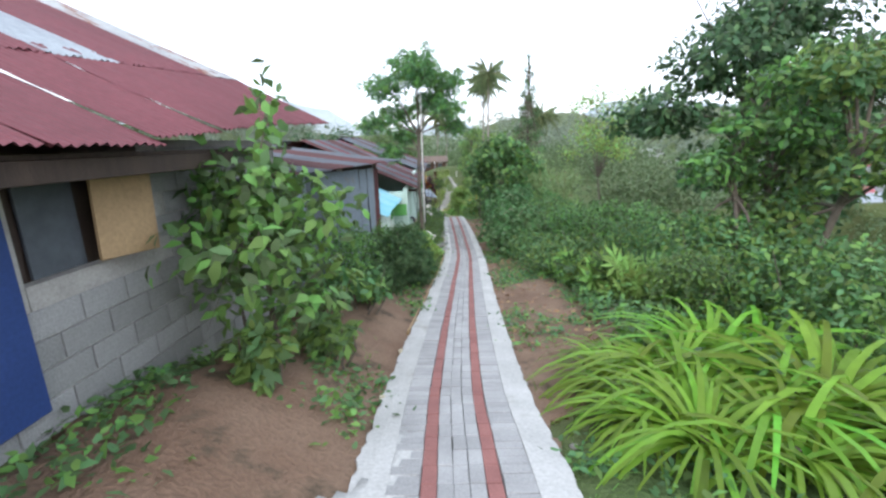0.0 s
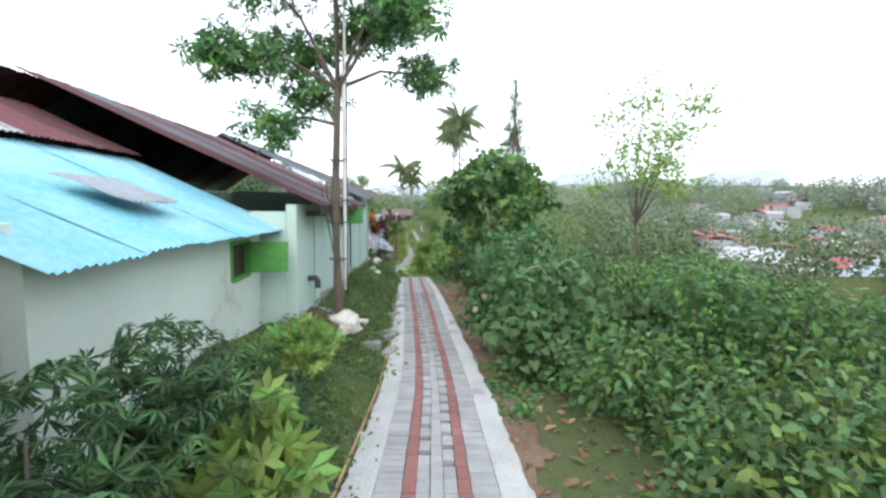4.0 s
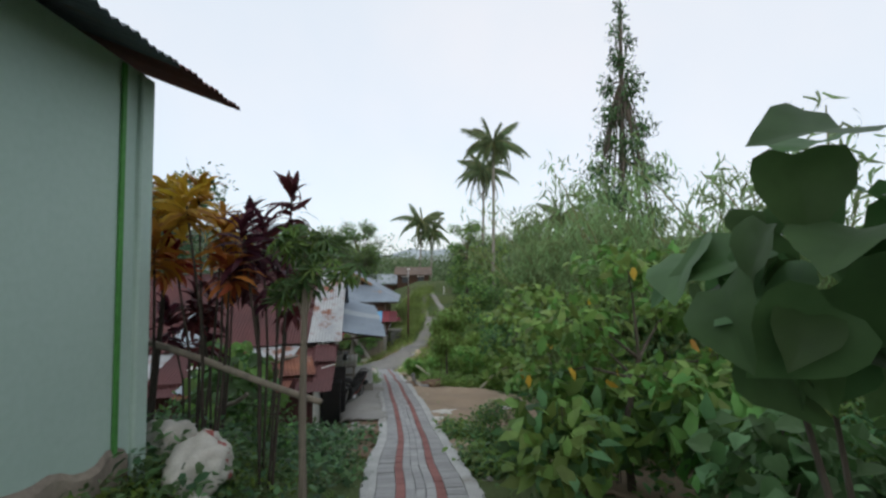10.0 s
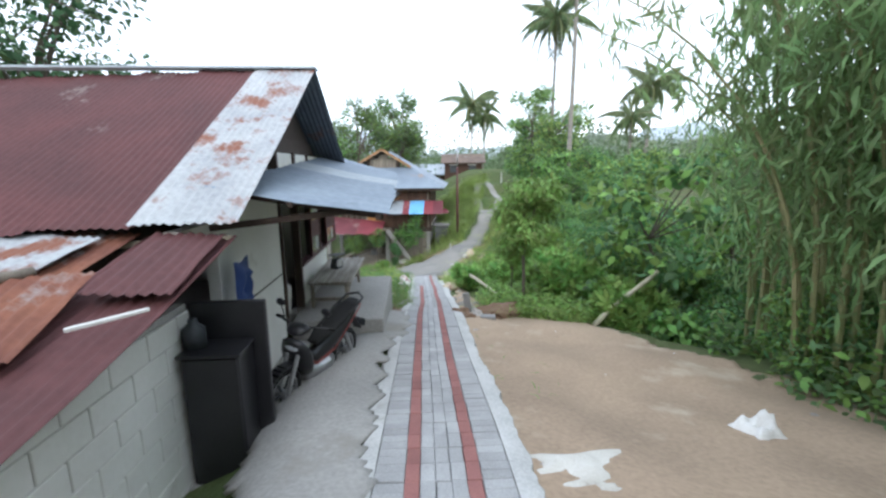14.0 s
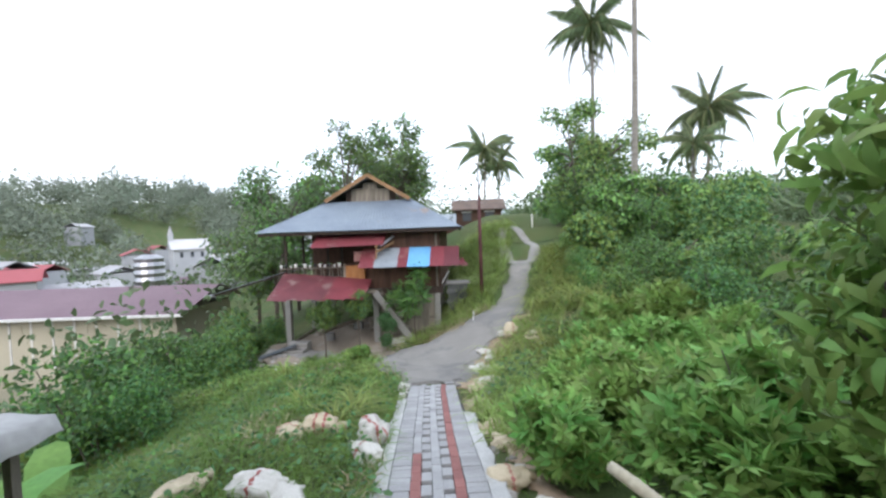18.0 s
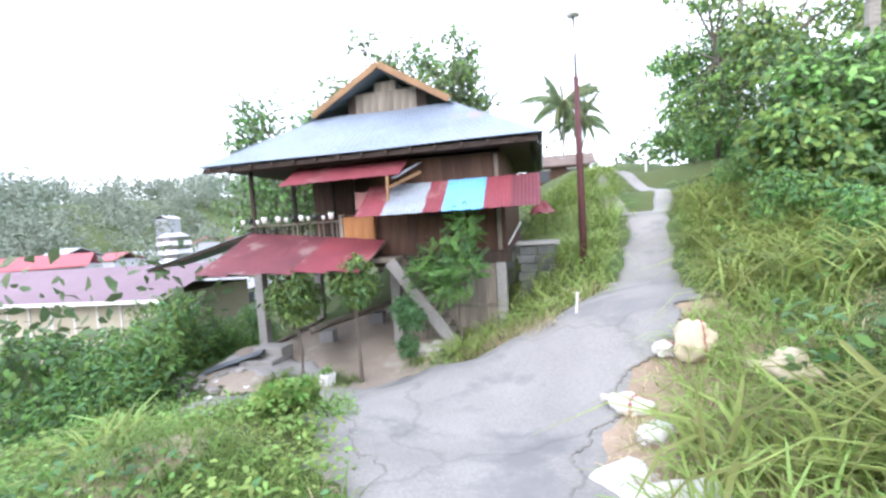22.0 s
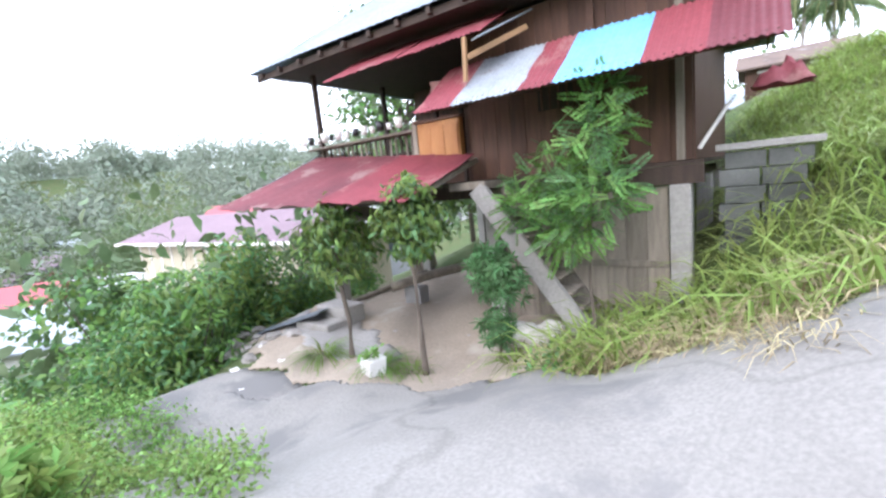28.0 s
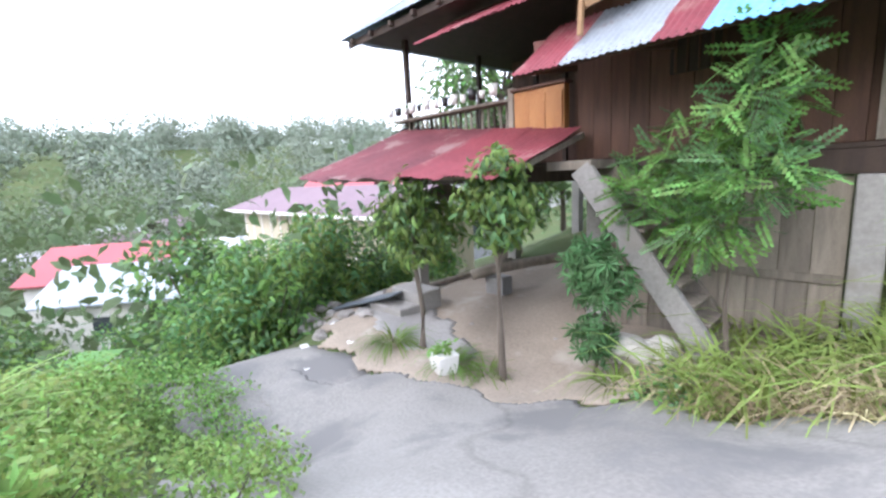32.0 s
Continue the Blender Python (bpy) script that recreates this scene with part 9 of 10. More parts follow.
for x in (0.6, -0.6):
    wheel = part("wheel", hoop(bmesh.new(), (x, 0, 0.285), 0.245, 0.036, 0.04), M_RUBBER, bike, "black tyre", smooth=True)
    part("rim", hoop(bmesh.new(), (x, 0, 0.285), 0.205, 0.028, 0.014), M_STEEL, wheel, smooth=True)
    bm = bmesh.new()
    tube(bm, [(x, -0.06, 0.285), (x, 0.06, 0.285)], [0.05, 0.05], 12)
    part("hub", bm, M_STEEL, wheel)
    for k in range(6):
        a = k * math.tau / 6
        part("spoke", beam(bmesh.new(), (x + 0.04 * math.cos(a), 0, 0.285 + 0.04 * math.sin(a)), (x + 0.2 * math.cos(a), 0, 0.285 + 0.2 * math.sin(a)), 0.014, 0.022), M_PIPE, wheel)
for sd in (-1, 1):
    bm = bmesh.new()
    tube(bm, [(0.6, sd * 0.065, 0.285), (0.46, sd * 0.065, 0.68)], [0.022, 0.026], 10)
    part("fork", bm, M_STEEL, bike)
    bm = bmesh.new()
    tube(bm, [(-0.6, sd * 0.1, 0.31), (-0.42, sd * 0.11, 0.6)], [0.028, 0.028], 10)
    part("shock_absorber", bm, M_STEEL, bike)
    bm = bmesh.new()
    tube(bm, [(0.36, sd * 0.03, 0.94), (0.33, sd * 0.2, 0.97), (0.26, sd * 0.33, 0.96)], [0.013, 0.013, 0.012], 8)
    bar = part("handlebar", bm, M_BLACK, bike)
    bm = bmesh.new()
    tube(bm, [(0.28, sd * 0.26, 0.965), (0.245, sd * 0.37, 0.955)], [0.019, 0.019], 10)
    part("grip", bm, M_RUBBER, bar)
    bm = bmesh.new()
    tube(bm, [(0.31, sd * 0.22, 0.97), (0.31, sd * 0.27, 1.12)], [0.006, 0.006], 6)
    mir = part("mirror_stem", bm, M_BLACK, bike)
    bm = bmesh.new()
    bmesh.ops.create_uvsphere(bm, u_segments=12, v_segments=8, radius=0.06, matrix=Matrix.Translation((0.31, sd * 0.28, 1.15)) @ Matrix.Diagonal((0.3, 1.0, 0.7, 1)))
    part("mirror", bm, M_BLACK, mir, smooth=True)
    bm = bmesh.new()
    pts = [(0.40, 0.60, 0.07), (0.15, 0.46, 0.085), (-0.15, 0.52, 0.12), (-0.45, 0.70, 0.12), (-0.78, 0.84, 0.08)]
    for x, z, w in pts:
        for dz in (-0.022, 0.022):
            bm.verts.new((x, sd * (w + 0.018), z + dz))
    bm.verts.ensure_lookup_table()
    for k in range(len(pts) - 1):
        bm.faces.new((bm.verts[2 * k], bm.verts[2 * k + 1], bm.verts[2 * k + 3], bm.verts[2 * k + 2]))
    bmesh.ops.solidify(bm, geom=bm.faces[:], thickness=0.006)
    part("stripe", bm, M_PVC if sd < 0 else M_SACKR, bike, "white and red graphic stripe")
part("leg_shield", shell_along(bmesh.new(), [(0.20, 0.42, 0.05, 0.10), (0.30, 0.52, 0.16, 0.16), (0.40, 0.66, 0.19, 0.16), (0.46, 0.76, 0.14, 0.10), (0.50, 0.80, 0.05, 0.03)]), M_BLACK, bike, smooth=True)
part("engine", shell_along(bmesh.new(), [(0.24, 0.33, 0.06, 0.06), (0.12, 0.32, 0.11, 0.10), (-0.12, 0.30, 0.13, 0.12), (-0.26, 0.32, 0.08, 0.08)]), M_STEEL, bike, "dull metal engine", smooth=True)
part("main_body", shell_along(bmesh.new(), [(0.34, 0.58, 0.06, 0.08), (0.12, 0.50, 0.08, 0.08), (-0.12, 0.55, 0.11, 0.13), (-0.40, 0.68, 0.13, 0.13), (-0.66, 0.80, 0.10, 0.08), (-0.84, 0.88, 0.05, 0.03)]), M_BLACK, bike, smooth=True)
part("seat", shell_along(bmesh.new(), [(0.10, 0.67, 0.07, 0.03), (-0.05, 0.72, 0.11, 0.05), (-0.35, 0.79, 0.14, 0.05), (-0.62, 0.87, 0.12, 0.045), (-0.76, 0.91, 0.08, 0.03)]), M_RUBBER, bike, "black padded seat", smooth=True)
part("handlebar_cover", shell_along(bmesh.new(), [(0.28, 0.93, 0.06, 0.03), (0.36, 0.94, 0.14, 0.055), (0.44, 0.92, 0.10, 0.05), (0.47, 0.91, 0.04, 0.02)]), M_BLACK, bike, smooth=True)
bm = bmesh.new()
bmesh.ops.create_uvsphere(bm, u_segments=14, v_segments=8, radius=0.075, matrix=Matrix.Translation((0.46, 0, 0.76)) @ Matrix.Diagonal((0.6, 1.3, 0.75, 1)))
part("headlight", bm, M_GLASSY, bike, "clear headlight", smooth=True)
bm = bmesh.new()
for k in range(10):
    a0, a1 = radians(35 + k * 11), radians(35 + (k + 1) * 11)
    box(bm, 0.6 + 0.31 * math.cos(a0) - 0.035, 0.6 + 0.31 * math.cos(a0) + 0.035, -0.055, 0.055, 0.285 + 0.31 * math.sin(a0) - 0.02, 0.285 + 0.31 * math.sin(a0) + 0.012)
part("front_mudguard", bm, M_BLACK, bike)
part("rear_mudguard", beam(bmesh.new(), (-0.70, 0, 0.76), (-0.95, 0, 0.46), 0.11, 0.02), M_BLACK, bike)
bm = bmesh.new()
bmesh.ops.create_uvsphere(bm, u_segments=10, v_segments=6, radius=0.05, matrix=Matrix.Translation((-0.85, 0, 0.84)) @ Matrix.Diagonal((0.6, 1.4, 0.7, 1)))
part("tail_light", bm, M_SACKR, bike, "red tail light", smooth=True)
bm = bmesh.new()
tube(bm, [(-0.45, -0.13, 0.84), (-0.8, -0.12, 0.95), (-0.9, 0, 0.97), (-0.8, 0.12, 0.95), (-0.45, 0.13, 0.84)], 0.016, 8)
part("grab_rail", bm, M_BLACK, bike, smooth=True)
bm = bmesh.new()
tube(bm, [(0.12, -0.12, 0.22), (-0.2, -0.15, 0.22), (-0.72, -0.16, 0.33)], [0.018, 0.03, 0.045], 10)
part("exhaust", bm, M_STEEL, bike, smooth=True)
bm = bmesh.new()
tube(bm, [(0.02, 0.1, 0.26), (0.06, 0.24, 0.035)], [0.012, 0.012], 7)
part("side_stand", bm, M_STEEL, bike)
boxed("number_plate", (-0.96, -0.95, -0.1, 0.1, 0.50, 0.60), M_PIPE, bike)

# -- beside the green house: trunk fittings, sheets, pipe, leaning pole --
for k, (x, y, zz, mat, lab) in enumerate(((4.2, 1.6, 0.1, M_ZINC, "blue-grey corrugated sheet stacked against the wall"), (4.28, 1.75, 0.16, M_RUST, "dark rusty corrugated sheet on the stack"), (4.36, 1.6, 0.22, M_RUST, "dark rusty corrugated sheet on the stack"), (4.1, 1.7, 0.05, M_ZINCD, "old dull corrugated sheet at the wall foot"))):
    sh_ob = sheet("metal_sheet", (0, 0, 0), (0.55, 0.04, -0.16), (-0.36, 1.9 - 0.12 * k, 0.02), mat, None, sag=0.01)
    sh_ob.matrix_world = Matrix.Translation((x - 0.30, y - 1.0, ground_at(x, y) + zz + 0.03))
    tagged(sh_ob, lab, "metal sheet", "stacked sheets")
tz = ground_at(4.05, 2.55)
for dx, r, h0, h1, mat, lab in ((0.125, 0.022, 0.5, 6.0, M_PVC, "white pipe tied up the slim trunk"), (0.15, 0.012, 0.4, 3.9, M_PIPE, "dark cable tied up the slim trunk"), (0.10, 0.010, 0.2, 4.4, M_STEEL, "grey cable tied up the slim trunk")):
    a = radians(-40 + 300 * dx)
    stick("trunk_cable", lab, (4.05 + dx * math.cos(a), 2.55 + dx * math.sin(a), tz + h0), (4.05 + dx * math.cos(a), 2.55 + dx * math.sin(a), tz + h1), r, r, mat, "cable", 0.008)
for zz in (1.0, 1.6, 1.95, 2.6):
    bm = bmesh.new()
    ring_pts = [(4.05 + 0.14 * math.cos(k * math.tau / 14), 2.55 + 0.14 * math.sin(k * math.tau / 14), tz + zz + 0.02 * math.sin(k)) for k in range(15)]
    tube(bm, ring_pts, 0.011, 6)
    tagged(part("tie_wire", bm, M_PIPE), "dark tie wound round the slim trunk", "wire", "trunk ties")
a, b = GH @ Vector((6.2, -0.22, 0)), GH @ Vector((5.3, -0.03, 0))
stick("leaning_pole", "thin dark pole leaning on the green wall", gz(a.x, a.y), (b.x, b.y, 2.3), 0.013, 0.011, M_PIPE, "pole", 0.01)
a, b = GH @ Vector((4.9, -0.18, 0)), GH @ Vector((5.7, -0.18, 0))
bm = beam(bmesh.new(), (a.x, a.y, 2.35), (b.x, b.y, 1.45), 0.02, 0.09)
tagged(part("hanging_board", bm, M_GREYWOOD), "grey board hanging slanted from the eave", "board")
sack(4.3, 2.1, (0.3, 0.24, 0.2), M_SACK, "torn white bag with rubbish at the trunk foot", 0.5, (), 3.0)

# -- lean-to yard: buckets, junk on the lean-to roof --
for x, y, r, mat, lab in ((-1.75, 16.75, 0.15, M_PVC, "dirty white plastic bucket by the lean-to"), (-2.15, 17.05, 0.17, M_PVC, "pale plastic basin by the lean-to"), (-1.35, 17.5, 0.13, M_PIPE, "dark plastic bucket by the lean-to")):
    bk = thing("bucket", Matrix.Translation(gz(x, y)), lab, "bucket")
    bm = bmesh.new()
    tube(bm, [(0, 0, 0), (0, 0, r * 1.9), (0, 0, r * 1.95), (0, 0, r * 1.9), (0, 0, 0.02)], [r * 0.8, r, r * 1.06, r * 0.93, r * 0.74], 18)
    part("body", bm, mat, bk, smooth=True)
    bm = bmesh.new()
    tube(bm, [(r * math.cos(t), 0, r * 1.8 - r * 0.9 * math.sin(t)) for t in np.linspace(0, math.pi, 12)], 0.005, 5)
    part("handle", bm, M_STEEL, bk)

for k in range(26):
    y = 26.6 + 0.22 * k
    x = way_x(y) + 0.78 + 0.32 * RNG.random()
    if k % 3:
        crumple("litter", "scrap of pale paper and plastic among rubbish by the path", "litter", float(x), y, RNG.uniform(0.06, 0.16), RNG.uniform(0.05, 0.11), (M_PVC, M_SACKT, M_SACK)[k % 3], 0.025, k * 1.1, k * 3.0, "path litter", n=5)
    else:
        stone(float(x), y, RNG.uniform(0.03, 0.08), "broken lump of cement among rubbish by the path", "path rubble")
# -- plastic-covered table on the slope --
tb = thing("covered_table", Matrix.Translation((-6.5, 27.65, -3.72)) @ Matrix.Rotation(0.3, 4, "Z"), "low table covered with grey plastic sheet", "table")
v, f = [], []
n = 16
for j in range(n + 1):
    for i in range(n + 1):
        a, b = (i / n - 0.5) * 2, (j / n - 0.5) * 2
        e = max(abs(a), abs(b))
        drop = 0.16 * max(0, e - 0.86) / 0.14
        x = a if abs(a) < 0.86 else math.copysign(0.86 + 0.03 * (abs(a) - 0.86) / 0.14, a)
        y = b if abs(b) < 0.86 else math.copysign(0.86 + 0.03 * (abs(b) - 0.86) / 0.14, b)
        v.append((x * 1.5, y * 0.8, 0.62 - drop + 0.035 * noise.noise((a * 3, b * 3, 0)) + 0.02 * noise.noise((a * 9, b * 9, 1))))
for j in range(n):
    for i in range(n):
        f.append((j * (n + 1) + i, j * (n + 1) + i + 1, (j + 1) * (n + 1) + i + 1, (j + 1) * (n + 1) + i))
mesh_object("plastic_cover", v, f, M_TARP, tb, "wrinkled grey plastic cover", smooth=True)
boxed("tabletop", (-1.2, 1.2, -0.62, 0.62, 0.52, 0.56), M_GREYWOOD, tb)
for x in (-1.1, 1.1):
    for y in (-0.52, 0.52):
        part("leg", beam(bmesh.new(), (x, y, -0.9), (x, y, 0.52), 0.07, 0.07), M_GREYWOOD, tb)

# -- round the stilt house --
pole = thing("utility_pole", Matrix.Translation(gz(-6.02, 44.1)), "rusty brown steel utility pole with a small lamp head", "utility pole")
top = 0.85 - ground_at(-6.02, 44.1)
bm = bmesh.new()
tube(bm, [(0, 0, -0.3), (0, 0, top * 0.45), (0, 0, top * 0.76)], [0.085, 0.076, 0.055], 12)
part("lower_pole", bm, M_RUST, pole, "brown rusted lower pole", smooth=True)
bm = bmesh.new()
tube(bm, [(0, 0, top * 0.75), (0, 0, top)], [0.036, 0.03], 10)
part("upper_pole", bm, M_STEEL, pole, smooth=True)
bm = bmesh.new()
tube(bm, [(0, 0, top), (0, 0, top + 0.06), (0, 0, top + 0.12)], [0.13, 0.16, 0.02], 12)
part("lamp_head", bm, M_PVC, pole, smooth=True)
RAIL = -3.17
for k in range(13):
    a = -6.45 + k * 0.205
    r = 0.06 + 0.015 * math.sin(k * 2.7)
    white = k % 3 != 1
    pt = thing("flower_pot", ST @ Matrix.Translation((a, -0.36 + 0.02 * math.sin(k), RAIL + 0.03)), "small white plastic flower pot on the balcony rail" if white else "small black plastic flower pot on the balcony rail", "flower pot", "balcony pots")
    bm = bmesh.new()
    tube(bm, [(0, 0, 0), (0, 0, r * 2.1), (0, 0, r * 2.15), (0, 0, r * 1.8)], [r * 0.75, r, r * 1.08, r * 0.9], 12)
    part("pot", bm, M_PVC if white else M_BLACK, pt, smooth=True)
    if k % 2 == 0:
        n = 8
        aa = RNG.random(n) * math.tau
        leaf_mesh("leaves", LEAF_LONG, np.tile([0, 0, r * 1.9], (n, 1)), np.stack([np.cos(aa), np.sin(aa), RNG.uniform(0.6, 2, n)], 1), RNG.uniform(0.08, 0.16, n), L_GEN, pt)
tub = thing("planter", Matrix.Translation(at_house(-3.55, -2.0, 0.0)), "square white planter with a small green plant", "planter")
bm = box(bmesh.new(), -0.15, 0.15, -0.15, 0.15, 0, 0.27, 0.02)
for v in bm.verts:
    if v.co.z < 0.1:
        v.co.x *= 0.85
        v.co.y *= 0.85
part("tub", bm, M_PVC, tub)
n = 60
P, D = blob_points([(0, 0, 0.34, 0.16, 0.16, 0.09)], n, 0.2)
leaf_mesh("plant", LEAF_OVAL, P, out_dirs(D), RNG.uniform(0.06, 0.11, n), L_BRIGHT, tub)
for a, b, s, rot in ((-1.75, -0.9, (0.3, 0.2, 0.2), 0.3), (-1.45, -0.75, (0.24, 0.2, 0.17), 1.5)):
    p = at_house(a, b)
    sack(p[0], p[1], s, M_SACK, "white sack lying in the yard beside the stair", rot, (), a * 3)
for a, b, w, d, h in ((-5.75, -1.05, 0.9, 0.55, 0.16), (-5.7, -0.65, 0.8, 0.5, 0.36)):
    p = at_house(a, b)
    st_ob = boxed("step_slab", (-w / 2, w / 2, -d / 2, d / 2, -0.2, h), M_CONC, None, bevel=0.02)
    st_ob.matrix_world = Matrix.Translation(p) @ Matrix.Rotation(0.27, 4, "Z")
    tagged(st_ob, "rough concrete step slab at the yard edge", "step")
p, q = at_house(-6.9, -2.2, 0.06), at_house(-6.1, 2.6, 0.1)
stick("log", "long weathered log edging the yard", p, q, 0.07, 0.055, M_GREYWOOD, "log", 0.06)
p, q = at_house(-5.2, 0.3, 0.45), at_house(-3.6, 2.2, 0.5)
stick("timber_beam", "heavy old timber beam lying under the house", p, q, 0.1, 0.09, M_GREYWOOD, "timber", 0.04)
for a, b in ((-4.9, 0.7), (-3.9, 1.9)):
    p = at_house(a, b)
    cement_block(p[0], p[1], 0.3, "concrete block under the timber beam", (0.4, 0.3, 0.36))
ub = thing("wooden_bench", Matrix.Translation(at_house(-2.6, 1.6)) @ Matrix.Rotation(0.27, 4, "Z"), "rough wooden slatted bench in the shade under the house", "bench")
for k in range(4):
    part("slat", beam(bmesh.new(), (-0.7, -0.2 + 0.13 * k, 0.45), (0.7, -0.2 + 0.13 * k, 0.45), 0.09, 0.03), M_GREYWOOD, ub)
    part("leg", beam(bmesh.new(), (0.6 * (1 if k % 2 else -1), 0.2 * (1 if k > 1 else -1), 0), (0.6 * (1 if k % 2 else -1), 0.2 * (1 if k > 1 else -1), 0.43), 0.06, 0.06), M_GREYWOOD, ub)
part("cross_brace", beam(bmesh.new(), (-0.6, -0.2, 0.1), (0.6, -0.2, 0.4), 0.04, 0.03), M_GREYWOOD, ub)
part("cross_brace", beam(bmesh.new(), (-0.6, -0.2, 0.4), (0.6, -0.2, 0.1), 0.04, 0.03), M_GREYWOOD, ub)
bm = beam(bmesh.new(), gz(-14.2, 40.2, 0.08), gz(-13.0, 41.0, 0.32), 0.5, 0.02)
tagged(part("grey_board", bm, M_ZINCD), "dark grey sheet leaning on the yard rubble", "board")
crumple("hanging_cloth", "pinkish cloth hung over the balcony rail", "cloth", 0, 0, 0.42, 0.4, M_PINK, 0.03, n=8, z=0).matrix_world = ST @ Matrix.Translation((-3.2, -0.18, -2.75)) @ Matrix.Rotation(radians(90), 4, "X")
crumple("rolled_tarp", "crumpled red tarp on the side landing", "tarp", 0, 0, 0.6, 0.5, M_REDROOF, 0.24, n=9, z=0).matrix_world = ST @ Matrix.Translation((1.0, 1.0, -3.35))

p = SH @ Vector((-4.75, 2.3, 0))
crumple("white_cloth", "torn white cloth lying on the lean-to roof", "cloth", 0, 0, 0.35, 0.7, M_SACK, 0.07, n=10, z=0).matrix_world = SH @ Matrix.Translation((-4.75, 2.3, -1.16)) @ Matrix.Rotation(radians(-12), 4, "Y")
crumple("pink_rag", "faded pink rag on the lean-to edge", "cloth", 0, 0, 0.25, 0.15, M_PINK, 0.05, n=7, z=0).matrix_world = SH @ Matrix.Translation((-5.45, 0.78, -1.33)) @ Matrix.Rotation(radians(-25), 4, "Y")
sack(-14.0, 38.6, (0.3, 0.22, 0.16), M_SACK, "white rubbish bags at the roadside", 0.6, ((0.0, 0.1),), 9.0)
for k, (x, y) in enumerate(((-12.6, 39.3), (-11.8, 39.2), (-13.2, 39.9), (-12.2, 39.9))):
    crumple("litter", "small scrap of pale litter by the road", "litter", x, y, 0.16, 0.12, M_PVC, 0.03, k, k * 3.0, n=5)

# ---- the paver path ----
def way_frame(s_y):
    """Origin, sideways, along and up on the path at y."""
    y0, y1 = s_y - 0.05, s_y + 0.05
    a = np.array([float(way_x(y0)), y0, float(way_z(y0))])
    b = np.array([float(way_x(y1)), y1, float(way_z(y1))])
    along = b - a
    along /= np.linalg.norm(along)
    lat = np.cross(along, [0, 0, 1.0])
    lat /= np.linalg.norm(lat)
    return (a + b) / 2, lat, along, np.cross(lat, along)


path = thing("paver_path", Matrix(), "footpath of grey pavers with two red stripes", "path", kind="structure")


def paver_mesh(name, w, l, mat):
    me = bpy.data.meshes.new(name)
    bm = box(bmesh.new(), -w / 2, w / 2, -l / 2, l / 2, -0.06, 0, 0.0)
    bmesh.ops.bevel(bm, geom=[e for e in bm.edges if all(v.co.z > -0.01 for v in e.verts)], offset=0.005, segments=1, affect="EDGES")
    bm.to_mesh(me)
    bm.free()
    me.materials.append(mat)
    return me


PAVERS = {"cross": paver_mesh("paver_cross", 0.196, 0.096, M_GREY), "line": paver_mesh("paver_red", 0.096, 0.196, M_RED),
          "long": paver_mesh("paver_long", 0.096, 0.196, M_GREY), "cube": paver_mesh("paver_half", 0.096, 0.096, M_GREY)}
arc_y = [-15.5]
while arc_y[-1] < 34.6:
    o, la, al, up = way_frame(arc_y[-1])
    arc_y.append(arc_y[-1] + 0.1 * al[1])
arc = {k: way_frame(y) for k, y in enumerate(arc_y)}
pieces = []
for k in range(len(arc_y)):
    y = arc_y[k]
    pieces += [("cross", k, 0.0, -0.35), ("cross", k, 0.0, 0.35)]
    if k % 2 == 0:
        pieces.append(("line" if y < 31.0 else "long", k, 0.05, -0.20))
        pieces.append(("line", k, 0.05, 0.20))
        if not (-1 < y < 12.5 or y > 26.4):
            pieces += [("long", k, 0.05, -0.1), ("long", k, 0.05, 0.1), ("long", k, 0.05, 0.0)]
        else:
            pieces.append(("long", k, 0.05, 0.0))
    if -1 < y < 12.5 or y > 26.4:
        if k % 3 == 0:
            pieces.append(("long", k, 0.05, -0.1))
        if (k + 2) % 3 == 0:
            pieces.append(("long", k, 0.05, 0.1))
cut = {"cross": [], "line": [], "long": [], "cube": []}
singles = 0
for kind, k, da, db in pieces:
    o, la, al, up = arc[k]
    j = RNG.normal(0, 1, 4)
    c = o + al * (da + 0.0015 * j[0]) + la * (db + 0.002 * j[1]) + up * (0.0022 * j[2])
    tw = 0.008 * j[3]
    la2, al2 = la * math.cos(tw) + al * math.sin(tw), al * math.cos(tw) - la * math.sin(tw)
    if 2.6 < arc_y[k] < 8.0 and singles < 300:
        singles += 1
        m = Matrix(((la2[0], al2[0], up[0], c[0]), (la2[1], al2[1], up[1], c[1]), (la2[2], al2[2], up[2], c[2]), (0, 0, 0, 1)))
        ob = new("paver", PAVERS[kind])
        ob.parent = path
        ob.matrix_world = m
    else:
        cut[kind].append((c, la2, al2, up))
for kind, rows in cut.items():
    if not rows:
        continue
    me = PAVERS[kind]
    base = np.array([v.co[:] for v in me.vertices])
    fc = [tuple(p.vertices) for p in me.polygons]
    C, A, B, U = (np.array([r[i] for r in rows]) for i in range(4))
    v = C[:, None] + base[None, :, 0:1] * A[:, None] + base[None, :, 1:2] * B[:, None] + base[None, :, 2:3] * U[:, None]
    n = len(base)
    f = [tuple(i + q * n for i in face) for q in range(len(rows)) for face in fc]
    rest = mesh_object("pavers", v.reshape(-1, 3), f, me.materials[0], path)
    tagged(rest, kind="stuff")


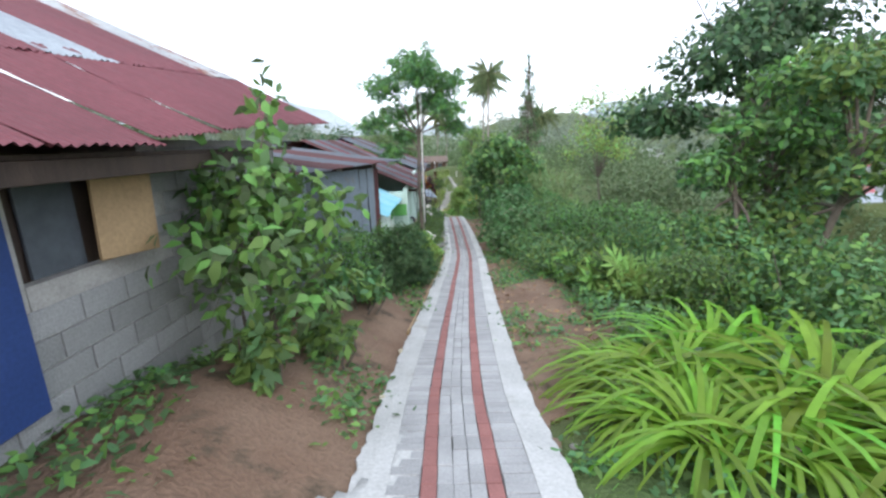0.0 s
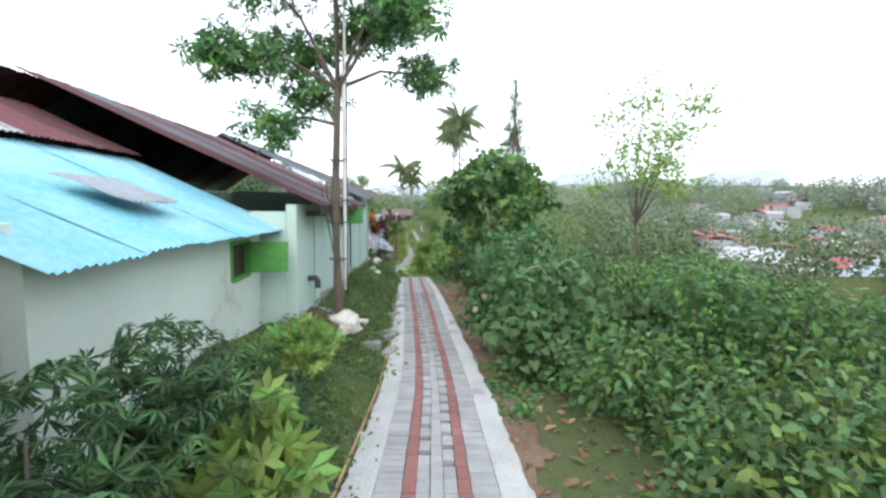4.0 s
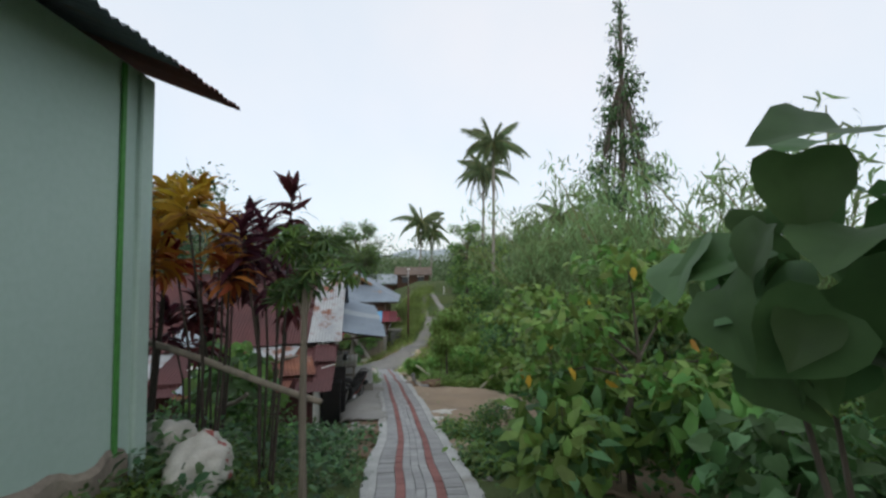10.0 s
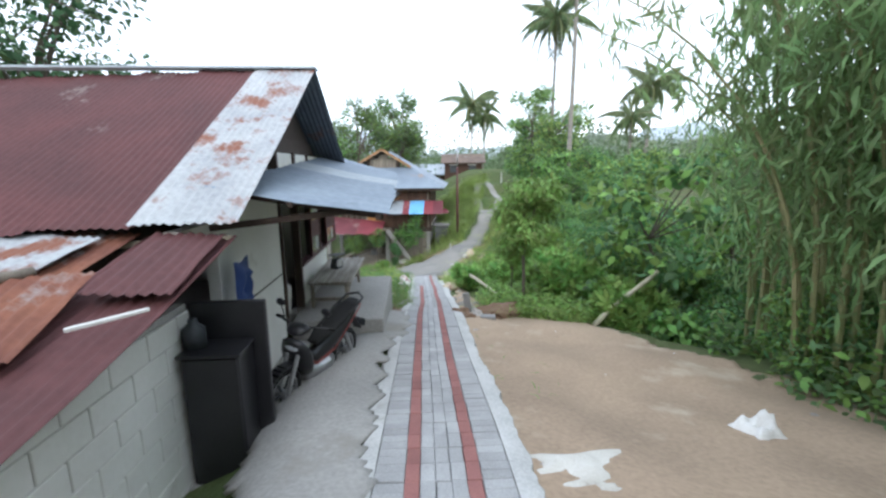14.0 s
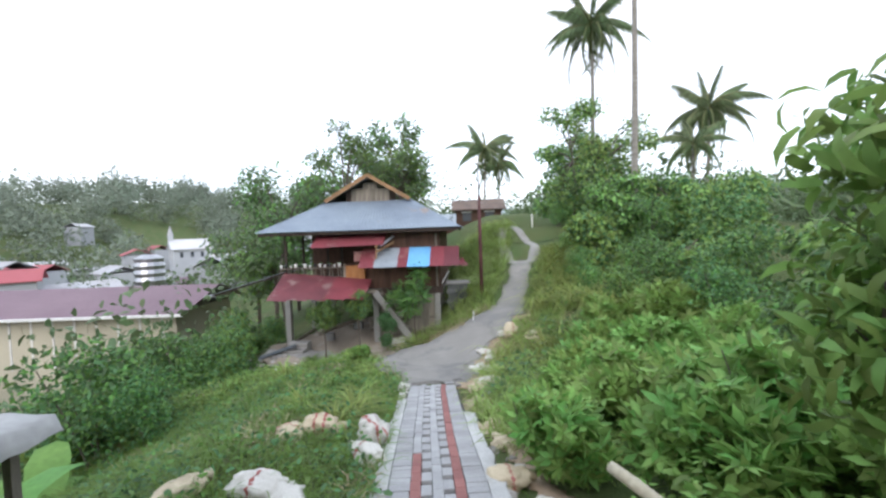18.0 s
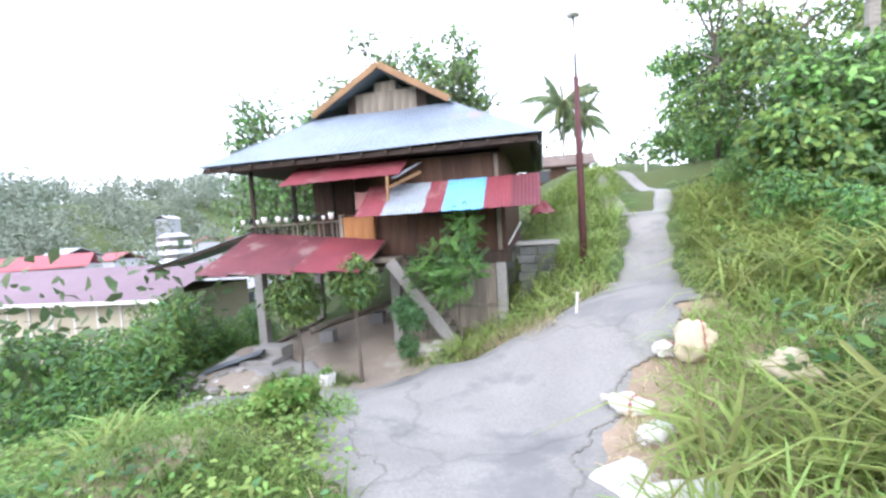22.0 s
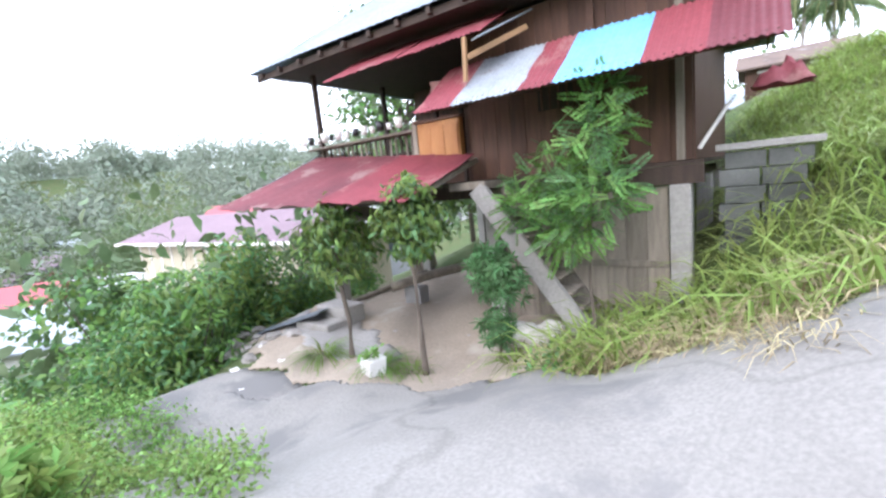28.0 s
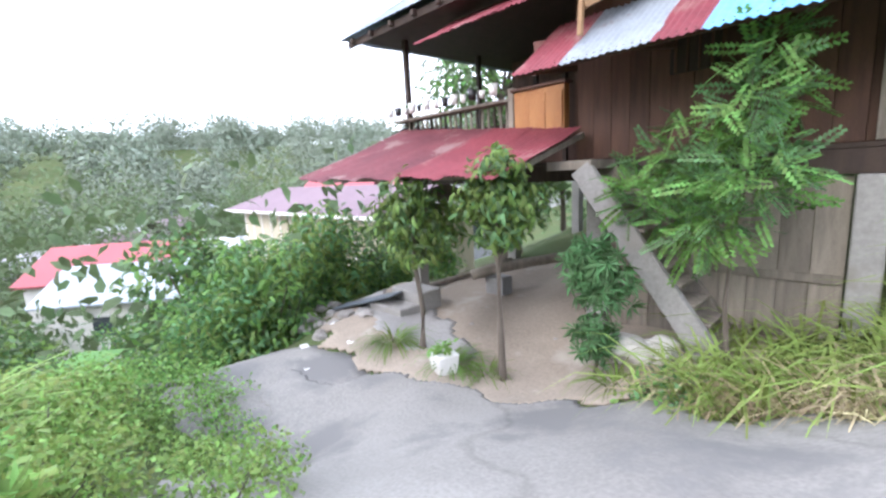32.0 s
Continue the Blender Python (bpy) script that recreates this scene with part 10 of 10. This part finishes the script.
def swept(name, mat, d0, d1, top, bottom, wob, parent, y0=-15.5, y1=34.5, step=0.07, seed=0.0, wider=0.0):
    """A rough strip that runs along the path between two sideways offsets, wider up the hill."""
    ys = np.arange(y0, y1, step)
    outer = d1
    v, f = [], []
    for i, y in enumerate(ys):
        o, la, al, up = way_frame(y)
        d1 = outer + wider * min(1.0, max(0.0, (9.0 - y) / 4.0))
        e = wob * (1.5 * noise.noise((y * 0.9, seed, 0)) + 1.3 * noise.noise((y * 3.1, seed, 2)) + 1.6 * noise.noise((y * 9, seed, 4)))
        g = wob * 0.25 * noise.noise((y * 4, seed, 5))
        for d, z in ((d0, bottom), (d0, top), ((d0 + d1) / 2, top + g), (d1 + e, top - 0.012 + g), (d1 + e * 1.3 + 0.02 * np.sign(d1 - d0), bottom)):
            v.append(o + la * d + up * z)
    for i in range(len(ys) - 1):
        for k in range(4):
            a = i * 5 + k
            f.append((a, a + 1, a + 6, a + 5))
    return mesh_object(name, v, f, mat, parent)


swept("bedding", M_BED, -0.50, 0.50, -0.045, -0.16, 0.0, path)
for d, seed in ((1, 1.0), (-1, 4.0)):
    swept("haunch", M_CURB, d * 0.447, d * 0.61, 0.006, -0.22, 0.018, path, seed=seed, y1=14.0, wider=d * 0.07)
    swept("haunch", M_CURB, d * 0.452, d * 0.605, 0.006, -0.22, 0.026, path, seed=seed + 1, y0=14.0, y1=32.6 if d > 0 else 33.6)
for y0, y1 in ((-7.5, -4.9), (-4.85, -2.0), (-1.9, 1.2), (1.3, 4.6), (4.7, 7.6)):
    a, b = way_frame(y0), way_frame(y1)
    mid = way_frame((y0 + y1) / 2)
    bm = bmesh.new()
    for q, r in ((a, mid), (mid, b)):
        beam(bm, q[0] - q[1] * 0.72 + q[3] * -0.06, r[0] - r[1] * 0.72 + r[3] * -0.06, 0.022, 0.12)
    part("form_board", bm, M_PLY, path, "pale formwork board left along the path edge")
for k, y in enumerate((-9.6, -8.3, -6.9, -5.6, -4.4, -3.1, -1.8, -0.4, 0.9, 2.4, 3.7, 5.2, 6.6)):
    o, la, al, up = way_frame(y)
    c = o - la * (0.68 + 0.02 * math.sin(k * 2.0)) - up * 0.02
    bm = beam(bmesh.new(), c - up * 0.25, c + up * 0.03 + al * 0.01, 0.05, 0.045)
    part("form_peg", bm, M_STICK, path, "short wooden peg against the form board")
